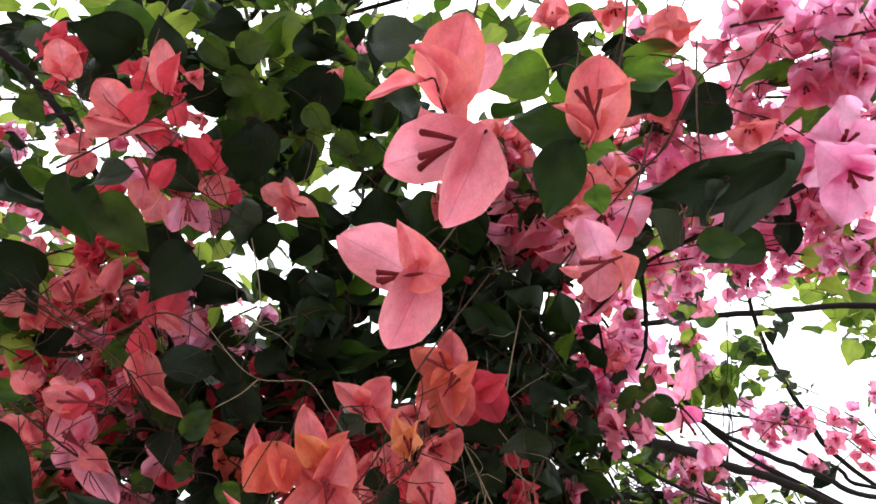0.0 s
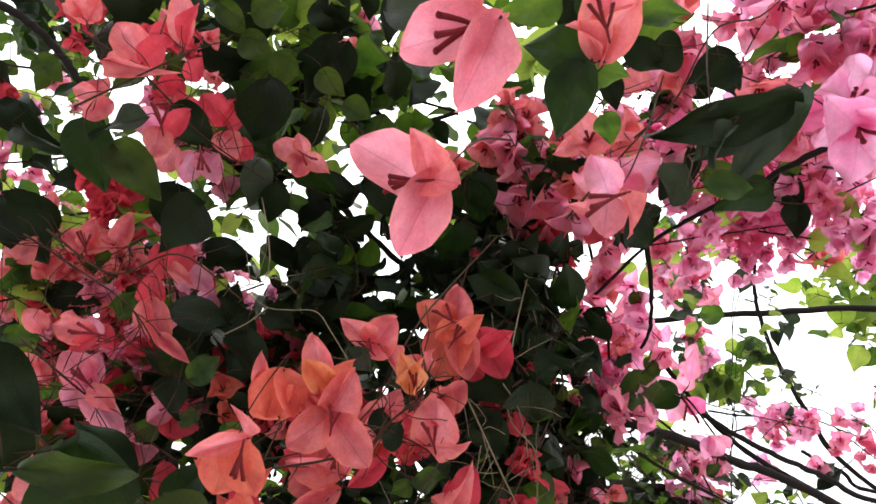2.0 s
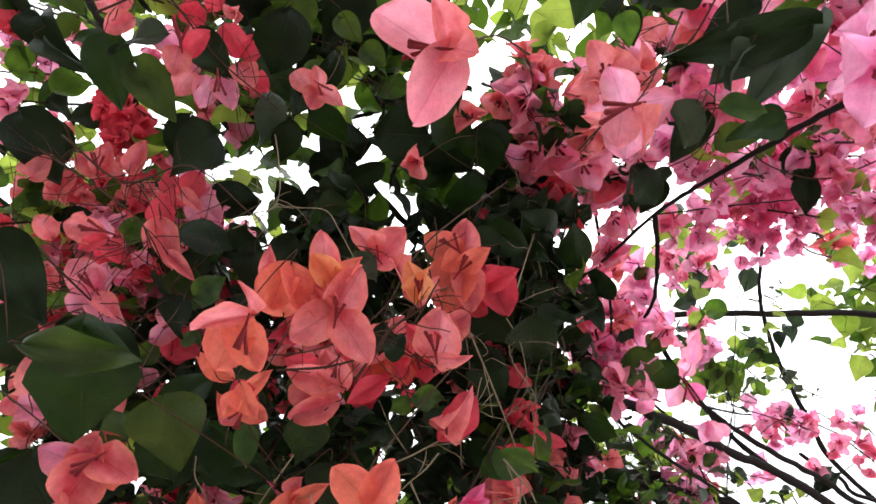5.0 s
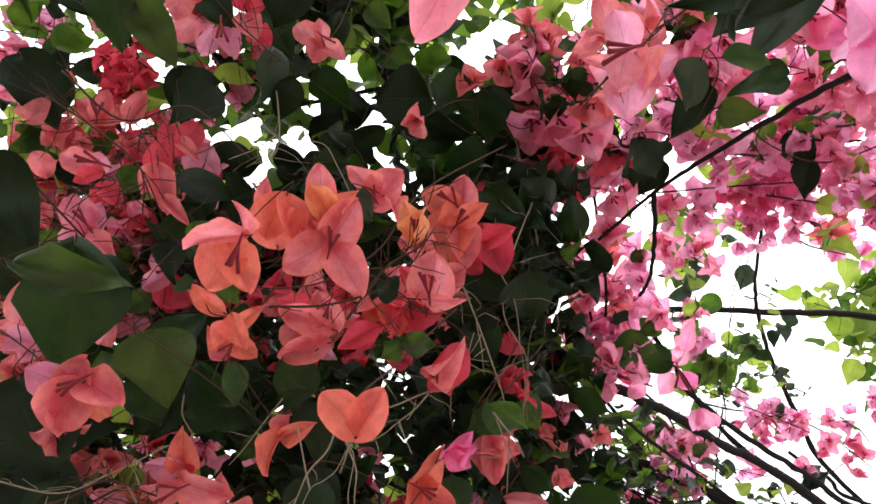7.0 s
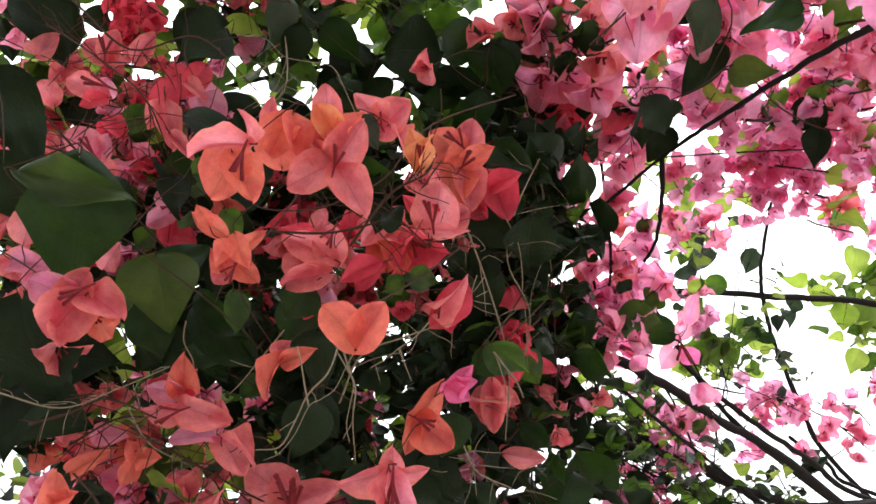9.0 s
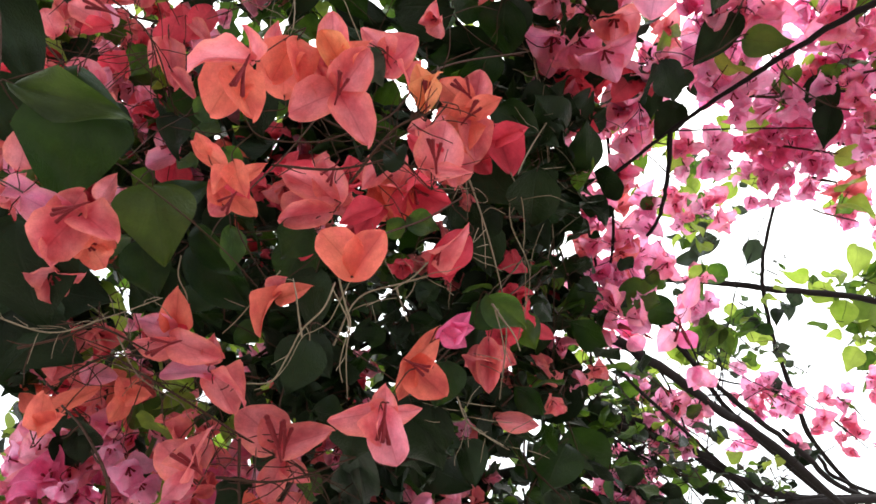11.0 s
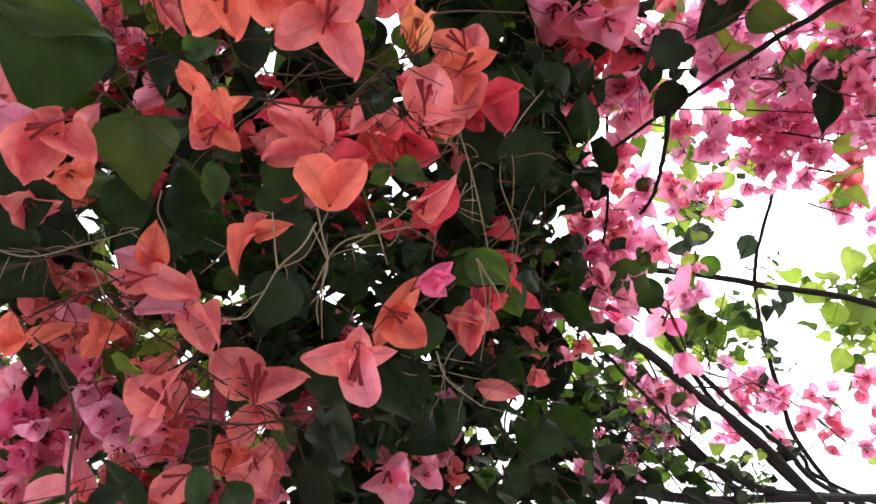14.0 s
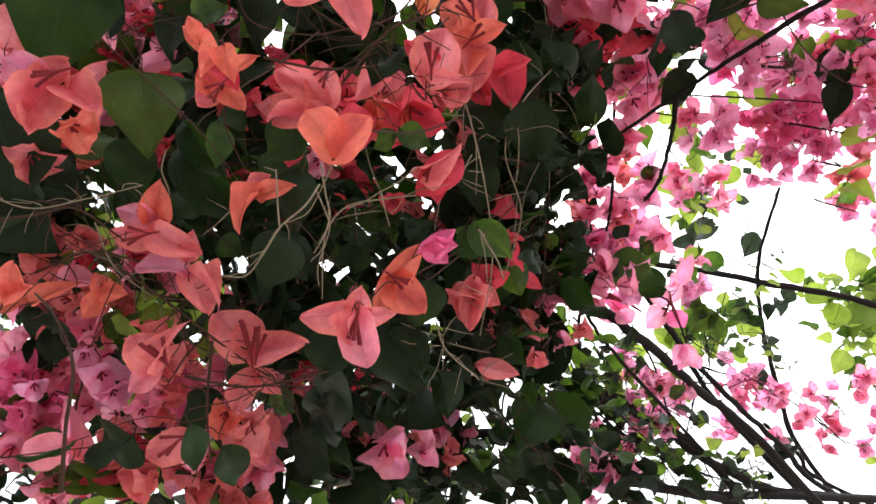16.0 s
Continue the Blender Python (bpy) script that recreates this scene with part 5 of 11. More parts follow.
# ---- orange and coral cluster, hanging in the middle ----
sp = Spray("flower_spray", "dense orange and coral bougainvillea cluster on thin stalks", "flower spray", "coral flower sprays",
           [(0.051, 0.464, 2.033), (-0.018, 0.409, 1.877), (-0.042, 0.415, 1.815), (-0.064, 0.413, 1.783), (-0.085, 0.417, 1.772), (-0.115, 0.412, 1.762), (-0.124, 0.388, 1.757)], 0.0008, 0.0004, TWIG, 55)
sp.bract(-0.113, 0.353, 1.745, -119, -8, -157, 0.0329, "orange", 8, wide=0.83)
sp.bract(-0.116, 0.353, 1.739, -111, 36, 180, 0.0301, "orange", 8, wide=0.76)
sp.bract(-0.106, 0.346, 1.739, -137, -54, -119, 0.0314, "coral", 11, wide=0.39)
sp.bract(-0.108, 0.349, 1.742, 147, -44, 16, 0.0188, "coral", 10, wide=0.43)
sp.tubes(-0.106, 0.344, 1.730, 149, -5, -174, 0.0309, 2)
sp.bract(-0.126, 0.422, 1.745, -118, 23, 165, 0.0232, "orange", 9, wide=0.71)
sp.bract(-0.128, 0.425, 1.741, -118, -10, -155, 0.0176, "orange", 10, wide=0.78)
sp.bract(-0.104, 0.391, 1.780, 155, -19, 1, 0.0338, "orange", 8, wide=0.93)
sp.bract(-0.100, 0.362, 1.794, -117, -12, -167, 0.0286, "orange", 8, wide=0.87)
sp.bract(-0.098, 0.360, 1.793, -107, 26, -161, 0.0282, "orange", 8, wide=0.74)
sp.bract(-0.116, 0.376, 1.792, 155, -7, 15, 0.0235, "coral", 9, wide=0.52)
sp.bract(-0.078, 0.375, 1.796, 155, -14, 2, 0.0319, "coral", 8, wide=0.63)
sp.bract(-0.070, 0.370, 1.788, 160, -35, -23, 0.0242, "amber", 8, wide=0.78)
sp.bract(-0.067, 0.371, 1.789, 154, 41, 16, 0.0226, "orange", 9, wide=0.66)
sp.bract(-0.070, 0.383, 1.777, 160, 10, 28, 0.0340, "coral", 8, wide=0.77)
sp.bract(-0.072, 0.384, 1.779, 158, -24, -14, 0.0255, "coral", 9, wide=0.67)
sp.bract(-0.068, 0.380, 1.777, -130, -34, -134, 0.0332, "coral", 8, wide=0.78)
sp.bract(-0.067, 0.379, 1.773, -117, 35, 165, 0.0362, "coral", 8, wide=0.71)
sp.bract(-0.074, 0.387, 1.775, 157, -34, -17, 0.0268, "coral", 9, wide=0.59)
sp.tubes(-0.066, 0.373, 1.763, 63, 6, 8, 0.0278, 1)
sp.bract(-0.051, 0.394, 1.837, 155, -47, -15, 0.0305, "coral", 9, wide=0.66)
sp.bract(-0.052, 0.396, 1.836, 160, 30, 27, 0.0318, "coral", 8, wide=0.89)
sp.bract(-0.043, 0.388, 1.834, -102, 38, -168, 0.0224, "coral", 10, wide=0.71)
sp.tubes(-0.049, 0.383, 1.827, 75, -27, -31, 0.0228, 0)
sp.leaf(-0.061, 0.377, 1.824, -164, 28, 161, 0.0241, "grey", shape=8, wide=0.72)
sp.leaf(-0.052, 0.375, 1.820, -175, -34, -133, 0.0254, "grey", shape=10, wide=0.62)
sp.bract(-0.019, 0.403, 1.810, 154, -23, -4, 0.0294, "amber", 9, wide=0.69)
sp.bract(-0.019, 0.400, 1.808, 152, 30, -2, 0.0246, "amber", 10, wide=0.63)
sp.tubes(-0.018, 0.392, 1.803, 62, -6, -6, 0.0300, 2)
sp.bract(0.008, 0.471, 1.926, 172, -37, -48, 0.0359, "orange", 8, wide=0.83)
sp.bract(0.012, 0.472, 1.927, 156, 3, 0, 0.0346, "coral", 8, wide=0.83)
sp.bract(0.012, 0.468, 1.921, -117, -21, -169, 0.0493, "orange", 8, wide=0.89)
sp.bract(0.010, 0.468, 1.917, -115, 16, 179, 0.0436, "coral", 8, wide=0.71)
sp.bract(0.007, 0.465, 1.909, 175, 31, 54, 0.0318, "orange", 9, wide=0.68)
sp.bract(0.009, 0.457, 1.914, -132, -38, -132, 0.0207, "orange", 9, wide=1.04)
sp.tubes(0.007, 0.448, 1.910, 72, -32, -41, 0.0369, 0)
sp.tubes(0.008, 0.461, 1.898, 63, 19, 23, 0.0350, 1)
sp.bract(0.033, 0.485, 1.929, -118, 23, 166, 0.0463, "red", 8, wide=0.80)
sp.bract(0.032, 0.491, 1.913, 174, 44, 53, 0.0345, "red", 9, wide=0.65)
sp.bract(-0.005, 0.439, 1.789, 155, 3, 2, 0.0363, "coral", 8, wide=0.95)
sp.bract(-0.006, 0.430, 1.784, -165, 37, 85, 0.0239, "coral", 11, wide=0.49)
sp.bract(-0.008, 0.443, 1.793, 152, -47, -11, 0.0314, "red", 9, wide=0.59)
sp.tubes(-0.005, 0.423, 1.781, 61, -10, -9, 0.0343, 1)
sp.bract(-0.092, 0.478, 1.790, -115, -9, -172, 0.0255, "coral", 8, wide=1.35)
sp.bract(-0.092, 0.469, 1.791, 171, -54, -45, 0.0242, "red", 9, wide=0.90)
sp.bract(-0.090, 0.505, 1.777, -115, -2, -168, 0.0203, "red", 8, wide=0.89)
sp.bract(-0.042, 0.496, 1.846, -113, 24, 177, 0.0365, "orange", 8, wide=0.73)
sp.bract(-0.047, 0.518, 1.838, -114, -26, -169, 0.0333, "red", 8, wide=0.74)
sp.bract(-0.033, 0.521, 1.841, 167, -46, -39, 0.0303, "orange", 9, wide=0.79)
sp.bract(-0.029, 0.520, 1.847, -126, 43, 143, 0.0226, "red", 9, wide=0.95)
sp.leaf(-0.043, 0.443, 1.817, -160, -10, -166, 0.0261, "dark", shape=8, wide=0.72)
sp.bract(-0.043, 0.489, 1.803, -127, -44, -137, 0.0326, "red", 9, wide=0.59)
sp.bract(-0.041, 0.465, 1.833, -121, -26, -153, 0.0331, "coral", 9, wide=0.67)
sp.bract(-0.073, 0.472, 1.783, -176, -48, -64, 0.0399, "coral", 8, wide=0.57)
sp.bract(-0.074, 0.475, 1.772, -140, -42, -116, 0.0349, "coral", 8, wide=0.60)
sp.bract(-0.073, 0.476, 1.783, 156, -23, -9, 0.0324, "coral", 8, wide=0.78)
sp.bract(-0.042, 0.527, 1.832, 158, -24, -17, 0.0304, "orange", 8, wide=0.80)
sp.bract(-0.028, 0.532, 1.841, 155, 5, 10, 0.0297, "red", 8, wide=0.74)
sp.tubes(-0.074, 0.447, 1.789, 150, -12, -166, 0.0271, 0)
sp.leaf(-0.027, 0.433, 1.789, 131, -41, -57, 0.0216, "dark", shape=10, wide=0.98)
sp.leaf(-0.017, 0.479, 1.786, 169, 47, 111, 0.0245, "leaf", shape=8, wide=0.84)
sp.leaf(-0.022, 0.484, 1.782, 178, -40, -128, 0.0212, "leaf", shape=8, wide=0.77)
sp.done()

sp = Spray("flower_spray", "orange heart-shaped bougainvillea flower on bare forked stalks", "flower spray", "coral flower sprays",
           [(0.016, 0.490, 1.832), (-0.007, 0.478, 1.787), (-0.024, 0.445, 1.734), (-0.037, 0.425, 1.698), (-0.033, 0.427, 1.674)], 0.0008, 0.0004, TWIG, 355)
sp.bract(-0.032, 0.422, 1.673, 138, -46, -24, 0.0311, "orange", 8, wide=0.74)
sp.bract(-0.034, 0.421, 1.671, 137, 20, 15, 0.0291, "orange", 8, wide=0.75)
sp.bract(0.025, 0.505, 1.805, -123, -21, -148, 0.0417, "red", 8, wide=0.67)
sp.bract(-0.004, 0.512, 1.788, 172, 6, 53, 0.0378, "coral", 10, wide=0.47)
sp.bract(0.008, 0.515, 1.799, -117, 13, 169, 0.0278, "red", 9, wide=0.81)
sp.tubes(0.008, 0.500, 1.781, 154, -10, -168, 0.0230, 2)
sp.done()

sp = Spray("flower_spray", "small orange bougainvillea flowers between broad leaves", "flower spray", "coral flower sprays",
           [(-0.120, 0.494, 1.910), (-0.128, 0.486, 1.833), (-0.135, 0.476, 1.773), (-0.135, 0.493, 1.756), (-0.099, 0.514, 1.723)], 0.0008, 0.0004, TWIG, 356)
sp.bract(-0.143, 0.448, 1.767, 171, -48, -43, 0.0274, "orange", 9, wide=0.57)
sp.bract(-0.151, 0.435, 1.762, 156, -37, -13, 0.0158, "orange", 9, wide=0.72)
sp.bract(-0.132, 0.451, 1.761, 169, 27, 48, 0.0227, "orange", 9, wide=0.54)
sp.bract(-0.136, 0.461, 1.758, -123, -17, -143, 0.0202, "coral", 8, wide=0.88)
sp.bract(-0.135, 0.462, 1.756, -127, 48, 143, 0.0205, "orange", 8, wide=0.83)
sp.bract(-0.140, 0.449, 1.763, -120, 42, 156, 0.0222, "red", 9, wide=0.80)
sp.bract(-0.140, 0.463, 1.749, 156, -38, -13, 0.0175, "orange", 10, wide=0.88)
sp.tubes(-0.128, 0.447, 1.742, 150, -17, -160, 0.0252, 0)
sp.bract(-0.252, 0.561, 1.892, -113, 15, -162, 0.0323, "red", 8, wide=1.01)
sp.bract(-0.257, 0.569, 1.883, -135, 51, 131, 0.0293, "red", 8, wide=0.94)
sp.bract(-0.246, 0.571, 1.895, -160, -47, -86, 0.0270, "red", 9, wide=0.89)
sp.bract(-0.094, 0.505, 1.711, 172, 44, 52, 0.0273, "orange", 9, wide=0.57)
sp.bract(-0.093, 0.502, 1.717, -113, -16, -178, 0.0325, "orange", 10, wide=0.41)
sp.bract(-0.100, 0.503, 1.715, 164, 32, 39, 0.0158, "coral", 9, wide=0.98)
sp.done()


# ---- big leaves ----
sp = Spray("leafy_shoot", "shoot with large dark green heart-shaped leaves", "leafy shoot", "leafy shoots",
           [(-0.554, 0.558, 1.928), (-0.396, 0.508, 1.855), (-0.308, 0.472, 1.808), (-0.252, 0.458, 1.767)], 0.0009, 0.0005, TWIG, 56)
# one folded leaf in two colours: olive paints its lit half, deep its shaded
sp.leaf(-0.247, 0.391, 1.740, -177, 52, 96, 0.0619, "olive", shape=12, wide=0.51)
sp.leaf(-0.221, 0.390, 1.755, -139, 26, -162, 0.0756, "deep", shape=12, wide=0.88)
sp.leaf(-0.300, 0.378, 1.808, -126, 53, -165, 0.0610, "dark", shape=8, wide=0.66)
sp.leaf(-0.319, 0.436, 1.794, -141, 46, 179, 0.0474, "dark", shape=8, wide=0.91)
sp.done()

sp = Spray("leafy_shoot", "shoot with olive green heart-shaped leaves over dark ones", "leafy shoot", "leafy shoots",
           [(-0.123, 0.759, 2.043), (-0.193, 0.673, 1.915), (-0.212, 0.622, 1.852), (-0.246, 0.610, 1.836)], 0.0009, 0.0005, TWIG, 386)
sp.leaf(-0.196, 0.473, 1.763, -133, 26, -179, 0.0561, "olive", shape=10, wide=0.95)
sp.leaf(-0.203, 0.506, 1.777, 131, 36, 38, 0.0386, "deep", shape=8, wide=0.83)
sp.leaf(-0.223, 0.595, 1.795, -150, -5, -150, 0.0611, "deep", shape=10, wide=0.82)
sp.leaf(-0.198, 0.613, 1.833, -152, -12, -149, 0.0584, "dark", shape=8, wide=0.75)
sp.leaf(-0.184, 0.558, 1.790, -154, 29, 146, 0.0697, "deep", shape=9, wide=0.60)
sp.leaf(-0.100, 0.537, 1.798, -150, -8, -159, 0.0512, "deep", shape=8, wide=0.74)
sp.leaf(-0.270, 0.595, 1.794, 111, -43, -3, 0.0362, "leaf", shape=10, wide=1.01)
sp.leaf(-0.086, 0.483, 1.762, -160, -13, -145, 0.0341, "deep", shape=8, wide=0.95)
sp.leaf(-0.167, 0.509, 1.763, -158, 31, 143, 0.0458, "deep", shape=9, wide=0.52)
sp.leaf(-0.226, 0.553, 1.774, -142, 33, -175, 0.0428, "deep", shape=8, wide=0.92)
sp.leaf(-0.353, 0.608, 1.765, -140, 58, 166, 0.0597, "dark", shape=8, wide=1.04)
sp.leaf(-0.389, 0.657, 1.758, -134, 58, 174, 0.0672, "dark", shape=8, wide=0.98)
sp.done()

sp = Spray("flower_spray", "coral pink bougainvillea flower under a large dark leaf", "flower spray", "coral flower sprays",
           [(-0.460, 0.563, 1.853), (-0.303, 0.492, 1.758), (-0.235, 0.466, 1.715), (-0.212, 0.457, 1.705)], 0.0008, 0.0004, TWIG, 357)
sp.bract(-0.211, 0.451, 1.698, -178, -50, -59, 0.0302, "pink", 8, wide=0.78)
sp.bract(-0.205, 0.445, 1.698, -119, -13, -148, 0.0305, "coral", 8, wide=1.11)
sp.bract(-0.216, 0.453, 1.689, -109, 18, -156, 0.0201, "coral", 9, wide=0.78)
sp.bract(-0.209, 0.446, 1.703, -106, 63, 165, 0.0315, "coral", 8, wide=0.82)
sp.bract(-0.218, 0.453, 1.698, 160, 2, 36, 0.0250, "coral", 8, wide=0.92)
sp.bract(-0.205, 0.451, 1.708, -153, 57, 105, 0.0153, "orange", 9, wide=0.93)
sp.tubes(-0.198, 0.430, 1.692, 133, -35, -132, 0.0316, 2)
sp.bract(-0.292, 0.477, 1.762, 155, -17, 29, 0.0324, "coral", 9, wide=0.75)
sp.bract(-0.312, 0.502, 1.765, -150, 57, 109, 0.0327, "pink", 9, wide=0.65)
sp.bract(-0.243, 0.500, 1.767, 161, 3, 36, 0.0242, "coral", 9, wide=0.70)
sp.done()


sp = Spray("leafy_shoot", "shoot with shaded dark leaves and small coral flowers", "leafy shoot", "leafy shoots",
           [(-0.526, 0.489, 1.878), (-0.345, 0.465, 1.794), (-0.267, 0.450, 1.781), (-0.191, 0.458, 1.748), (-0.135, 0.481, 1.727), (-0.111, 0.513, 1.724)], .0007, .0004, TWIG, 456)
sp.leaf(-0.073, 0.497, 1.734, -124, -18, 151, 0.053, "dark", shape=2, wide=0.88)
sp.leaf(-0.270, 0.484, 1.717, -139, 23, -177, 0.081, "dark", shape=2, wide=1.1)
sp.leaf(-0.294, 0.553, 1.721, -89, 12, -160, 0.081, "dark", shape=2, wide=1.1)
sp.flower(-0.228, 0.496, 1.722, 119, -2, 86, 0.022, 56, "orange")
sp.flower(-0.247, 0.514, 1.705, 150, 14, 111, 0.020, 56, "coral")
sp.flower(-0.311, 0.530, 1.784, 172, 20, 112, 0.022, 50, "pink")
sp.flower(-0.326, 0.531, 1.785, -145, 8, 165, 0.022, 50, "coral")
sp.leaf(-0.142, 0.495, 1.759, -98, 39, -137, 0.032, "leaf", shape=0, wide=1.04)
sp.done()


# ---- lower cluster ----
sp = Spray("flower_spray", "coral bougainvillea flower and a small orange one on bare stalks", "flower spray", "coral flower sprays",
           [(0.122, 0.665, 1.951), (0.045, 0.577, 1.781), (0.010, 0.555, 1.717), (0.001, 0.535, 1.694), (-0.008, 0.538, 1.670)], 0.0008, 0.0004, TWIG, 57)
sp.bract(-0.006, 0.523, 1.658, -144, -34, -111, 0.0378, "coral", 8, wide=0.58)
sp.bract(-0.008, 0.514, 1.650, -130, 17, 162, 0.0347, "salmon", 8, wide=0.71)
sp.bract(-0.008, 0.523, 1.656, -171, 36, 76, 0.0239, "coral", 9, wide=0.59)
sp.bract(-0.008, 0.527, 1.654, 152, -4, 4, 0.0204, "coral", 9, wide=0.94)
sp.bract(-0.010, 0.513, 1.648, -114, -5, 154, 0.0200, "coral", 10, wide=0.61)
sp.tubes(-0.006, 0.509, 1.644, 149, 5, 176, 0.0362, 2)
sp.bract(-0.001, 0.557, 1.714, 159, 15, 29, 0.0383, "orange", 9, wide=0.53)
sp.bract(0.001, 0.552, 1.714, -115, -2, -164, 0.0278, "orange", 9, wide=0.64)
sp.bract(-0.001, 0.551, 1.715, -131, 38, 134, 0.0370, "orange", 8, wide=0.79)
sp.tubes(0.002, 0.539, 1.705, 120, 44, 111, 0.0312, 1)
sp.bract(0.018, 0.531, 1.725, 164, 23, 38, 0.0288, "magenta", 9, wide=0.61)
sp.bract(0.020, 0.523, 1.725, -134, 42, 129, 0.0193, "magenta", 9, wide=0.86)
sp.bract(0.023, 0.521, 1.730, -162, 25, 88, 0.0180, "magenta", 9, wide=0.83)
sp.leaf(0.054, 0.547, 1.784, -166, 25, 131, 0.0395, "leaf", shape=8, wide=0.79)
sp.leaf(0.058, 0.561, 1.784, -170, -39, -135, 0.0283, "deep", shape=8, wide=0.94)
sp.leaf(0.026, 0.560, 1.726, -148, 1, 180, 0.0408, "deep", shape=10, wide=0.88)
sp.leaf(0.008, 0.612, 1.716, -146, 27, 163, 0.0626, "dark", shape=8, wide=0.83)
sp.leaf(-0.032, 0.624, 1.702, -148, -1, -171, 0.0415, "dark", shape=8, wide=0.95)
sp.bract(0.067, 0.657, 1.828, -114, 4, 172, 0.0484, "coral", 8, wide=0.51)
sp.bract(0.069, 0.668, 1.825, -139, 45, 120, 0.0289, "coral", 9, wide=0.84)
sp.bract(0.066, 0.668, 1.824, -124, -38, -145, 0.0251, "coral", 9, wide=0.96)
sp.bract(0.117, 0.716, 1.907, -138, 40, 121, 0.0308, "red", 9, wide=0.61)
sp.bract(0.102, 0.794, 1.830, -157, 56, 94, 0.0450, "coral", 9, wide=0.56)
sp.leaf(-0.040, 0.706, 1.704, -147, 12, 159, 0.0606, "grey", shape=11, wide=0.44)
sp.done()

sp = Spray("flower_spray", "crowd of coral bougainvillea flowers on a bending shoot", "flower spray", "coral flower sprays",
           [(-0.077, 0.722, 1.960), (-0.097, 0.689, 1.851), (-0.101, 0.641, 1.727), (-0.088, 0.625, 1.672), (-0.121, 0.615, 1.681), (-0.150, 0.596, 1.701), (-0.172, 0.568, 1.709)], 0.0008, 0.0004, TWIG, 358)
sp.bract(-0.165, 0.549, 1.701, -171, -56, -70, 0.0273, "pink", 9, wide=0.73)
sp.bract(-0.159, 0.554, 1.694, -155, -37, -92, 0.0327, "coral", 8, wide=0.55)
sp.bract(-0.167, 0.547, 1.694, -151, 51, 108, 0.0411, "coral", 8, wide=0.56)
sp.bract(-0.168, 0.552, 1.701, 151, -17, 17, 0.0340, "orange", 9, wide=0.71)
sp.bract(-0.175, 0.555, 1.702, 161, 11, 37, 0.0275, "red", 9, wide=0.88)
sp.bract(-0.134, 0.574, 1.688, -112, -71, -142, 0.0383, "pink", 8, wide=0.40)
sp.bract(-0.137, 0.560, 1.687, 152, -13, 16, 0.0222, "coral", 9, wide=0.71)
sp.bract(-0.139, 0.573, 1.688, -96, 48, -172, 0.0347, "coral", 8, wide=0.77)
sp.bract(-0.135, 0.569, 1.684, -59, 57, -142, 0.0331, "coral", 10, wide=0.48)
sp.tubes(-0.159, 0.537, 1.683, 129, -40, -125, 0.0326, 0)
sp.bract(-0.086, 0.631, 1.672, 157, -59, -26, 0.0416, "coral", 8, wide=0.94)
sp.bract(-0.086, 0.629, 1.668, 161, 58, 39, 0.0451, "coral", 8, wide=0.58)
sp.bract(-0.088, 0.631, 1.671, 150, -29, -2, 0.0282, "coral", 9, wide=0.92)
sp.tubes(-0.082, 0.611, 1.660, 55, -13, -12, 0.0505, 1)
sp.tubes(-0.078, 0.611, 1.661, 56, -1, -0, 0.0395, 2)
sp.bract(-0.084, 0.647, 1.667, -112, -8, -173, 0.0323, "coral", 8, wide=0.72)
sp.bract(-0.084, 0.650, 1.668, -120, 56, 147, 0.0266, "coral", 9, wide=0.73)
sp.bract(-0.138, 0.616, 1.632, 147, -60, -11, 0.0295, "coral", 8, wide=1.07)
sp.bract(-0.134, 0.614, 1.631, 149, 23, 1, 0.0385, "coral", 10, wide=0.53)
sp.bract(-0.135, 0.612, 1.630, -120, -27, -146, 0.0244, "salmon", 9, wide=0.74)
sp.tubes(-0.125, 0.592, 1.625, 68, -34, -40, 0.0416, 0)
sp.bract(-0.271, 0.654, 1.679, 165, 41, 45, 0.0450, "orange", 9, wide=0.38)
sp.bract(-0.213, 0.629, 1.689, -116, -6, -148, 0.0250, "orange", 9, wide=0.74)
sp.bract(-0.212, 0.625, 1.686, -166, 59, 87, 0.0202, "orange", 9, wide=0.91)
sp.bract(-0.209, 0.630, 1.686, 148, -45, -2, 0.0204, "orange", 9, wide=0.91)
sp.bract(-0.282, 0.684, 1.730, -156, 61, 100, 0.0285, "pink", 9, wide=0.81)
sp.bract(-0.278, 0.678, 1.736, -114, 1, -148, 0.0196, "pink", 9, wide=1.02)
sp.bract(-0.207, 0.538, 1.608, 149, -22, 24, 0.0240, "orange", 8, wide=0.74)
sp.bract(-0.208, 0.535, 1.609, 171, 40, 55, 0.0191, "orange", 9, wide=0.80)
sp.bract(-0.124, 0.705, 1.630, -124, -31, -138, 0.0356, "coral", 8, wide=0.80)
sp.tubes(-0.122, 0.686, 1.620, 138, -29, -146, 0.0423, 0)
sp.bract(-0.217, 0.726, 1.606, -128, -38, -128, 0.0325, "salmon", 8, wide=0.92)
sp.bract(-0.222, 0.757, 1.604, 138, -43, 31, 0.0546, "pink", 9, wide=0.38)
sp.bract(-0.213, 0.762, 1.611, 144, -41, 9, 0.0438, "coral", 9, wide=0.44)
sp.bract(-0.098, 0.752, 1.666, -109, 50, 164, 0.0361, "coral", 8, wide=0.80)
sp.bract(-0.093, 0.749, 1.666, -115, -23, -158, 0.0251, "coral", 8, wide=1.14)
sp.bract(-0.089, 0.748, 1.683, -111, 47, 164, 0.0296, "coral", 9, wide=0.80)
sp.bract(-0.218, 0.797, 1.674, -126, 68, 135, 0.0351, "pink", 8, wide=0.82)
sp.bract(-0.219, 0.810, 1.692, 157, 16, 28, 0.0470, "pink", 8, wide=0.63)
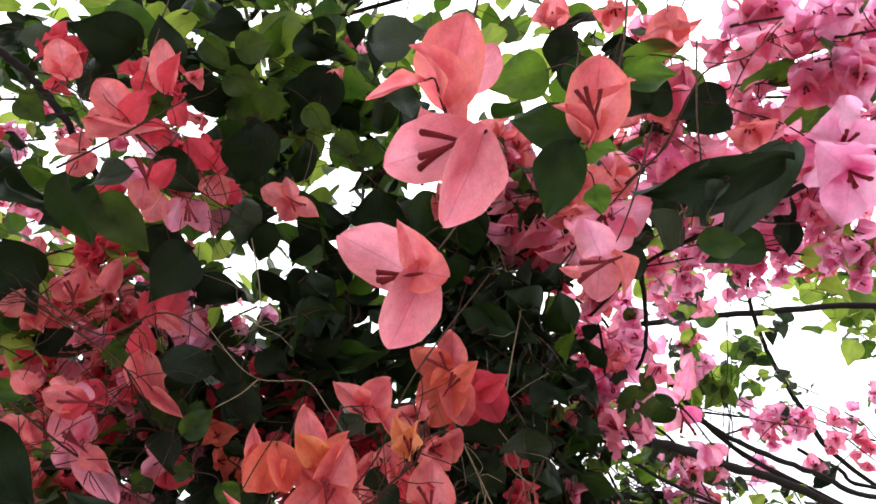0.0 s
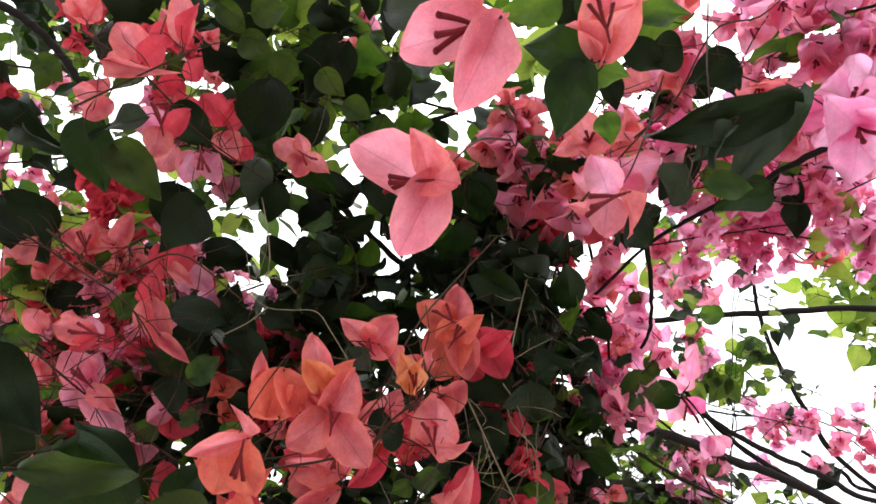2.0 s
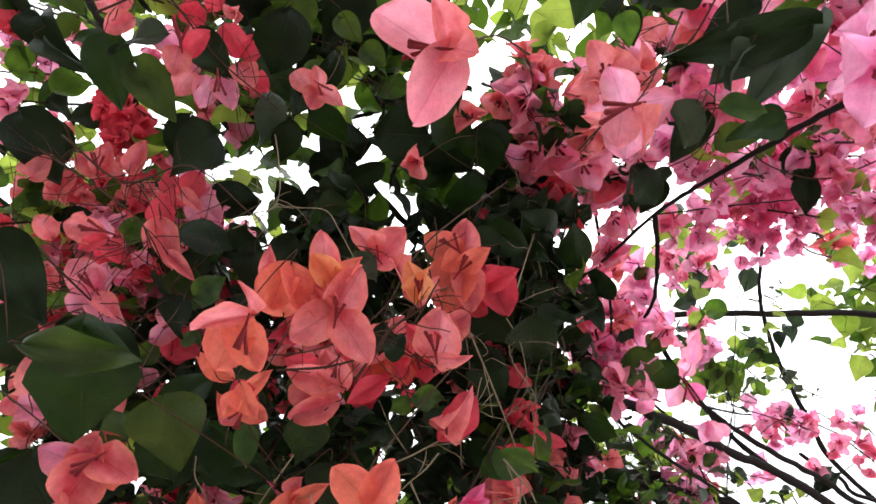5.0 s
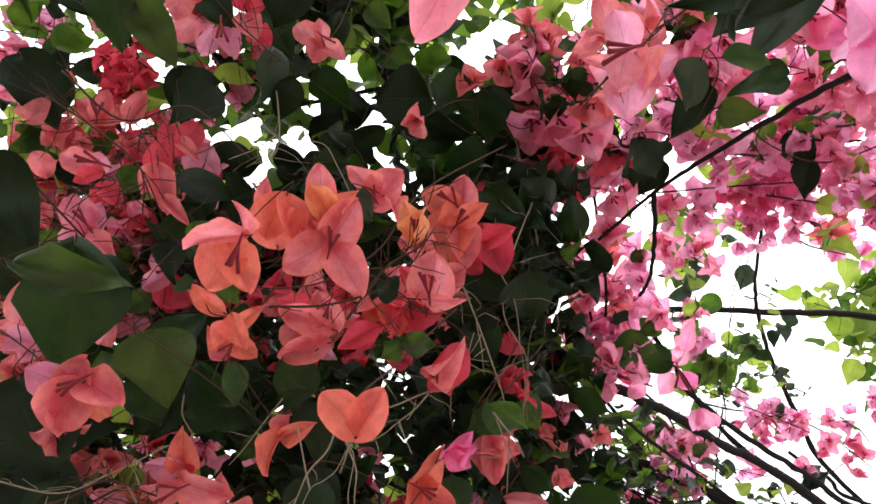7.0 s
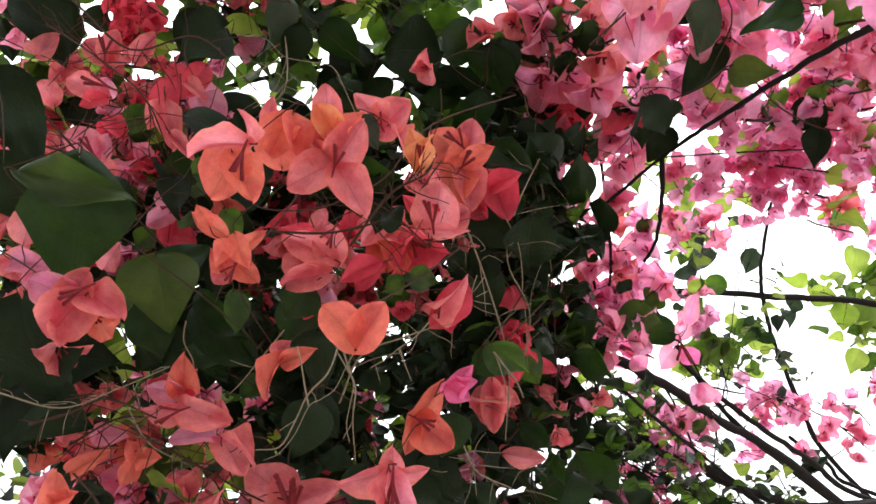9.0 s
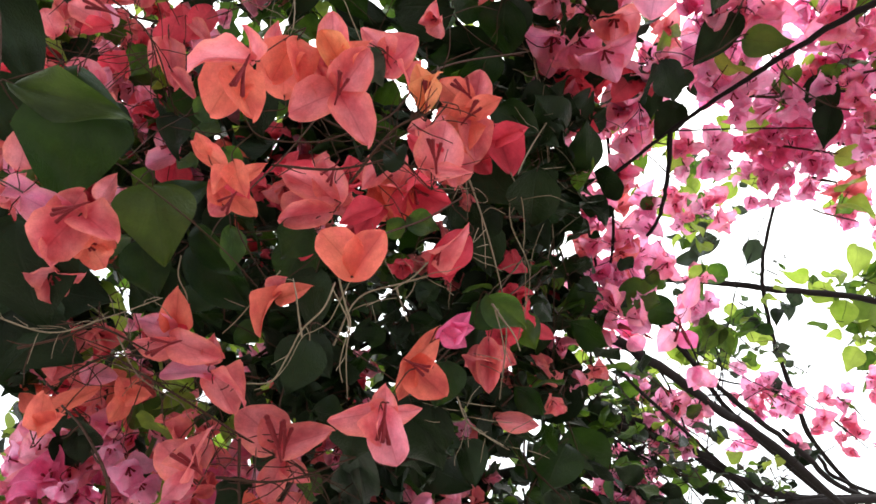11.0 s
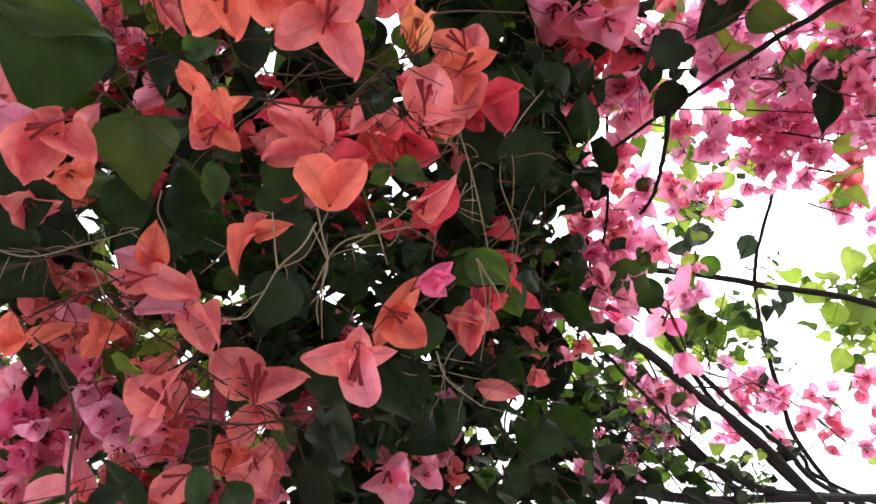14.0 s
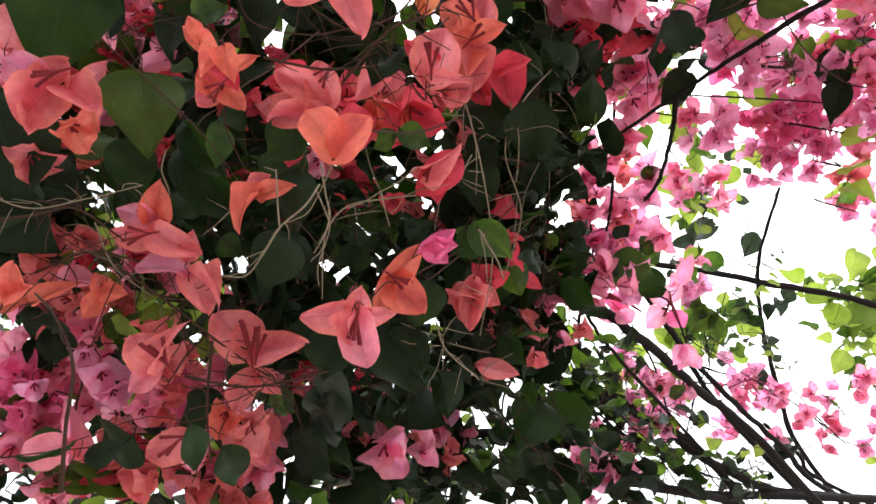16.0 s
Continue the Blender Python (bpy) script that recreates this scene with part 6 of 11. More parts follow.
sp.leaf(-0.257, 0.671, 1.680, -165, 7, -152, 0.0219, "dark", shape=8, wide=1.24)
sp.leaf(-0.267, 0.704, 1.688, -148, 16, -157, 0.0383, "dark", shape=8, wide=0.83)
sp.leaf(-0.117, 0.703, 1.663, -159, -41, -142, 0.0414, "dark", shape=8, wide=0.78)
sp.leaf(-0.166, 0.704, 1.617, -157, -25, -150, 0.0358, "dark", shape=10, wide=1.37)
sp.leaf(-0.116, 0.700, 1.694, -158, 51, 159, 0.0266, "deep", shape=8, wide=0.72)
sp.leaf(-0.155, 0.628, 1.769, -177, 54, 130, 0.0242, "leaf", shape=10, wide=0.99)
sp.done()

sp = Spray("flower_spray", "crowded coral and pink bougainvillea flowers low in the tangle", "flower spray", "coral flower sprays",
           [(0.021, 0.994, 2.069), (-0.037, 0.917, 1.860), (-0.044, 0.922, 1.782), (-0.119, 0.944, 1.759), (-0.250, 0.983, 1.759), (-0.385, 1.013, 1.755)], 0.001, 0.0006, TWIG, 359)
sp.flower(0.023, 0.878, 1.770, -143, -74, -108, 0.0301, 58, "pink")
sp.flower(0.042, 0.855, 1.791, 125, -76, -44, 0.0226, 58, "pink")
sp.flower(0.065, 0.864, 1.781, 148, -44, -79, 0.0226, 58, "pink")
sp.flower(0.029, 0.904, 1.743, -146, -39, -112, 0.0289, 58, "magenta")
sp.flower(-0.009, 0.885, 1.759, 113, -78, -14, 0.0226, 58, "coral")
sp.flower(0.066, 0.888, 1.758, 144, -72, -32, 0.0251, 58, "pink")
sp.flower(-0.296, 0.897, 1.746, -96, -43, -145, 0.0314, 58, "coral")
sp.flower(-0.314, 0.890, 1.752, 116, -34, -19, 0.0289, 58, "pink")
sp.flower(-0.255, 0.889, 1.752, -154, -42, -82, 0.0251, 58, "coral")
sp.flower(-0.373, 0.917, 1.722, 171, -86, -44, 0.0264, 58, "magenta")
sp.flower(-0.342, 0.930, 1.708, 105, -24, -7, 0.0251, 58, "magenta")
sp.flower(-0.381, 0.950, 1.687, 159, -45, -18, 0.0251, 58, "magenta")
sp.flower(-0.373, 0.935, 1.703, 133, -29, -19, 0.0251, 58, "rose")
sp.flower(-0.402, 0.926, 1.712, -91, -80, -164, 0.0251, 58, "rose")
sp.flower(-0.356, 0.916, 1.722, -179, -81, -49, 0.0239, 58, "magenta")
sp.flower(-0.353, 0.945, 1.692, -88, -39, -155, 0.0239, 58, "rose")
sp.flower(-0.384, 0.968, 1.668, -125, -47, -101, 0.0251, 58, "magenta")
sp.flower(-0.330, 0.946, 1.692, 135, -16, -3, 0.0239, 58, "rose")
sp.flower(-0.339, 0.903, 1.737, -92, -58, -159, 0.0264, 58, "pink")
sp.flower(-0.347, 0.954, 1.684, 155, -70, -15, 0.0276, 58, "magenta")
sp.flower(-0.303, 0.874, 1.767, 160, -40, -54, 0.0251, 58, "pink")
sp.flower(-0.228, 0.903, 1.739, 92, -26, 9, 0.0264, 58, "salmon")
sp.flower(-0.098, 0.864, 1.781, -165, -77, -78, 0.0251, 58, "coral")
sp.flower(-0.079, 0.842, 1.802, 121, -65, -38, 0.0226, 58, "coral")
sp.flower(-0.277, 0.920, 1.720, 128, -29, -26, 0.0251, 58, "pink")
sp.flower(-0.151, 0.882, 1.762, 178, -48, -48, 0.0264, 58, "pink")
sp.flower(-0.222, 0.861, 1.782, 96, -32, 18, 0.0251, 58, "coral")
sp.flower(0.004, 0.838, 1.808, 151, -20, -41, 0.0226, 58, "coral")
sp.flower(-0.426, 0.900, 1.741, -93, -41, -143, 0.0314, 58, "pink")
sp.flower(-0.409, 0.887, 1.753, 126, -64, -29, 0.0276, 58, "pink")
sp.done()

sp = Spray("flower_spray", "shaded bougainvillea spray with small coral flowers and dark leaves", "flower spray", "coral flower sprays",
           [(0.143, 0.681, 2.080), (0.059, 0.626, 1.847), (0.011, 0.604, 1.739), (-0.047, 0.669, 1.699), (-0.113, 0.705, 1.690), (-0.154, 0.753, 1.639)], .0009, .0005, TWIG, 457)
sp.flower(0.068, 0.667, 1.819, 178, 6, 72, 0.031, 50, "coral")
sp.flower(0.113, 0.885, 1.882, -104, 51, -139, 0.039, 35, "coral")
sp.flower(-0.282, 0.748, 1.750, 78, -57, 48, 0.028, 52, "orange")
sp.flower(-0.298, 0.738, 1.740, -130, 1, 159, 0.027, 50, "coral")
sp.flower(-0.351, 0.737, 1.736, 170, 25, 117, 0.025, 50, "orange")
sp.flower(0.026, 0.800, 1.712, 149, 20, 43, 0.037, 52, "pink")
sp.leaf(-0.196, 0.636, 1.558, 160, 18, 80, 0.033, "deep", shape=1, wide=.35)
sp.flower(-0.228, 0.729, 1.673, 146, 29, 84, 0.026, 55, "rose")
sp.flower(-0.255, 0.737, 1.694, 175, 27, 114, 0.022, 52, "rose")
sp.flower(-0.220, 0.745, 1.668, 128, 8, 73, 0.023, 50, "rose")
sp.flower(-0.173, 0.714, 1.645, 149, 27, 84, 0.019, 52, "pink")
sp.flower(-0.163, 0.726, 1.677, 140, 15, 69, 0.024, 52, "magenta")
sp.flower(-0.281, 0.743, 1.654, 145, 22, 92, 0.019, 50, "rose")
sp.flower(-0.080, 0.690, 1.646, 148, 7, 53, 0.025, 50, "coral")
sp.flower(-0.100, 0.686, 1.649, -175, 27, 110, 0.021, 50, "orange")
sp.flower(-0.069, 0.840, 1.776, 160, 19, 82, 0.021, 50, "pink")
sp.leaf(-0.064, 0.658, 1.662, -150, -6, 153, 0.027, "leaf", shape=1, wide=0.85)
sp.leaf(-0.246, 0.724, 1.729, -155, -5, -175, 0.039, "leaf", shape=1, wide=0.86)
sp.leaf(-0.224, 0.745, 1.763, -100, -13, -117, 0.030, "lime", shape=1, wide=0.84)
sp.leaf(-0.217, 0.738, 1.757, -68, 51, -128, 0.023, "lime", shape=0, wide=1.10)
sp.leaf(-0.159, 0.725, 1.731, -155, 21, -176, 0.031, "lime", shape=1, wide=0.93)
sp.leaf(-0.273, 0.706, 1.684, -122, 35, -149, 0.032, "dark", shape=2, wide=0.88)
sp.flower(-0.284, 0.602, 1.800, 169, 33, 115, 0.016, 60, "orange")
sp.flower(-0.297, 0.575, 1.758, 154, 12, 107, 0.022, 50, "coral")
sp.flower(-0.214, 0.582, 1.896, 117, -53, 41, 0.022, 50, "orange")
sp.flower(-0.191, 0.602, 1.882, -139, 10, 140, 0.025, 50, "orange")
sp.flower(-0.300, 0.604, 1.878, -168, 9, 141, 0.027, 50, "pink")
sp.leaf(-0.065, 0.510, 1.688, -120, 2, -152, 0.040, "dark", shape=2, wide=1.1)
sp.leaf(-0.072, 0.519, 1.695, -130, 50, 170, 0.037, "dark", shape=2, wide=0.94)
sp.leaf(-0.008, 0.590, 1.690, -128, 38, -147, 0.035, "dark", shape=2, wide=1.07)
sp.leaf(0.022, 0.605, 1.714, -144, -19, 150, 0.048, "dark", shape=2, wide=1.1)
sp.leaf(-0.034, 0.681, 1.707, -153, 15, 171, 0.099, "grey", shape=4, wide=.6)
sp.leaf(-0.038, 0.728, 1.674, -142, -9, 157, 0.071, "dark", shape=4, wide=1.09)
sp.leaf(-0.240, 0.579, 1.795, -141, -3, 170, 0.056, "deep", shape=2, wide=0.87)
sp.leaf(-0.321, 0.598, 1.754, -171, 69, 103, 0.068, "dark", shape=2, wide=1.11)
sp.leaf(-0.283, 0.553, 1.686, -167, 52, 139, 0.063, "dark", shape=2, wide=1.03)
sp.leaf(-0.318, 0.765, 1.703, -67, 51, -135, 0.040, "dark", shape=2, wide=1.11)
sp.leaf(-0.327, 0.744, 1.724, -116, 15, 179, 0.032, "dark", shape=2, wide=0.84)
sp.leaf(-0.116, 0.703, 1.661, -114, -31, -142, 0.036, "dark", shape=2, wide=1.06)
sp.leaf(-0.100, 0.623, 1.601, -108, 47, -146, 0.033, "deep", shape=0, wide=0.90)
sp.leaf(-0.168, 0.662, 1.577, 134, 24, 72, 0.031, "dark", shape=0, wide=0.86)
sp.leaf(-0.090, 0.691, 1.620, -149, 57, 175, 0.042, "deep", shape=1, wide=1.06)
sp.leaf(-0.075, 0.705, 1.688, -145, 36, 153, 0.029, "leaf", shape=2, wide=0.92)
sp.done()

sp = Spray("flower_spray", "crowded red and coral bougainvillea spray in shade", "flower spray", "coral flower sprays",
           [(0.034, 0.533, 2.089), (-0.005, 0.534, 1.957), (-0.057, 0.541, 1.905), (-0.115, 0.551, 1.894), (-0.193, 0.574, 1.913), (-0.271, 0.585, 1.958)], .0009, .0005, TWIG, 58)
sp.flower(-0.099, 0.516, 1.857, -131, -2, 156, 0.025, 52, "coral")
sp.flower(-0.076, 0.512, 1.847, -123, -56, -132, 0.027, 50, "red")
sp.flower(-0.049, 0.500, 1.847, 168, -75, -59, 0.028, 50, "coral")
sp.flower(-0.080, 0.530, 1.855, -178, 0, 111, 0.026, 50, "coral")
sp.flower(-0.023, 0.493, 1.837, 167, -29, 20, 0.034, 56, "red")
sp.flower(-0.007, 0.488, 1.859, 158, -56, -12, 0.028, 50, "coral")
sp.flower(-0.016, 0.468, 1.878, -129, -24, 161, 0.022, 50, "coral")
sp.flower(-0.137, 0.538, 1.877, -114, 8, 165, 0.025, 50, "red")
sp.flower(-0.143, 0.550, 1.873, 143, -14, 71, 0.025, 50, "coral")
sp.flower(-0.165, 0.568, 1.886, -158, -2, 144, 0.022, 50, "red")
sp.flower(-0.313, 0.584, 1.972, -117, -59, -140, 0.029, 50, "red")
sp.flower(-0.278, 0.545, 1.962, 119, -48, 60, 0.030, 45, "coral")
sp.flower(-0.332, 0.580, 1.989, -154, -3, 163, 0.025, 50, "red")
sp.flower(-0.215, 0.569, 1.914, -119, -63, -143, 0.022, 50, "orange")
sp.flower(-0.195, 0.588, 1.889, 117, -20, 63, 0.022, 50, "orange")
sp.flower(-0.035, 0.519, 1.851, 166, -4, 84, 0.023, 50, "red")
sp.flower(-0.102, 0.606, 1.878, -147, -8, 146, 0.025, 50, "pink")
sp.flower(-0.079, 0.653, 1.899, 163, 3, 86, 0.024, 50, "red")
sp.flower(-0.033, 0.650, 1.903, 166, 2, 83, 0.022, 50, "red")
sp.flower(-0.237, 0.590, 2.034, 158, -7, 96, 0.026, 50, "pink")
sp.flower(0.020, 0.504, 1.911, 156, -15, 56, 0.025, 50, "red")
sp.done()

sp = Spray("flower_spray", "fine bare stalks and dark broad leaves in deep shade", "flower spray", "coral flower sprays",
           [(0.173, 0.655, 2.253), (0.131, 0.741, 2.090), (0.168, 0.880, 2.018), (0.271, 1.071, 1.964)], .0016, .0009, TWIG, 59)
sp.leaf(0.241, 0.952, 2.029, -135, -73, -174, 0.132, "dark", shape=2, wide=1.2)
sp.leaf(0.253, 1.044, 1.984, -153, 11, 135, 0.105, "deep", shape=0, wide=1.10)
sp.leaf(0.297, 1.124, 1.930, -106, -17, 136, 0.087, "dark", shape=0, wide=1.11)
sp.leaf(0.072, 0.482, 1.872, -176, -3, 173, 0.072, "dark", shape=0, wide=0.85)
sp.leaf(0.026, 0.517, 1.922, -124, 19, 134, 0.063, "dark", shape=2, wide=1.06)
sp.leaf(0.116, 0.682, 2.115, -150, 9, 66, 0.074, "dark", shape=2, wide=0.90)
sp.leaf(0.040, 0.570, 1.894, -151, 7, 167, 0.059, "dark", shape=2, wide=0.88)
sp.leaf(0.049, 0.543, 1.884, 178, -23, -141, 0.047, "dark", shape=2, wide=0.98)
sp.leaf(0.289, 0.895, 2.151, -172, 48, 99, 0.076, "leaf", shape=2, wide=1.1)
sp.done()

sp = Spray("leafy_shoot", "thin shoot with single dark leaves between pink flowers", "leafy shoot", "leafy shoots",
           [(0.542, 0.514, 2.217), (0.474, 0.552, 2.208), (0.371, 0.510, 2.164), (0.293, 0.456, 2.145), (0.244, 0.455, 2.089), (0.218, 0.493, 2.108)], .0011, .0007, TWIG, 60)
sp.leaf(0.182, 0.327, 1.970, 166, -55, -167, 0.054, "grey", shape=0, wide=0.90)
sp.leaf(0.189, 0.468, 2.068, -157, 37, 152, 0.049, "dark", shape=2, wide=1.04)
sp.leaf(0.284, 0.457, 2.137, -153, 14, 86, 0.049, "leaf", shape=2, wide=0.90)
sp.leaf(0.429, 0.535, 2.241, -129, -6, 127, 0.062, "dark", shape=0, wide=.9)
sp.leaf(0.451, 0.551, 2.210, -148, -35, 154, 0.059, "dark", shape=0, wide=.8)
sp.leaf(0.168, 0.288, 1.895, -173, 67, 89, 0.032, "leaf", shape=0, wide=1.00)
sp.done()

sp = Spray("leafy_shoot", "leafy shoot with broad dark leaves over the orange flowers", "leafy shoot", "leafy shoots",
           [(-0.147, 0.491, 2.296), (-0.074, 0.475, 2.189), (-0.013, 0.493, 2.118), (0.039, 0.500, 2.084)], .0009, .0005, TWIG, 61)
sp.leaf(-0.036, 0.476, 2.125, 161, -22, -95, 0.086, "dark", shape=2, wide=1.1)
sp.leaf(-0.005, 0.529, 2.131, -160, -2, -97, 0.053, "deep", shape=2, wide=0.83)
sp.leaf(0.032, 0.452, 2.120, -151, -3, 170, 0.055, "dark", shape=2, wide=0.96)
sp.leaf(-0.030, 0.453, 2.112, 164, 40, 101, 0.059, "deep", shape=2, wide=1.11)
sp.leaf(-0.087, 0.521, 2.125, -164, 0, -122, 0.053, "dark", shape=0, wide=0.83)
sp.leaf(-0.172, 0.489, 2.188, -160, -15, 138, 0.068, "deep", shape=0, wide=1.11)
sp.done()


# ---- coral flowers behind ----
sp = Spray("flower_spray", "coral bougainvillea spray with half-open flowers", "flower spray", "coral flower sprays",
           [(0.218, 0.289, 2.219), (0.162, 0.380, 2.159), (0.121, 0.460, 2.165), (0.077, 0.506, 2.134), (0.021, 0.466, 2.116)], .0009, .0005, TWIG, 62)
sp.flower(-0.039, 0.450, 2.039, -154, -11, 158, 0.021, 58, "coral")
sp.flower(0.013, 0.460, 2.133, -136, -56, -158, 0.029, 50, "coral")
sp.flower(0.045, 0.453, 2.166, -149, -26, 158, 0.026, 55, "coral")
sp.flower(0.088, 0.453, 2.176, -141, -60, -144, 0.038, 45, "coral")
sp.flower(0.127, 0.440, 2.160, 159, -65, -75, 0.034, 45, "coral")
sp.flower(0.136, 0.347, 1.997, -176, 3, 85, 0.043, 58, "pink")
sp.flower(0.112, 0.323, 1.994, -172, -64, -117, 0.032, 50, "coral")
sp.flower(0.133, 0.327, 2.016, 158, -29, 25, 0.031, 45, "coral")
sp.flower(0.086, 0.502, 2.160, -174, -8, 88, 0.050, 50, "pink")
sp.flower(0.112, 0.497, 2.161, 167, -15, 56, 0.047, 45, "pink")
sp.flower(0.142, 0.454, 2.129, -173, -8, 61, 0.039, 50, "coral")
sp.flower(0.137, 0.482, 2.104, 174, -7, 61, 0.039, 50, "pink")
sp.flower(0.189, 0.525, 2.145, -168, -6, 82, 0.039, 50, "pink")
sp.flower(0.213, 0.506, 2.164, 172, -6, 51, 0.034, 50, "pink")
sp.flower(0.129, 0.550, 2.160, -171, -15, 84, 0.035, 40, "red")
sp.flower(0.220, 0.375, 2.081, 153, -65, -84, 0.027, 50, "magenta")
sp.flower(0.156, 0.592, 2.147, -139, -23, 127, 0.030, 50, "red")
sp.flower(0.227, 0.658, 2.229, 168, -2, 53, 0.037, 50, "pink")
sp.done()


# ---- far sparse leaves on the bright side ----
sp = Spray("leafy_shoot", "hanging thin shoot with small bright yellow-green leaves", "leafy shoot", "leafy shoots",
           [(0.832, 1.137, 2.872), (0.829, 1.236, 2.847), (0.817, 1.304, 2.783), (0.797, 1.372, 2.717), (0.796, 1.461, 2.633), (0.733, 1.467, 2.419)], .0016, .001, DARK, 63)
sp.leaf(0.823, 1.273, 2.793, -157, -40, 176, 0.067, "grey", wide=0.84)
sp.leaf(0.601, 1.103, 2.574, 154, -49, -128, 0.096, "grey", shape=1, wide=0.87)
sp.leaf(0.840, 1.447, 2.650, 140, -80, -38, 0.061, "leaf", wide=0.87)
sp.leaf(0.909, 1.472, 2.709, -75, -63, 158, 0.088, "leaf", wide=1.08)
sp.leaf(0.910, 1.533, 2.600, 145, -21, -120, 0.067, "lime", wide=0.98)
sp.leaf(0.795, 1.477, 2.604, -147, -43, 141, 0.064, "leaf", shape=1, wide=1.11)
sp.leaf(0.748, 1.464, 2.563, -137, -4, -149, 0.051, "lime", shape=1, wide=1.11)
sp.leaf(0.664, 1.346, 2.529, -158, -17, -130, 0.063, "leaf", wide=1.00)
sp.leaf(0.608, 1.404, 2.506, -96, 17, 162, 0.061, "lime", wide=0.91)
sp.leaf(0.887, 1.499, 2.700, -134, 7, 83, 0.072, "lime", wide=0.92)
sp.leaf(0.629, 1.378, 2.499, -129, 51, -180, 0.076, "lime", wide=1.05)
sp.leaf(0.388, 0.895, 2.424, -116, -4, 110, 0.057, "lime", wide=1.08)
sp.leaf(0.444, 0.925, 2.496, -159, 34, 168, 0.076, "lime", shape=1, wide=1.02)
sp.leaf(0.464, 0.904, 2.527, -129, -53, 133, 0.046, "lime", wide=0.94)
sp.leaf(0.685, 1.239, 2.605, 123, -50, -73, 0.060, "leaf", wide=0.99)
sp.done()

sp = Spray("leafy_shoot", "shoot with large bright yellow-green leaves by the pole", "leafy shoot", "leafy shoots",
           [(1.838, 1.506, 3.091), (1.489, 1.626, 2.972), (1.309, 1.652, 2.943), (0.965, 1.432, 2.733)], .002, .001, DARK, 64)
sp.leaf(1.409, 1.597, 3.005, -85, -47, 122, 0.127, "lime", shape=2, wide=1.1)
sp.leaf(1.310, 1.604, 2.988, -133, -20, 164, 0.095, "lime", shape=2, wide=1.10)
sp.leaf(1.382, 1.710, 2.890, -120, -42, 164, 0.089, "lime", shape=2, wide=0.98)
sp.leaf(1.436, 1.721, 2.900, -100, -25, 163, 0.065, "leaf", shape=1, wide=0.89)
sp.leaf(1.193, 1.587, 2.835, 81, -50, -12, 0.063, "leaf", shape=1, wide=0.89)
sp.leaf(0.971, 1.440, 2.762, -85, 4, -173, 0.069, "grey", shape=1, wide=1.00)
sp.leaf(0.950, 1.446, 2.740, -92, -15, 148, 0.053, "dark", shape=1, wide=1.10)
sp.leaf(0.983, 1.389, 2.755, -166, -42, 174, 0.050, "grey", wide=0.96)
sp.leaf(1.221, 1.602, 3.025, -129, 12, 92, 0.079, "lime", wide=1.03)
sp.leaf(1.169, 1.553, 3.028, -173, -8, -108, 0.082, "lime", wide=0.96)
sp.leaf(1.257, 1.665, 3.116, -126, 26, 88, 0.088, "lime", shape=1, wide=1.00)
sp.leaf(1.390, 1.552, 3.222, -107, -4, 179, 0.131, "lime", shape=1, wide=0.96)
sp.leaf(1.473, 1.562, 3.178, -136, -6, -147, 0.115, "leaf", shape=1, wide=1.02)
sp.leaf(1.416, 1.616, 3.006, -109, 21, 179, 0.089, "leaf", wide=0.91)
sp.leaf(1.562, 1.709, 3.054, -106, -30, 144, 0.126, "lime", wide=1.04)
sp.leaf(1.555, 1.564, 3.183, -113, -31, 147, 0.125, "lime", wide=0.87)
sp.leaf(1.476, 1.508, 3.223, -115, -38, 135, 0.081, "lime", wide=1.08)
sp.done()

sp = Spray("leafy_shoot", "shoot with yellow-green leaves under pink flowers", "leafy shoot", "leafy shoots",
           [(0.268, 0.822, 2.515), (0.399, 0.920, 2.559), (0.505, 0.999, 2.550), (0.570, 1.090, 2.528)], .0016, .001, DARK, 65)
sp.leaf(0.538, 1.012, 2.552, -152, -8, -101, 0.089, "lime", shape=1, wide=1.08)
sp.leaf(0.496, 1.022, 2.539, -121, 11, 163, 0.067, "lime", shape=1, wide=1.04)
sp.leaf(0.549, 1.053, 2.587, -113, 42, 149, 0.060, "lime", shape=1, wide=0.87)
sp.leaf(0.560, 0.926, 2.542, -162, -29, -147, 0.055, "lime", shape=2, wide=0.82)
sp.leaf(0.473, 0.925, 2.540, -159, -26, 157, 0.048, "lime", shape=2, wide=0.86)
sp.leaf(0.451, 0.893, 2.570, -165, -6, 155, 0.055, "leaf", shape=0, wide=0.83)
sp.leaf(0.503, 0.943, 2.508, 125, -67, -99, 0.048, "leaf", shape=0, wide=0.88)
sp.leaf(0.569, 1.069, 2.516, 159, -74, -124, 0.072, "grey", shape=1, wide=1.04)
sp.leaf(0.545, 1.099, 2.500, 176, -55, -124, 0.055, "grey", shape=1, wide=1.01)
sp.leaf(0.341, 0.904, 2.440, -124, 28, 153, 0.049, "lime", shape=2, wide=1.06)
sp.leaf(0.297, 0.905, 2.428, -145, 27, 143, 0.052, "leaf", shape=2, wide=0.89)
sp.leaf(0.333, 0.752, 2.438, -154, 41, 146, 0.049, "lime", shape=0, wide=0.88)
sp.leaf(0.334, 0.852, 2.490, -120, -19, 132, 0.050, "leaf", wide=0.87)
sp.leaf(0.303, 0.742, 2.476, -139, 24, 81, 0.045, "lime", wide=0.94)
sp.leaf(0.260, 0.723, 2.503, -162, -14, 16, 0.047, "lime", wide=0.99)
sp.leaf(0.728, 1.147, 2.755, 167, 14, -95, 0.043, "grey", wide=1.05)
sp.leaf(0.655, 0.800, 2.384, -173, 28, 131, 0.054, "leaf", shape=0, wide=0.96)
sp.done()


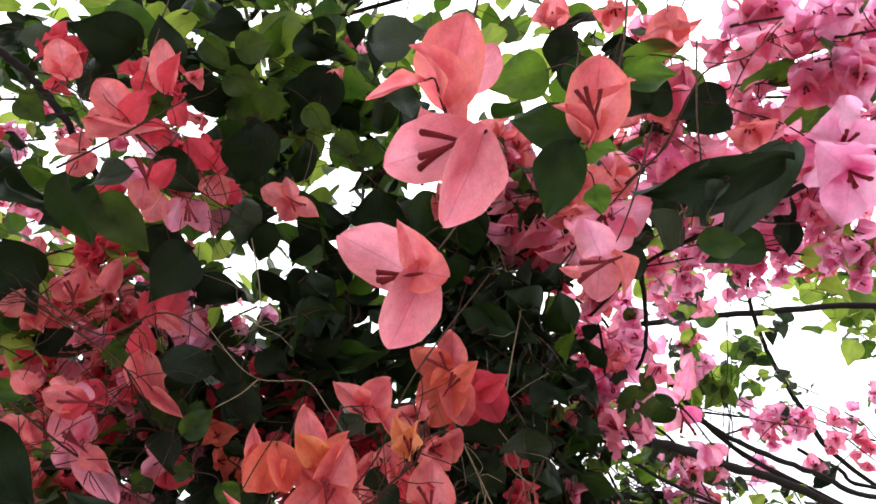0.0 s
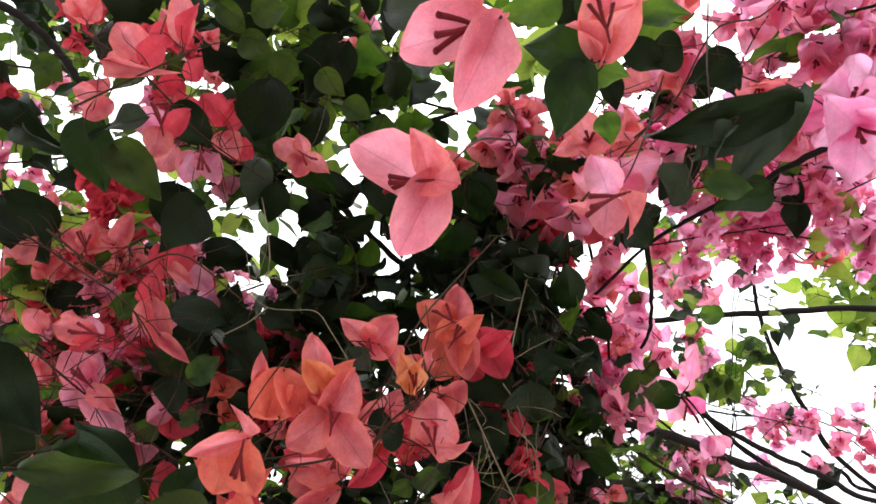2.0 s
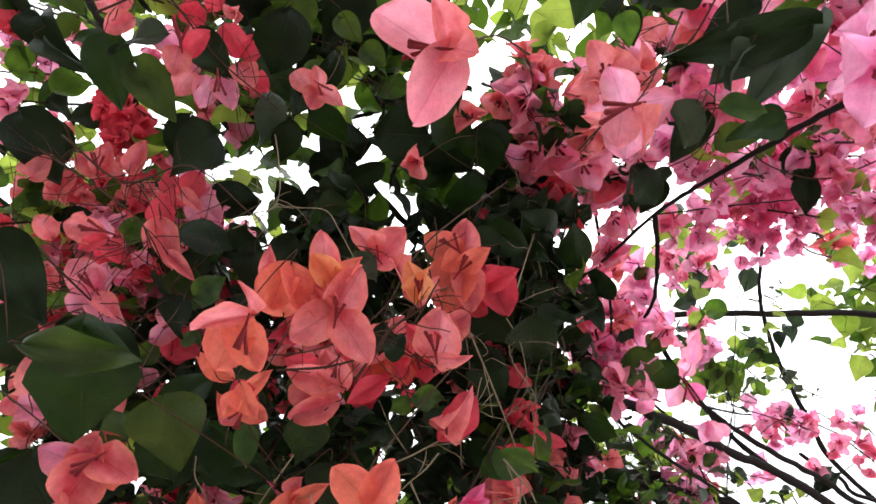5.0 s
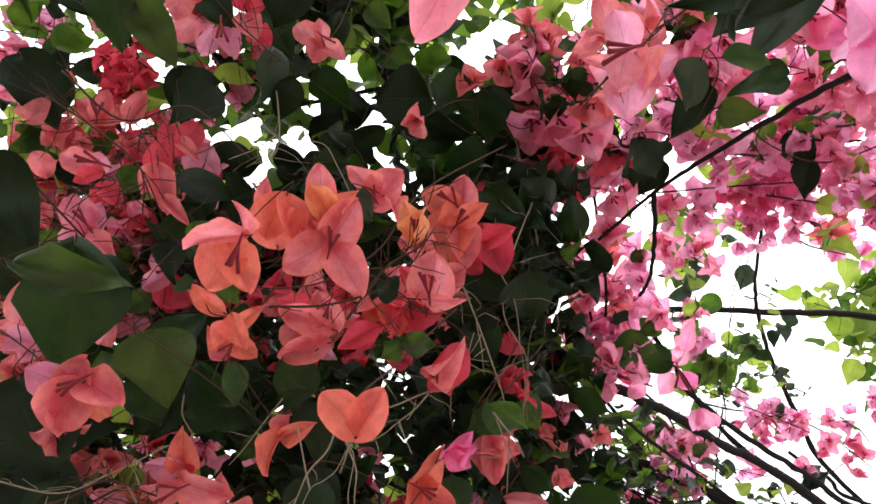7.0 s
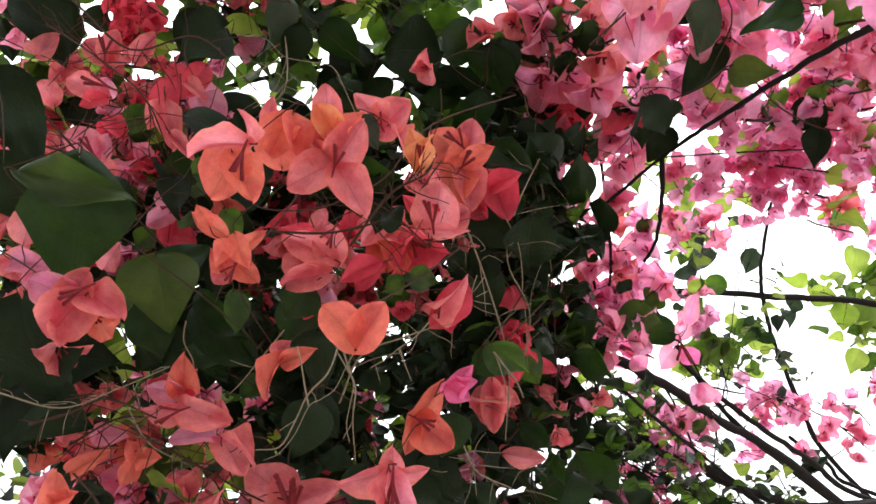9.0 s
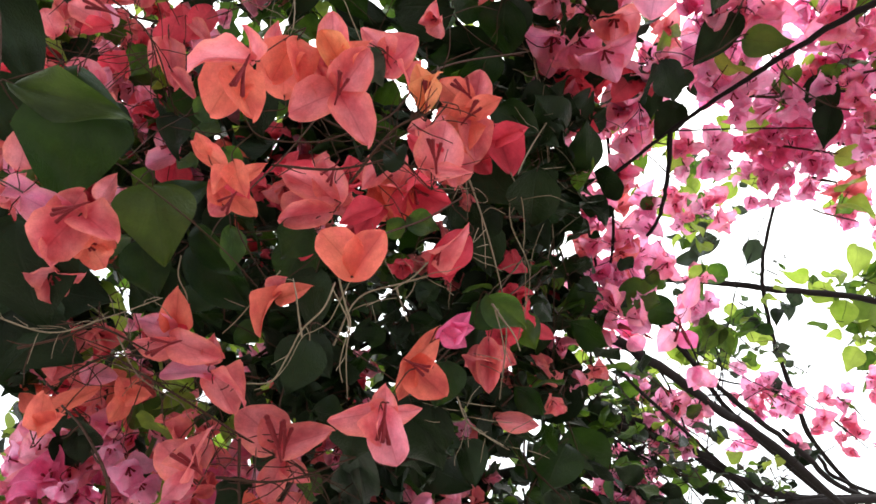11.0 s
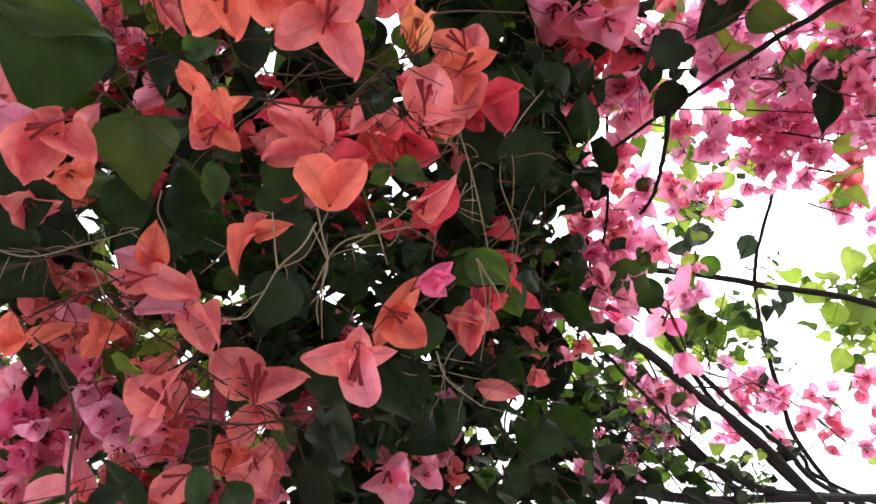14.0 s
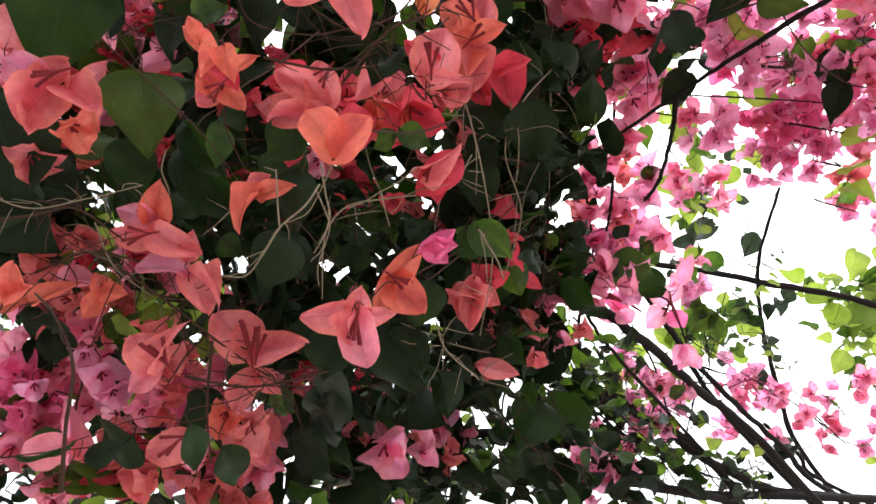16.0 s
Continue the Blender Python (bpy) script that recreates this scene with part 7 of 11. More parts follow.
# ---- pink flowers by the bare branches ----
sp = Spray("flower_spray", "large pale pink bougainvillea flowers hanging above a bare branch", "flower spray", "pink flower sprays",
           [(0.304, 0.946, 2.383), (0.354, 0.974, 2.302), (0.401, 1.022, 2.243), (0.442, 1.019, 2.219), (0.506, 1.087, 2.183)], 0.003, 0.0016, DARK, 382)
sp.bract(0.455, 1.065, 2.260, 168, -23, -44, 0.0617, "pink", 9, wide=0.64)
sp.bract(0.452, 1.073, 2.249, -112, -37, -172, 0.0462, "pink", 9, wide=0.98)
sp.bract(0.468, 1.071, 2.251, -128, 24, 136, 0.0371, "magenta", 9, wide=1.14)
sp.bract(0.460, 1.058, 2.264, 153, 26, -5, 0.0453, "pink", 9, wide=0.81)
sp.bract(0.387, 1.088, 2.238, 177, -40, -58, 0.0661, "magenta", 9, wide=0.51)
sp.bract(0.389, 1.093, 2.230, -139, -55, -122, 0.0532, "pink", 9, wide=0.61)
sp.bract(0.382, 1.090, 2.232, 160, -10, -28, 0.0506, "pink", 9, wide=0.61)
sp.bract(0.466, 1.016, 2.302, 154, 35, 6, 0.0357, "pink", 9, wide=0.78)
sp.bract(0.463, 1.018, 2.297, -112, -32, -178, 0.0300, "pink", 9, wide=0.83)
sp.bract(0.418, 0.986, 2.327, 154, 29, 3, 0.0298, "rose", 9, wide=0.74)
sp.bract(0.528, 1.120, 2.203, -124, 18, 141, 0.0278, "pink", 9, wide=1.10)
sp.bract(0.518, 1.121, 2.202, -109, -29, 174, 0.0324, "pink", 9, wide=0.90)
sp.bract(0.290, 1.037, 2.282, -116, -3, 166, 0.0492, "rose", 9, wide=0.75)
sp.bract(0.302, 1.065, 2.254, -114, -21, -180, 0.0438, "magenta", 9, wide=0.74)
sp.bract(0.441, 0.978, 2.232, 153, 23, -8, 0.0550, "pink", 9, wide=0.55)
sp.bract(0.396, 0.926, 2.272, 162, -9, -33, 0.0268, "rose", 8, wide=0.71)
sp.bract(0.295, 1.013, 2.206, 168, -29, -42, 0.0984, "pink", 8, wide=0.53)
sp.bract(0.353, 1.027, 2.178, -129, 30, 136, 0.0285, "pink", 9, wide=1.41)
sp.bract(0.476, 1.051, 2.159, -124, 17, 142, 0.0355, "pink", 8, wide=0.97)
sp.bract(0.478, 1.051, 2.158, -109, -31, 176, 0.0369, "rose", 9, wide=0.82)
sp.leaf(0.604, 1.163, 2.361, -143, -43, -167, 0.0643, "olive", shape=8, wide=0.66)
sp.leaf(0.612, 1.165, 2.359, -150, -3, 152, 0.0584, "olive", shape=8, wide=0.56)
sp.leaf(0.569, 1.148, 2.374, -172, -53, -127, 0.0348, "olive", shape=8, wide=0.81)
sp.leaf(0.582, 1.154, 2.369, -147, -33, 179, 0.0391, "olive", shape=8, wide=0.90)
sp.leaf(0.797, 1.325, 2.556, -171, -54, -127, 0.0350, "deep", shape=8, wide=0.88)
sp.leaf(0.832, 1.333, 2.548, 172, -51, -95, 0.0465, "deep", shape=8, wide=0.66)
sp.leaf(0.765, 1.314, 2.565, 113, 38, 4, 0.0356, "deep", shape=8, wide=0.71)
sp.leaf(0.874, 1.440, 2.447, 117, 18, -22, 0.0389, "deep", shape=8, wide=0.64)
sp.tubes(0.353, 0.975, 2.149, 79, -41, -66, 0.0932, 0)
sp.tubes(0.412, 0.957, 2.167, 138, 16, 163, 0.0687, 0)
sp.leaf(0.383, 0.938, 2.171, 169, -49, -84, 0.0785, "deep", shape=8, wide=0.66)
sp.leaf(0.362, 0.934, 2.230, 129, 47, 38, 0.0363, "leaf", shape=8, wide=1.06)
sp.done()

sp = Spray("flower_spray", "tall bougainvillea shoot crowded with pink flowers", "flower spray", "pink flower sprays",
           [(0.239, 0.761, 2.392), (0.252, 0.796, 2.289), (0.268, 0.848, 2.227), (0.274, 0.908, 2.184), (0.267, 0.970, 2.138)], 0.003, 0.0016, DARK, 383)
sp.flower(0.231, 0.784, 2.246, -161, -53, -73, 0.0331, 50, "pink")
sp.flower(0.272, 0.788, 2.284, 127, -77, -56, 0.0341, 50, "coral")
sp.flower(0.319, 0.815, 2.301, 139, -34, -101, 0.0351, 50, "rose")
sp.flower(0.275, 0.871, 2.289, 176, -8, -12, 0.0361, 50, "pink")
sp.flower(0.323, 0.883, 2.320, -144, -66, -106, 0.0371, 50, "pink")
sp.flower(0.316, 0.813, 2.220, 120, -69, -65, 0.0331, 50, "rose")
sp.flower(0.245, 0.856, 2.219, 147, 16, -49, 0.0341, 50, "pink")
sp.flower(0.288, 0.882, 2.237, -176, -29, -46, 0.0351, 50, "coral")
sp.flower(0.331, 0.903, 2.260, -119, -75, -147, 0.0361, 50, "rose")
sp.flower(0.376, 0.927, 2.280, 111, -28, -60, 0.0371, 50, "pink")
sp.flower(0.351, 0.845, 2.189, 160, -13, -111, 0.0331, 50, "pink")
sp.flower(0.249, 0.896, 2.181, -171, -51, -59, 0.0341, 50, "rose")
sp.flower(0.291, 0.922, 2.199, 94, -56, -15, 0.0351, 50, "pink")
sp.flower(0.315, 0.924, 2.239, 127, -33, -82, 0.0361, 50, "coral")
sp.flower(0.290, 0.999, 2.209, 180, -8, -99, 0.0371, 50, "rose")
sp.flower(0.242, 0.762, 2.266, 123, -31, 15, 0.0331, 50, "pink")
sp.flower(0.223, 0.825, 2.248, 109, -63, -44, 0.0341, 50, "pink")
sp.flower(0.306, 0.867, 2.251, 138, -17, -89, 0.0351, 50, "rose")
sp.flower(0.250, 0.918, 2.244, 170, -20, -11, 0.0361, 50, "pink")
sp.flower(0.285, 0.870, 2.332, 106, -34, 6, 0.0371, 50, "coral")
sp.flower(0.312, 0.790, 2.241, 108, 27, -37, 0.0331, 50, "rose")
sp.flower(0.208, 0.786, 2.285, 156, -6, -95, 0.0341, 50, "pink")
sp.flower(0.288, 0.855, 2.263, 172, -38, -29, 0.0351, 50, "pink")
sp.leaf(0.321, 0.859, 2.162, 123, 46, 34, 0.0304, "leaf", shape=8, wide=1.15)
sp.leaf(0.299, 0.772, 2.245, -166, 10, 146, 0.0278, "leaf", shape=8, wide=1.13)
sp.leaf(0.249, 0.949, 2.213, -159, -42, -148, 0.0353, "dark", shape=8, wide=1.63)
sp.leaf(0.259, 0.914, 2.315, -162, -42, -137, 0.0445, "dark", shape=8, wide=1.58)
sp.leaf(0.220, 0.938, 2.250, -158, 24, 142, 0.0522, "dark", shape=8, wide=1.31)
sp.leaf(0.219, 0.995, 2.196, -160, 32, 137, 0.0591, "dark", shape=10, wide=1.45)
sp.done()

sp = Spray("flower_spray", "small pink bougainvillea flowers hanging below a bare branch", "flower spray", "pink flower sprays",
           [(0.441, 1.199, 2.296), (0.492, 1.229, 2.269), (0.533, 1.269, 2.232), (0.577, 1.325, 2.180)], 0.003, 0.0016, DARK, 384)
sp.flower(0.512, 1.233, 2.211, 129, -50, -2, 0.0368, 55, "pink")
sp.flower(0.561, 1.278, 2.225, 86, -33, -13, 0.0380, 55, "rose")
sp.flower(0.563, 1.344, 2.218, 106, 22, -47, 0.0391, 55, "rose")
sp.flower(0.611, 1.393, 2.229, 150, 9, -54, 0.0403, 55, "coral")
sp.flower(0.500, 1.249, 2.196, 174, -45, -44, 0.0368, 55, "pink")
sp.flower(0.550, 1.255, 2.247, -90, -55, -179, 0.0380, 55, "rose")
sp.flower(0.604, 1.329, 2.234, 99, -51, -50, 0.0391, 55, "rose")
sp.flower(0.551, 1.324, 2.293, 142, 28, -39, 0.0403, 55, "coral")
sp.flower(0.558, 1.232, 2.214, -166, -15, -105, 0.0368, 55, "pink")
sp.flower(0.558, 1.334, 2.172, -99, -49, -157, 0.0380, 55, "rose")
sp.flower(0.460, 1.273, 2.285, 94, -77, -31, 0.0391, 55, "rose")
sp.flower(0.508, 1.327, 2.290, 162, -59, -131, 0.0403, 55, "coral")
sp.done()

sp = Spray("flower_spray", "sparse small pink bougainvillea flowers against the sky", "flower spray", "pink flower sprays",
           [(0.692, 1.472, 2.483), (0.785, 1.464, 2.465), (0.870, 1.458, 2.472), (0.929, 1.474, 2.458)], 0.003, 0.0014, DARK, 385)
sp.flower(0.811, 1.473, 2.430, -130, -47, -122, 0.0363, 50, "rose")
sp.flower(0.841, 1.487, 2.417, 75, -77, -4, 0.0363, 50, "pink")
sp.flower(0.819, 1.452, 2.450, 108, 18, -52, 0.0363, 50, "rose")
sp.flower(0.912, 1.468, 2.437, 148, 11, -63, 0.0363, 50, "rose")
sp.flower(0.929, 1.452, 2.452, -176, -38, -65, 0.0363, 50, "pink")
sp.flower(0.892, 1.451, 2.453, 90, -78, -4, 0.0363, 50, "rose")
sp.flower(0.826, 1.533, 2.373, 96, -37, -49, 0.0363, 50, "rose")
sp.flower(0.856, 1.543, 2.364, 137, 28, -46, 0.0363, 50, "pink")
sp.flower(0.804, 1.555, 2.352, -174, -20, -86, 0.0363, 50, "rose")
sp.flower(0.770, 1.428, 2.472, 112, -59, -5, 0.0363, 50, "rose")
sp.flower(0.960, 1.540, 2.369, 84, -69, -28, 0.0363, 50, "pink")
sp.leaf(0.868, 1.432, 2.456, 112, 22, -19, 0.0333, "grey", shape=8, wide=1.09)
sp.leaf(0.955, 1.542, 2.352, 124, 60, 27, 0.0584, "grey", shape=8, wide=0.62)
sp.leaf(0.958, 1.562, 2.333, 123, 59, 21, 0.0828, "dark", shape=8, wide=0.44)
sp.leaf(0.816, 1.432, 2.524, 133, 56, 48, 0.0358, "leaf", shape=8, wide=1.28)
sp.leaf(0.746, 1.447, 2.507, 127, 54, 35, 0.0396, "lime", shape=8, wide=1.16)
sp.leaf(0.711, 1.408, 2.544, 126, 48, 24, 0.0557, "lime", shape=8, wide=0.83)
sp.leaf(0.750, 1.384, 2.568, -148, -2, 151, 0.0778, "leaf", shape=8, wide=0.59)
sp.leaf(0.686, 1.389, 2.562, 139, -20, -44, 0.0536, "lime", shape=8, wide=0.86)
sp.leaf(0.788, 1.350, 2.601, -172, 30, 122, 0.0444, "leaf", shape=8, wide=1.04)
sp.leaf(0.762, 1.367, 2.584, 118, 39, 5, 0.0492, "leaf", shape=8, wide=0.93)
sp.leaf(0.671, 1.337, 2.610, -164, -45, -155, 0.0247, "lime", shape=8, wide=1.87)
sp.done()

sp = Spray("flower_spray", "shaded bougainvillea shoot with deep pink flowers beside dark leaves", "flower spray", "pink flower sprays",
           [(0.177, 0.799, 2.389), (0.210, 0.831, 2.285), (0.247, 0.883, 2.216), (0.279, 0.950, 2.162)], 0.003, 0.0016, DARK, 387)
sp.flower(0.211, 0.817, 2.240, 145, -49, -6, 0.0288, 50, "magenta")
sp.flower(0.245, 0.851, 2.248, 99, -12, -25, 0.0296, 50, "pink")
sp.flower(0.244, 0.897, 2.244, 136, 6, -61, 0.0305, 50, "coral")
sp.flower(0.285, 0.925, 2.259, -178, -14, -43, 0.0314, 50, "magenta")
sp.flower(0.248, 0.883, 2.171, -163, -74, -86, 0.0288, 50, "magenta")
sp.flower(0.278, 0.864, 2.235, -169, -75, -142, 0.0296, 50, "pink")
sp.flower(0.226, 0.880, 2.261, 152, 6, -66, 0.0305, 50, "coral")
sp.flower(0.291, 0.958, 2.224, -174, -33, -49, 0.0314, 50, "magenta")
sp.flower(0.253, 0.910, 2.143, 97, -35, -0, 0.0288, 50, "magenta")
sp.flower(0.295, 0.900, 2.197, 131, -53, -88, 0.0296, 50, "pink")
sp.leaf(0.197, 0.812, 2.203, -174, 28, 126, 0.0319, "dark", shape=8, wide=0.97)
sp.leaf(0.245, 0.799, 2.218, 133, -27, -58, 0.0242, "dark", shape=8, wide=1.27)
sp.leaf(0.211, 0.853, 2.161, 176, 37, 113, 0.0298, "dark", shape=8, wide=1.03)
sp.leaf(0.278, 0.842, 2.173, -175, 24, 131, 0.0258, "dark", shape=8, wide=1.19)
sp.leaf(0.231, 0.874, 2.139, -153, -16, 180, 0.0296, "dark", shape=8, wide=1.04)
sp.leaf(0.275, 0.885, 2.128, -176, 32, 124, 0.0296, "dark", shape=8, wide=1.04)
sp.done()


# ---- leaf and flower masses ----
thicket("leafy_shoot", "leafy bougainvillea shoot, green leaves lit from behind", "leafy shoot", "leafy shoots", (-0.286, 0.453, 2.420), 0.102, 11, 0, ["leaf", "dark", "dark", "lime"], ["coral"], 66, leaf_size=0.06)
thicket("leafy_shoot", "leafy bougainvillea shoot, green leaves lit from behind", "leafy shoot", "leafy shoots", (-0.176, 0.475, 2.398), 0.102, 11, 0, ["leaf", "dark", "dark", "lime"], ["coral"], 67, leaf_size=0.06)
thicket("leafy_shoot", "leafy bougainvillea shoot, green leaves lit from behind", "leafy shoot", "leafy shoots", (-0.119, 0.583, 2.360), 0.099, 11, 0, ["leaf", "dark", "dark", "lime"], ["coral"], 68, leaf_size=0.06)
thicket("leafy_shoot", "leafy bougainvillea shoot, green leaves lit from behind", "leafy shoot", "leafy shoots", (-0.239, 0.553, 2.320), 0.094, 11, 0, ["leaf", "dark", "dark", "lime"], ["coral"], 69, leaf_size=0.06)
thicket("leafy_shoot", "leafy bougainvillea shoot, green leaves lit from behind", "leafy shoot", "leafy shoots", (-0.378, 0.448, 2.567), 0.105, 11, 0, ["leaf", "dark", "dark", "lime"], ["coral"], 70, leaf_size=0.06)
thicket("leafy_shoot", "leafy bougainvillea shoot, green leaves lit from behind", "leafy shoot", "leafy shoots", (-0.168, 0.489, 2.596), 0.101, 11, 0, ["leaf", "dark", "dark", "lime"], ["coral"], 71, leaf_size=0.06)
thicket("leafy_shoot", "leafy bougainvillea shoot, green leaves lit from behind", "leafy shoot", "leafy shoots", (-0.466, 0.466, 2.548), 0.105, 11, 0, ["leaf", "dark", "dark", "lime"], ["coral"], 72, leaf_size=0.06)
thicket("leafy_shoot", "leafy bougainvillea shoot, green leaves lit from behind", "leafy shoot", "leafy shoots", (-0.614, 0.466, 2.548), 0.096, 11, 0, ["leaf", "dark", "dark", "lime"], ["coral"], 73, leaf_size=0.06)
thicket("leafy_shoot", "leafy bougainvillea shoot, green leaves lit from behind", "leafy shoot", "leafy shoots", (-0.247, 0.333, 2.469), 0.089, 11, 0, ["leaf", "dark", "dark", "lime"], ["coral"], 74, leaf_size=0.06)
thicket("leafy_shoot", "leafy bougainvillea shoot, green leaves lit from behind", "leafy shoot", "leafy shoots", (-0.490, 0.364, 2.509), 0.094, 11, 0, ["leaf", "dark", "dark", "lime"], ["coral"], 75, leaf_size=0.06)
thicket("leafy_shoot", "leafy bougainvillea shoot, green leaves lit from behind", "leafy shoot", "leafy shoots", (-0.757, 0.604, 2.693), 0.126, 10, 0, ["deep", "dark", "leaf"], ["coral"], 76, leaf_size=0.06)
thicket("leafy_shoot", "leafy bougainvillea shoot, green leaves lit from behind", "leafy shoot", "leafy shoots", (-0.402, 0.559, 2.738), 0.136, 10, 0, ["lime", "lime", "leaf"], ["coral"], 77, leaf_size=0.06)
thicket("leafy_shoot", "leafy bougainvillea shoot, green leaves lit from behind", "leafy shoot", "leafy shoots", (-0.084, 0.635, 2.591), 0.110, 10, 0, ["lime", "lime", "leaf"], ["coral"], 78, leaf_size=0.06)
thicket("leafy_shoot", "leafy bougainvillea shoot, green leaves lit from behind", "leafy shoot", "leafy shoots", (0.111, 0.513, 2.643), 0.077, 6, 0, ["lime", "lime", "leaf"], ["coral"], 79, leaf_size=0.06)
thicket("leafy_shoot", "leafy bougainvillea shoot, green leaves lit from behind", "leafy shoot", "leafy shoots", (0.153, 0.522, 2.493), 0.052, 5, 0, ["lime", "lime", "leaf"], ["coral"], 80, leaf_size=0.06)
thicket("leafy_shoot", "leafy bougainvillea shoot, green leaves lit from behind", "leafy shoot", "leafy shoots", (-0.156, 0.580, 2.151), 0.070, 9, 0, ["leaf", "dark", "dark"], ["coral"], 81, leaf_size=0.06)
thicket("leafy_shoot", "leafy bougainvillea shoot, green leaves lit from behind", "leafy shoot", "leafy shoots", (-0.100, 0.619, 2.112), 0.063, 9, 0, ["leaf", "dark", "dark"], ["coral"], 82, leaf_size=0.06)
thicket("leafy_shoot", "leafy bougainvillea shoot, green leaves lit from behind", "leafy shoot", "leafy shoots", (-0.277, 0.602, 1.988), 0.055, 9, 0, ["leaf", "dark", "dark"], ["coral"], 83, leaf_size=0.06)
thicket("leafy_shoot", "leafy bougainvillea shoot, green leaves lit from behind", "leafy shoot", "leafy shoots", (0.025, 0.550, 2.181), 0.063, 9, 0, ["leaf", "dark", "dark"], ["coral"], 84, leaf_size=0.06)
thicket("leafy_shoot", "leafy bougainvillea shoot, green leaves lit from behind", "leafy shoot", "leafy shoots", (-0.137, 0.559, 2.031), 0.049, 9, 0, ["leaf", "dark", "dark"], ["coral"], 85, leaf_size=0.06)
# inner shoots: the blackish leaf colour stands in for shade in the gaps
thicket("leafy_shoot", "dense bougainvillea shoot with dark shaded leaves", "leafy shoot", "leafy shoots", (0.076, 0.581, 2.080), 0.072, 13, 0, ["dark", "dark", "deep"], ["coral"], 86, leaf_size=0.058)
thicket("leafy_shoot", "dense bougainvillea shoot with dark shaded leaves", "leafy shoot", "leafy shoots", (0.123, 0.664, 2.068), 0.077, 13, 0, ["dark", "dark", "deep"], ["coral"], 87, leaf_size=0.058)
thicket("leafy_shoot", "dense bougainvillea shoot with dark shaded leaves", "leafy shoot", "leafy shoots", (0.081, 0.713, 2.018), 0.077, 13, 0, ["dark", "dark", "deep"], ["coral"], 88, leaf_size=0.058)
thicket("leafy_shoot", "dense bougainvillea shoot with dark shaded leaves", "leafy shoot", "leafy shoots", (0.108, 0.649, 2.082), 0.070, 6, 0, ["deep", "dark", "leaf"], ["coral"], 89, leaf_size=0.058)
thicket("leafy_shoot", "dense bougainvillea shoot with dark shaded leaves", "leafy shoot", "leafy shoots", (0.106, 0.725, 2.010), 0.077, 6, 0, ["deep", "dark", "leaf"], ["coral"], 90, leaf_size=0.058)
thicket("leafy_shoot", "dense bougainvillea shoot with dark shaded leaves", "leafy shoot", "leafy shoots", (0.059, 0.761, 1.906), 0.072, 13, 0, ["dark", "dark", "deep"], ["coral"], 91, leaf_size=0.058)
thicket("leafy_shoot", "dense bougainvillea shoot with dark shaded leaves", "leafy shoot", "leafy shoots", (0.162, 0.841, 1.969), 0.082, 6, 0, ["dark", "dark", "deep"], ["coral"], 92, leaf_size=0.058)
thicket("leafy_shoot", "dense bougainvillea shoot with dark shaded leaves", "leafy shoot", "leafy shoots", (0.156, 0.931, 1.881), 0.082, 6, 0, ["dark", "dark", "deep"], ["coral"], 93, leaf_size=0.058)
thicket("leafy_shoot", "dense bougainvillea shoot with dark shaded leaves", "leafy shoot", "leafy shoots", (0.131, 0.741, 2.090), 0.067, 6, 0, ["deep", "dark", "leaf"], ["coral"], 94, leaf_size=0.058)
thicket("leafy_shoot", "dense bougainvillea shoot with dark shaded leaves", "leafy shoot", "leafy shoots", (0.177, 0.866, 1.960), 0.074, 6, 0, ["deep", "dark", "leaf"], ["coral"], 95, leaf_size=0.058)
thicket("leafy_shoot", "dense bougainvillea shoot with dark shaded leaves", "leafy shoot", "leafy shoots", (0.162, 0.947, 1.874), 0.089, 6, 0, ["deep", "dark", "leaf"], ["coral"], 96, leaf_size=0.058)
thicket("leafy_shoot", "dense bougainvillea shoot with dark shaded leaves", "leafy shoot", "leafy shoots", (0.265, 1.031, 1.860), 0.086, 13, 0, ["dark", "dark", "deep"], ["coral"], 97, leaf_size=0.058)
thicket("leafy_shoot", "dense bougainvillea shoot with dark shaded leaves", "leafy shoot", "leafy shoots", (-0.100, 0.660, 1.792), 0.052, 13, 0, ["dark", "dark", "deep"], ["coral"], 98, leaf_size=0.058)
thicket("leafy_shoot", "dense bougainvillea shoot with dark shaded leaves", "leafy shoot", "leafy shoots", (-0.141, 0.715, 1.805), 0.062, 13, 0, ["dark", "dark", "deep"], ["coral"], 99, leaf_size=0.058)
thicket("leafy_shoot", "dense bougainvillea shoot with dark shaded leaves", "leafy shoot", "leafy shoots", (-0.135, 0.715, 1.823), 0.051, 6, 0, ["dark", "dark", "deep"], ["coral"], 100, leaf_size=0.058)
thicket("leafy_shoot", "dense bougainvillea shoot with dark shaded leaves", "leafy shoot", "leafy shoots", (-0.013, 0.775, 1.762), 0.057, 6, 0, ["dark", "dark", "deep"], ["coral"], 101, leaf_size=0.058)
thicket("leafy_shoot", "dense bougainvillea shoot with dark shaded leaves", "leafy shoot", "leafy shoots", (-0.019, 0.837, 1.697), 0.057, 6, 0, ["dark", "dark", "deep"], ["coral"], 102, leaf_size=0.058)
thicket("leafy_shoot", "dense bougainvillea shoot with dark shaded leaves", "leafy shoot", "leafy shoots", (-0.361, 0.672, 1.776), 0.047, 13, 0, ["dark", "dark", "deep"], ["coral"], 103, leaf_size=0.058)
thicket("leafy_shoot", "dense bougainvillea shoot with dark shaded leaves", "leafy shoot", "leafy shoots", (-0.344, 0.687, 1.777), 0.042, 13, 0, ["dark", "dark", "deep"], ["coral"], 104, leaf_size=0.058)
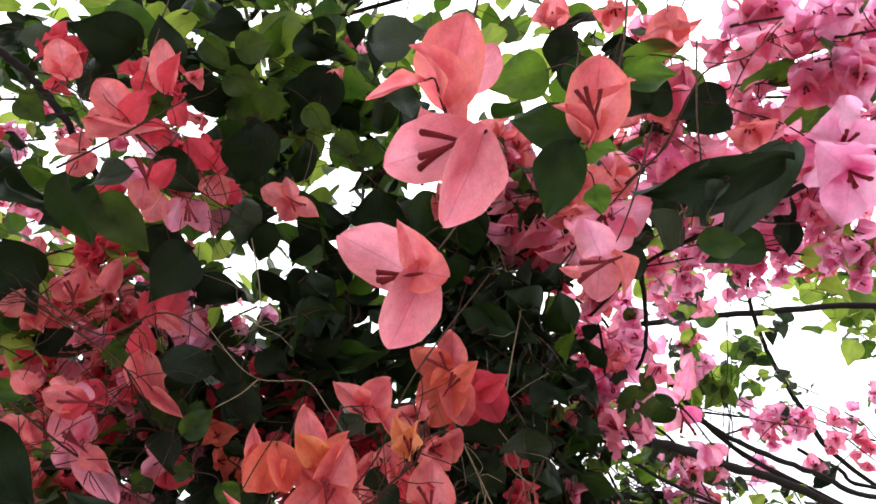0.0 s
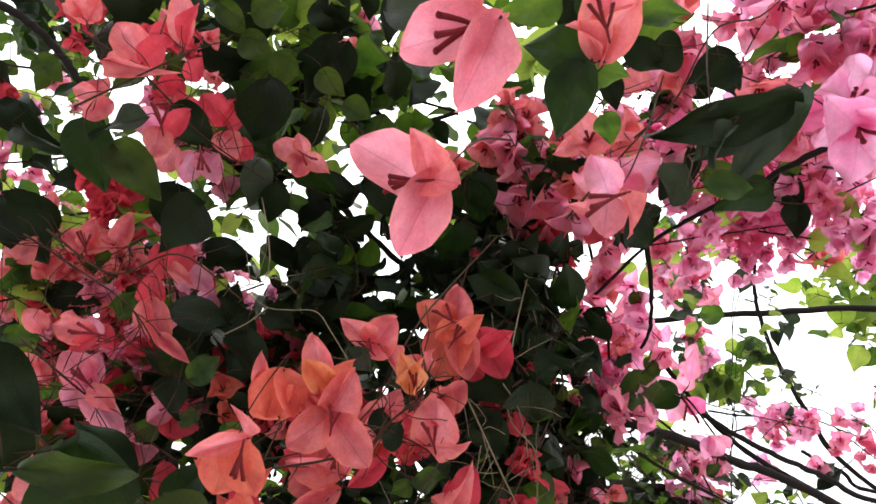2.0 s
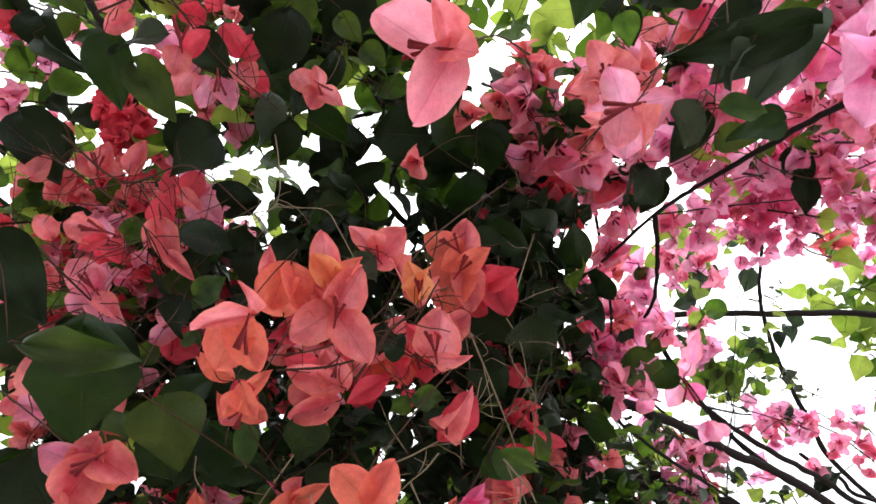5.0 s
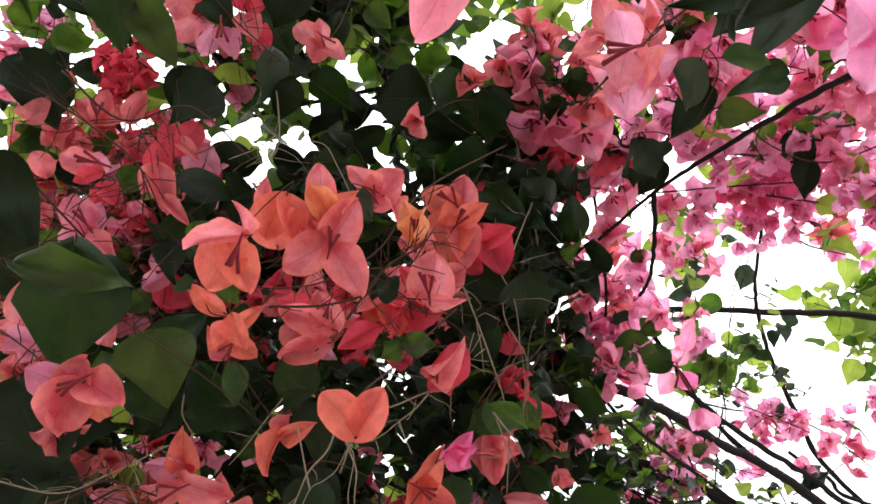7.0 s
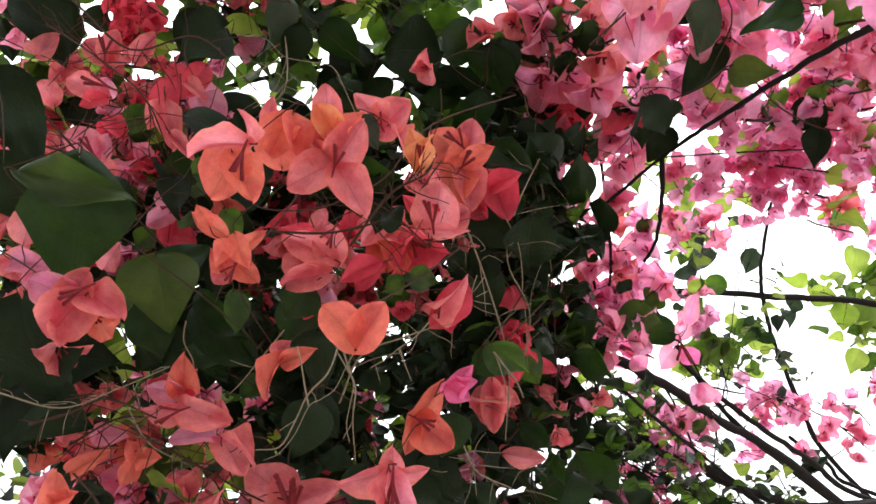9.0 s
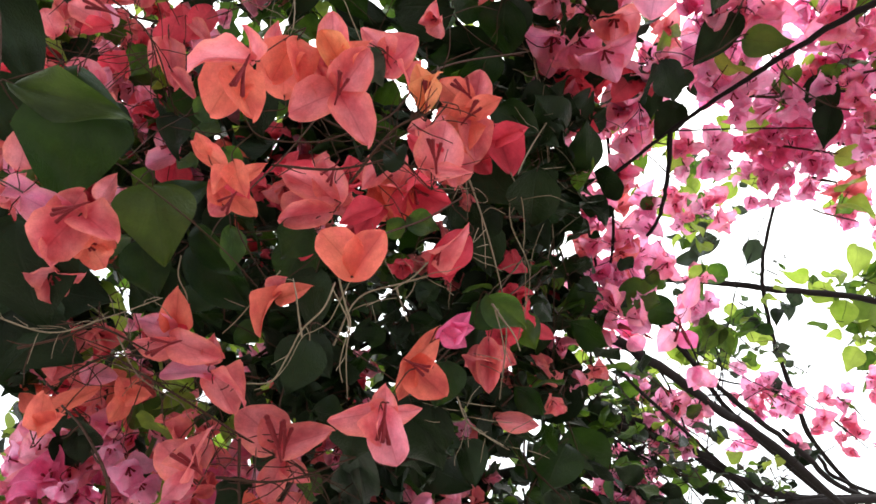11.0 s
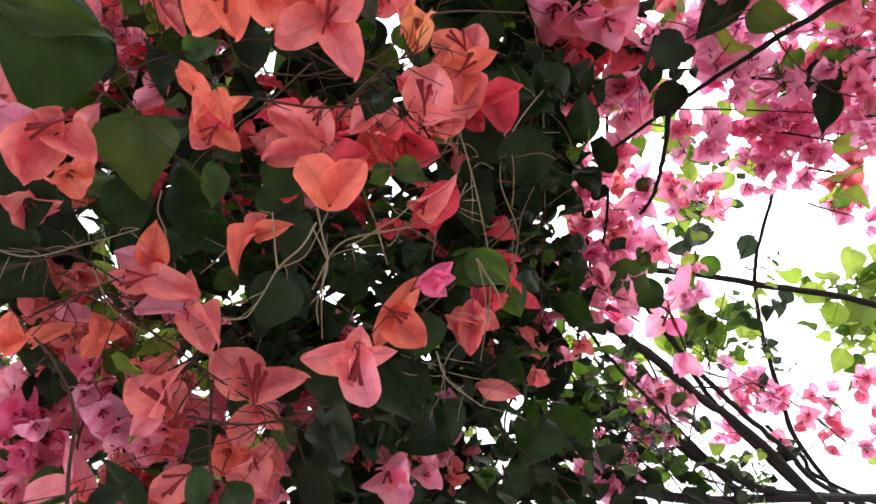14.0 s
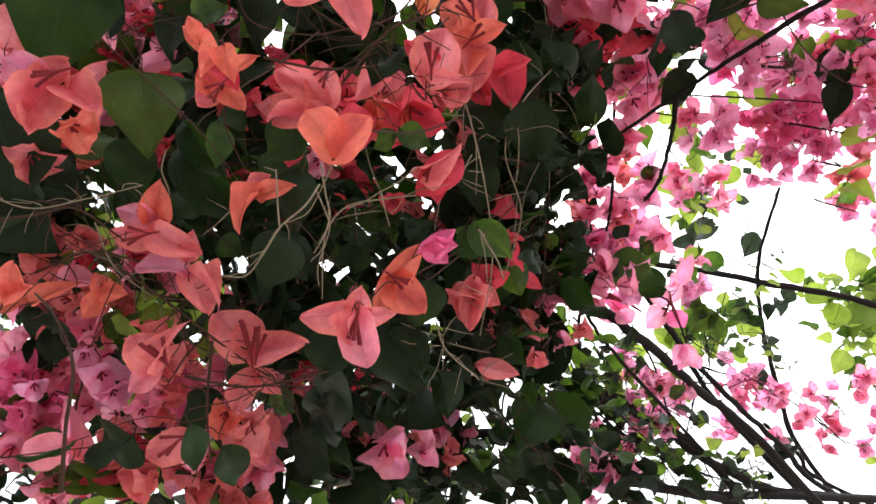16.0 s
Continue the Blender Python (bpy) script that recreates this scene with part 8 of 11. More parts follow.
thicket("flower_spray", "bougainvillea spray thick with small flowers", "flower spray", "flower sprays", (-0.362, 0.405, 2.256), 0.072, 7, 11, ["leaf", "dark", "lime", "olive"], ["coral", "red", "coral", "pink", "red"], 105, bract_size=0.027, whole=True)
thicket("flower_spray", "bougainvillea spray thick with small flowers", "flower spray", "flower sprays", (-0.456, 0.619, 2.112), 0.077, 7, 11, ["leaf", "dark", "lime", "olive"], ["coral", "red", "coral", "pink", "red"], 106, bract_size=0.027, whole=True)
thicket("flower_spray", "bougainvillea spray thick with small flowers", "flower spray", "flower sprays", (-0.477, 0.679, 2.053), 0.084, 7, 11, ["leaf", "dark", "lime", "olive"], ["coral", "red", "coral", "pink", "red"], 107, bract_size=0.027, whole=True)
thicket("flower_spray", "bougainvillea spray thick with small flowers", "flower spray", "flower sprays", (-0.396, 0.658, 2.144), 0.082, 7, 11, ["leaf", "dark", "lime", "olive"], ["coral", "red", "coral", "pink", "red"], 108, bract_size=0.027, whole=True)
thicket("flower_spray", "bougainvillea spray thick with small flowers", "flower spray", "flower sprays", (-0.338, 0.501, 2.230), 0.077, 7, 11, ["leaf", "dark", "lime", "olive"], ["coral", "red", "coral", "pink", "red"], 109, bract_size=0.027, whole=True)
thicket("flower_spray", "bougainvillea spray thick with small flowers", "flower spray", "flower sprays", (-0.519, 0.619, 2.112), 0.063, 7, 11, ["leaf", "dark", "lime", "olive"], ["coral", "red", "coral", "pink", "red"], 110, bract_size=0.027, whole=True)
thicket("flower_spray", "bougainvillea spray thick with small flowers", "flower spray", "flower sprays", (-0.365, 0.679, 2.053), 0.077, 7, 11, ["leaf", "dark", "lime", "olive"], ["coral", "red", "coral", "pink", "red"], 111, bract_size=0.027, whole=True)
thicket("flower_spray", "bougainvillea spray thick with small flowers", "flower spray", "flower sprays", (-0.442, 0.738, 1.994), 0.084, 7, 11, ["leaf", "dark", "lime", "olive"], ["coral", "red", "coral", "pink", "red"], 112, bract_size=0.027, whole=True)
thicket("flower_spray", "bougainvillea spray thick with small flowers", "flower spray", "flower sprays", (-0.486, 0.669, 1.992), 0.065, 7, 11, ["leaf", "dark", "lime", "olive"], ["coral", "red", "coral", "pink", "red"], 113, bract_size=0.027, whole=True)
thicket("flower_spray", "bougainvillea spray thick with small flowers", "flower spray", "flower sprays", (-0.370, 0.681, 2.112), 0.074, 7, 11, ["leaf", "dark", "lime", "olive"], ["coral", "red", "coral", "pink", "red"], 114, bract_size=0.027, whole=True)
thicket("flower_spray", "bougainvillea spray thick with small flowers", "flower spray", "flower sprays", (-0.474, 0.591, 2.196), 0.074, 7, 11, ["leaf", "dark", "lime", "olive"], ["coral", "red", "coral", "pink", "red"], 115, bract_size=0.027, whole=True)
thicket("flower_spray", "bougainvillea spray thick with small flowers", "flower spray", "flower sprays", (-0.604, 0.570, 2.282), 0.086, 7, 11, ["leaf", "dark", "lime", "olive"], ["coral", "red", "coral", "pink", "red"], 116, bract_size=0.027, whole=True)
thicket("flower_spray", "bougainvillea spray thick with small flowers", "flower spray", "flower sprays", (-0.356, 0.540, 2.315), 0.071, 7, 11, ["leaf", "dark", "lime", "olive"], ["coral", "red", "coral", "pink", "red"], 117, bract_size=0.027, whole=True)
thicket("flower_spray", "bougainvillea spray thick with small flowers", "flower spray", "flower sprays", (-0.324, 0.819, 2.265), 0.064, 3, 12, ["lime", "leaf"], ["pink", "rose"], 118, bract_size=0.028, whole=True)
thicket("flower_spray", "bougainvillea spray thick with small flowers", "flower spray", "flower sprays", (-0.560, 0.791, 2.365), 0.077, 3, 12, ["lime", "leaf"], ["pink", "rose"], 119, bract_size=0.028, whole=True)
thicket("flower_spray", "bougainvillea spray thick with small flowers", "flower spray", "flower sprays", (-0.380, 0.889, 1.846), 0.070, 3, 12, ["lime", "leaf"], ["pink", "rose"], 120, bract_size=0.028, whole=True)
thicket("flower_spray", "bougainvillea spray thick with small flowers", "flower spray", "flower sprays", (-0.753, 0.797, 2.478), 0.094, 3, 12, ["lime", "leaf"], ["pink", "rose"], 121, bract_size=0.028, whole=True)
thicket("flower_spray", "bougainvillea spray thick with small flowers", "flower spray", "flower sprays", (-0.713, 0.642, 2.514), 0.058, 3, 12, ["lime", "leaf"], ["pink", "rose"], 122, bract_size=0.028, whole=True)
thicket("flower_spray", "bougainvillea spray thick with small flowers", "flower spray", "flower sprays", (-0.762, 0.646, 2.483), 0.058, 3, 12, ["lime", "leaf"], ["pink", "rose"], 123, bract_size=0.028, whole=True)
thicket("flower_spray", "bougainvillea spray thick with small flowers", "flower spray", "flower sprays", (-0.375, 0.726, 2.276), 0.052, 3, 12, ["lime", "leaf"], ["pink", "rose"], 124, bract_size=0.028, whole=True)
thicket("flower_spray", "bougainvillea spray thick with small flowers", "flower spray", "flower sprays", (0.071, 0.426, 2.164), 0.037, 4, 11, ["leaf"], ["coral", "pink"], 125, bract_size=0.028)
thicket("flower_spray", "bougainvillea spray thick with small flowers", "flower spray", "flower sprays", (0.095, 0.541, 2.191), 0.042, 4, 11, ["leaf"], ["coral", "pink"], 126, bract_size=0.028)
thicket("flower_spray", "bougainvillea spray thick with small flowers", "flower spray", "flower sprays", (0.153, 0.492, 2.231), 0.056, 4, 11, ["leaf"], ["coral", "pink"], 127, bract_size=0.028)
thicket("flower_spray", "bougainvillea spray thick with small flowers", "flower spray", "flower sprays", (0.096, 0.522, 2.272), 0.052, 4, 11, ["leaf"], ["coral", "pink"], 128, bract_size=0.028)
thicket("flower_spray", "bougainvillea spray of pale pink flowers against the sky", "flower spray", "pink flower sprays", (0.416, 0.373, 2.358), 0.070, 2, 11, ["leaf", "lime"], ["rose", "magenta", "rose", "pink", "rose", "rose"], 129, bract_size=0.027, whole=True)
thicket("flower_spray", "bougainvillea spray of pale pink flowers against the sky", "flower spray", "pink flower sprays", (0.471, 0.454, 2.348), 0.067, 2, 11, ["leaf", "lime"], ["rose", "magenta", "rose", "pink", "rose", "rose"], 130, bract_size=0.027, whole=True)
thicket("flower_spray", "bougainvillea spray of pale pink flowers against the sky", "flower spray", "pink flower sprays", (0.485, 0.373, 2.358), 0.063, 2, 11, ["leaf", "lime"], ["rose", "magenta", "rose", "pink", "rose", "rose"], 131, bract_size=0.027, whole=True)
thicket("flower_spray", "bougainvillea spray of pale pink flowers against the sky", "flower spray", "pink flower sprays", (0.360, 0.541, 2.191), 0.063, 2, 11, ["leaf", "lime"], ["rose", "magenta", "rose", "pink", "rose", "rose"], 132, bract_size=0.027, whole=True)
thicket("flower_spray", "bougainvillea spray of pale pink flowers against the sky", "flower spray", "pink flower sprays", (0.464, 0.506, 2.225), 0.070, 2, 11, ["leaf", "lime"], ["rose", "magenta", "rose", "pink", "rose", "rose"], 133, bract_size=0.027, whole=True)
thicket("flower_spray", "bougainvillea spray of pale pink flowers against the sky", "flower spray", "pink flower sprays", (0.520, 0.550, 2.181), 0.056, 2, 11, ["leaf", "lime"], ["rose", "magenta", "rose", "pink", "rose", "rose"], 134, bract_size=0.027, whole=True)
thicket("flower_spray", "bougainvillea spray of pale pink flowers against the sky", "flower spray", "pink flower sprays", (0.290, 0.506, 2.225), 0.056, 2, 11, ["leaf", "lime"], ["rose", "magenta", "rose", "pink", "rose", "rose"], 135, bract_size=0.027, whole=True)
thicket("flower_spray", "bougainvillea spray of pale pink flowers against the sky", "flower spray", "pink flower sprays", (0.376, 0.583, 2.287), 0.063, 2, 11, ["leaf", "lime"], ["rose", "magenta", "rose", "pink", "rose", "rose"], 136, bract_size=0.027, whole=True)
thicket("flower_spray", "bougainvillea spray of pale pink flowers against the sky", "flower spray", "pink flower sprays", (0.467, 0.634, 2.309), 0.066, 2, 15, ["leaf", "lime"], ["rose", "magenta", "rose", "pink", "rose", "rose"], 137, bract_size=0.027, whole=True)
thicket("flower_spray", "bougainvillea spray of pale pink flowers against the sky", "flower spray", "pink flower sprays", (0.502, 0.545, 2.256), 0.059, 2, 11, ["leaf", "lime"], ["rose", "magenta", "rose", "pink", "rose", "rose"], 138, bract_size=0.027, whole=True)
thicket("flower_spray", "bougainvillea spray of pale pink flowers against the sky", "flower spray", "pink flower sprays", (0.444, 0.425, 2.300), 0.056, 2, 11, ["leaf", "lime"], ["rose", "magenta", "rose", "pink", "rose", "rose"], 139, bract_size=0.027, whole=True)
thicket("flower_spray", "bougainvillea spray of pale pink flowers against the sky", "flower spray", "pink flower sprays", (0.368, 0.690, 2.254), 0.046, 2, 15, ["leaf", "lime"], ["rose", "magenta", "rose", "pink", "rose", "rose"], 140, bract_size=0.027, whole=True)
thicket("flower_spray", "bougainvillea spray of pale pink flowers against the sky", "flower spray", "pink flower sprays", (0.554, 0.701, 2.275), 0.055, 2, 15, ["leaf", "lime"], ["rose", "magenta", "rose", "pink", "rose", "coral"], 141, bract_size=0.027, whole=True)
thicket("flower_spray", "bougainvillea spray of pale pink flowers against the sky", "flower spray", "pink flower sprays", (0.456, 0.715, 2.301), 0.044, 2, 15, ["leaf", "lime"], ["rose", "magenta", "rose", "pink", "rose", "rose"], 142, bract_size=0.027, whole=True)
thicket("flower_spray", "bougainvillea spray of pale pink flowers against the sky", "flower spray", "pink flower sprays", (0.511, 0.491, 2.239), 0.049, 2, 11, ["leaf", "lime"], ["rose", "magenta", "rose", "pink", "rose", "rose"], 143, bract_size=0.027, whole=True)
thicket("flower_spray", "bougainvillea spray of pale pink flowers against the sky", "flower spray", "pink flower sprays", (0.520, 0.546, 2.373), 0.047, 2, 11, ["leaf", "lime"], ["rose", "magenta", "rose", "pink", "rose", "rose"], 144, bract_size=0.027, whole=True)
thicket("flower_spray", "bougainvillea spray of pale pink flowers against the sky", "flower spray", "pink flower sprays", (0.277, 0.535, 2.262), 0.044, 2, 11, ["leaf", "lime"], ["rose", "magenta", "rose", "pink", "rose", "rose"], 145, bract_size=0.027, whole=True)
thicket("flower_spray", "bougainvillea spray of pale pink flowers against the sky", "flower spray", "pink flower sprays", (0.340, 0.984, 2.257), 0.081, 2, 6, ["leaf", "lime"], ["rose", "pink", "pink", "pink"], 148, bract_size=0.036, whole=True)
thicket("flower_spray", "bougainvillea spray of pale pink flowers against the sky", "flower spray", "pink flower sprays", (0.258, 0.923, 2.170), 0.055, 2, 6, ["leaf", "lime"], ["rose", "pink", "pink", "pink"], 151, bract_size=0.036, whole=True)
thicket("flower_spray", "far bougainvillea spray of light pink flowers", "flower spray", "pink flower sprays", (0.447, 0.869, 2.357), 0.050, 2, 12, ["lime", "leaf"], ["pink", "rose"], 156, bract_size=0.030, whole=True)
thicket("flower_spray", "far bougainvillea spray of light pink flowers", "flower spray", "pink flower sprays", (0.545, 1.141, 2.418), 0.030, 2, 12, ["lime", "leaf"], ["pink", "rose"], 157, bract_size=0.030, whole=True)
thicket("flower_spray", "far bougainvillea spray of light pink flowers", "flower spray", "pink flower sprays", (1.022, 1.411, 2.353), 0.093, 2, 12, ["lime", "leaf"], ["pink", "rose"], 160, bract_size=0.030, whole=True)
thicket("flower_spray", "far bougainvillea spray of light pink flowers", "flower spray", "pink flower sprays", (0.697, 0.870, 2.427), 0.073, 2, 12, ["lime", "leaf"], ["pink", "rose"], 161, bract_size=0.030, whole=True)
thicket("flower_spray", "far bougainvillea spray of light pink flowers", "flower spray", "pink flower sprays", (0.517, 1.249, 2.181), 0.078, 2, 12, ["lime", "leaf"], ["pink", "rose"], 162, bract_size=0.030, whole=True)
thicket("flower_spray", "far bougainvillea spray of light pink flowers", "flower spray", "pink flower sprays", (0.856, 1.448, 2.440), 0.056, 2, 12, ["lime", "leaf"], ["pink", "rose"], 163, bract_size=0.030, whole=True)
thicket("flower_spray", "far bougainvillea spray of light pink flowers", "flower spray", "pink flower sprays", (0.458, 1.330, 2.130), 0.068, 2, 12, ["lime", "leaf"], ["pink", "rose"], 165, bract_size=0.030, whole=True)
thicket("flower_spray", "far bougainvillea spray of light pink flowers", "flower spray", "pink flower sprays", (0.385, 1.279, 2.037), 0.052, 2, 12, ["lime", "leaf"], ["pink", "rose"], 166, bract_size=0.030, whole=True)
thicket("flower_spray", "far bougainvillea spray of light pink flowers", "flower spray", "pink flower sprays", (0.037, 1.167, 1.860), 0.070, 2, 12, ["lime", "leaf"], ["pink", "rose"], 167, bract_size=0.030, whole=True)
thicket("flower_spray", "far bougainvillea spray of light pink flowers", "flower spray", "pink flower sprays", (0.061, 1.004, 1.885), 0.039, 2, 12, ["lime", "leaf"], ["pink", "rose"], 168, bract_size=0.030, whole=True)
thicket("leafy_shoot", "sparse shoot with bright yellow-green leaves", "leafy shoot", "leafy shoots", (0.159, 1.251, 2.063), 0.063, 7, 0, ["lime", "lime", "leaf"], ["coral"], 170, leaf_size=0.045)
thicket("leafy_shoot", "sparse shoot with bright yellow-green leaves", "leafy shoot", "leafy shoots", (0.519, 1.421, 2.326), 0.092, 7, 0, ["lime", "lime", "leaf"], ["coral"], 171, leaf_size=0.045)
thicket("leafy_shoot", "sparse shoot with bright yellow-green leaves", "leafy shoot", "leafy shoots", (0.370, 1.381, 2.365), 0.078, 7, 0, ["lime", "lime", "leaf"], ["coral"], 172, leaf_size=0.045)
thicket("leafy_shoot", "sparse shoot with bright yellow-green leaves", "leafy shoot", "leafy shoots", (0.716, 1.487, 2.549), 0.074, 7, 0, ["lime", "lime", "leaf"], ["coral"], 173, leaf_size=0.045)
thicket("flower_spray", "bougainvillea spray of pink and coral flowers", "flower spray", "flower sprays", (-0.323, 0.836, 1.693), 0.045, 5, 12, ["leaf", "dark"], ["coral", "pink", "pink"], 174, bract_size=0.028)
thicket("flower_spray", "bougainvillea spray of pink and coral flowers", "flower spray", "flower sprays", (-0.274, 0.812, 1.720), 0.045, 5, 12, ["leaf", "dark"], ["coral", "pink", "pink"], 175, bract_size=0.028)
thicket("flower_spray", "bougainvillea spray of pink and coral flowers", "flower spray", "flower sprays", (-0.356, 0.850, 1.779), 0.050, 5, 12, ["leaf", "dark"], ["coral", "pink", "pink"], 176, bract_size=0.028, whole=True)
thicket("flower_spray", "bougainvillea spray of pink and coral flowers", "flower spray", "flower sprays", (-0.183, 0.820, 1.712), 0.051, 5, 12, ["leaf", "dark"], ["coral", "pink", "pink"], 177, bract_size=0.028)
thicket("flower_spray", "bougainvillea spray of pink and coral flowers", "flower spray", "flower sprays", (-0.120, 0.818, 1.716), 0.051, 5, 12, ["leaf", "dark"], ["coral", "pink", "pink"], 178, bract_size=0.028)
thicket("flower_spray", "bougainvillea spray of pink and coral flowers", "flower spray", "flower sprays", (-0.289, 0.834, 1.623), 0.047, 5, 12, ["leaf", "dark"], ["coral", "pink", "pink"], 179, bract_size=0.028)
thicket("flower_spray", "bougainvillea spray of pink and coral flowers", "flower spray", "flower sprays", (-0.115, 0.808, 1.653), 0.047, 5, 12, ["leaf", "dark"], ["coral", "pink", "pink"], 180, bract_size=0.028)
thicket("flower_spray", "bougainvillea spray of pink and coral flowers", "flower spray", "flower sprays", (-0.366, 0.598, 1.870), 0.047, 7, 11, ["leaf", "dark", "lime", "olive"], ["coral", "red", "coral", "pink", "red"], 181, bract_size=0.028)
thicket("flower_spray", "bougainvillea spray of pink and coral flowers", "flower spray", "flower sprays", (-0.186, 0.835, 1.624), 0.047, 7, 11, ["leaf", "dark", "lime", "olive"], ["coral", "red", "coral", "pink", "red"], 182, bract_size=0.028)
thicket("flower_spray", "bougainvillea spray of pink and coral flowers", "flower spray", "flower sprays", (-0.305, 0.804, 1.800), 0.043, 7, 11, ["leaf", "dark", "lime", "olive"], ["coral", "red", "coral", "pink", "red"], 183, bract_size=0.028)
thicket("flower_spray", "bougainvillea spray of pink and coral flowers", "flower spray", "flower sprays", (-0.229, 0.638, 1.975), 0.049, 7, 11, ["leaf", "dark", "lime", "olive"], ["coral", "red", "coral", "pink", "red"], 184, bract_size=0.028)
thicket("flower_spray", "bougainvillea spray of pink and coral flowers", "flower spray", "flower sprays", (-0.146, 0.624, 1.991), 0.049, 7, 11, ["leaf", "dark", "lime", "olive"], ["coral", "red", "coral", "pink", "red"], 185, bract_size=0.028)
thicket("flower_spray", "bougainvillea spray of pink and coral flowers", "flower spray", "flower sprays", (-0.123, 0.751, 1.931), 0.052, 7, 11, ["leaf", "dark", "lime", "olive"], ["coral", "red", "coral", "pink", "red"], 186, bract_size=0.028, whole=True)
thicket("flower_spray", "bougainvillea spray of magenta flowers", "flower spray", "flower sprays", (-0.312, 0.823, 1.664), 0.027, 1, 12, ["leaf"], ["magenta", "rose"], 187, bract_size=0.028)
thicket("flower_spray", "bougainvillea spray of magenta flowers", "flower spray", "flower sprays", (-0.377, 0.881, 1.718), 0.031, 1, 12, ["leaf"], ["magenta", "rose"], 188, bract_size=0.028)
thicket("flower_spray", "bougainvillea spray of pale pink flowers against the sky", "flower spray", "pink flower sprays", (0.315, 0.295, 2.224), 0.045, 2, 11, ["leaf"], ["pink", "pink", "rose", "rose"], 189, bract_size=0.029)
thicket("flower_spray", "bougainvillea spray of pale pink flowers against the sky", "flower spray", "pink flower sprays", (0.388, 0.348, 2.242), 0.049, 2, 11, ["leaf"], ["pink", "pink", "rose", "rose"], 190, bract_size=0.029)
thicket("flower_spray", "bougainvillea spray of pale pink flowers against the sky", "flower spray", "pink flower sprays", (0.406, 0.303, 2.216), 0.045, 2, 11, ["leaf"], ["pink", "pink", "rose", "rose"], 191, bract_size=0.029)
thicket("flower_spray", "bougainvillea spray of pale pink flowers against the sky", "flower spray", "pink flower sprays", (0.345, 0.365, 2.225), 0.043, 2, 11, ["leaf"], ["pink", "pink", "rose", "rose"], 192, bract_size=0.029)
thicket("flower_spray", "bougainvillea spray of pale pink flowers against the sky", "flower spray", "pink flower sprays", (0.406, 0.404, 2.186), 0.049, 2, 11, ["leaf"], ["pink", "pink", "rose", "rose"], 193, bract_size=0.029)
thicket("flower_spray", "bougainvillea spray of pale pink flowers against the sky", "flower spray", "pink flower sprays", (0.474, 0.356, 2.233), 0.037, 2, 11, ["leaf"], ["pink", "pink", "rose", "rose"], 194, bract_size=0.029)
thicket("flower_spray", "bougainvillea spray of light pink flowers by dark branches", "flower spray", "pink flower sprays", (0.244, 0.902, 2.141), 0.052, 2, 6, ["lime", "leaf"], ["pink", "pink", "rose"], 200, bract_size=0.036, whole=True)
thicket("flower_spray", "bougainvillea spray of light pink flowers by dark branches", "flower spray", "pink flower sprays", (0.229, 0.672, 2.308), 0.041, 3, 12, ["lime", "leaf"], ["pink", "rose", "rose"], 202, bract_size=0.036, whole=True)
thicket("leafy_shoot", "sparse bougainvillea shoot with dark leaves among bare branches", "leafy shoot", "leafy shoots", (0.624, 1.437, 2.165), 0.110, 9, 0, ["grey", "leaf", "lime"], ["coral"], 203, leaf_size=0.034)
thicket("leafy_shoot", "sparse bougainvillea shoot with dark leaves among bare branches", "leafy shoot", "leafy shoots", (0.441, 1.284, 2.178), 0.102, 9, 0, ["dark", "dark", "leaf"], ["coral"], 204, leaf_size=0.036)
thicket("leafy_shoot", "sparse bougainvillea shoot with dark leaves among bare branches", "leafy shoot", "leafy shoots", (0.793, 1.504, 2.242), 0.105, 9, 0, ["grey", "leaf", "lime"], ["coral"], 205, leaf_size=0.034)
thicket("leafy_shoot", "sparse bougainvillea shoot with dark leaves among bare branches", "leafy shoot", "leafy shoots", (0.290, 1.146, 2.031), 0.086, 9, 0, ["dark", "dark", "leaf"], ["coral"], 206, leaf_size=0.045)
thicket("leafy_shoot", "sparse bougainvillea shoot with dark leaves among bare branches", "leafy shoot", "leafy shoots", (0.423, 1.295, 2.021), 0.094, 9, 0, ["dark", "dark", "leaf"], ["coral"], 207, leaf_size=0.045)
thicket("leafy_shoot", "sparse bougainvillea shoot with dark leaves among bare branches", "leafy shoot", "leafy shoots", (0.208, 1.144, 1.886), 0.078, 9, 0, ["dark", "dark", "leaf"], ["coral"], 208, leaf_size=0.045)
thicket("leafy_shoot", "sparse bougainvillea shoot with dark leaves among bare branches", "leafy shoot", "leafy shoots", (0.109, 1.046, 1.842), 0.071, 9, 0, ["dark", "dark", "leaf"], ["coral"], 209, leaf_size=0.045)
thicket("leafy_shoot", "sparse bougainvillea shoot with dark leaves among bare branches", "leafy shoot", "leafy shoots", (0.348, 1.228, 2.281), 0.082, 9, 0, ["dark", "dark", "leaf"], ["coral"], 210, leaf_size=0.036)
thicket("leafy_shoot", "sparse bougainvillea shoot with dark leaves among bare branches", "leafy shoot", "leafy shoots", (0.416, 1.315, 2.236), 0.084, 9, 0, ["dark", "dark", "leaf"], ["coral"], 211, leaf_size=0.036)
thicket("leafy_shoot", "sparse bougainvillea shoot with dark leaves among bare branches", "leafy shoot", "leafy shoots", (0.387, 1.334, 2.237), 0.096, 9, 0, ["dark", "dark", "leaf"], ["coral"], 212, leaf_size=0.036)
thicket("leafy_shoot", "sparse shoot with bright yellow-green leaves", "leafy shoot", "leafy shoots", (0.540, 1.374, 2.303), 0.076, 8, 0, ["lime", "leaf"], ["coral"], 213, leaf_size=0.05)
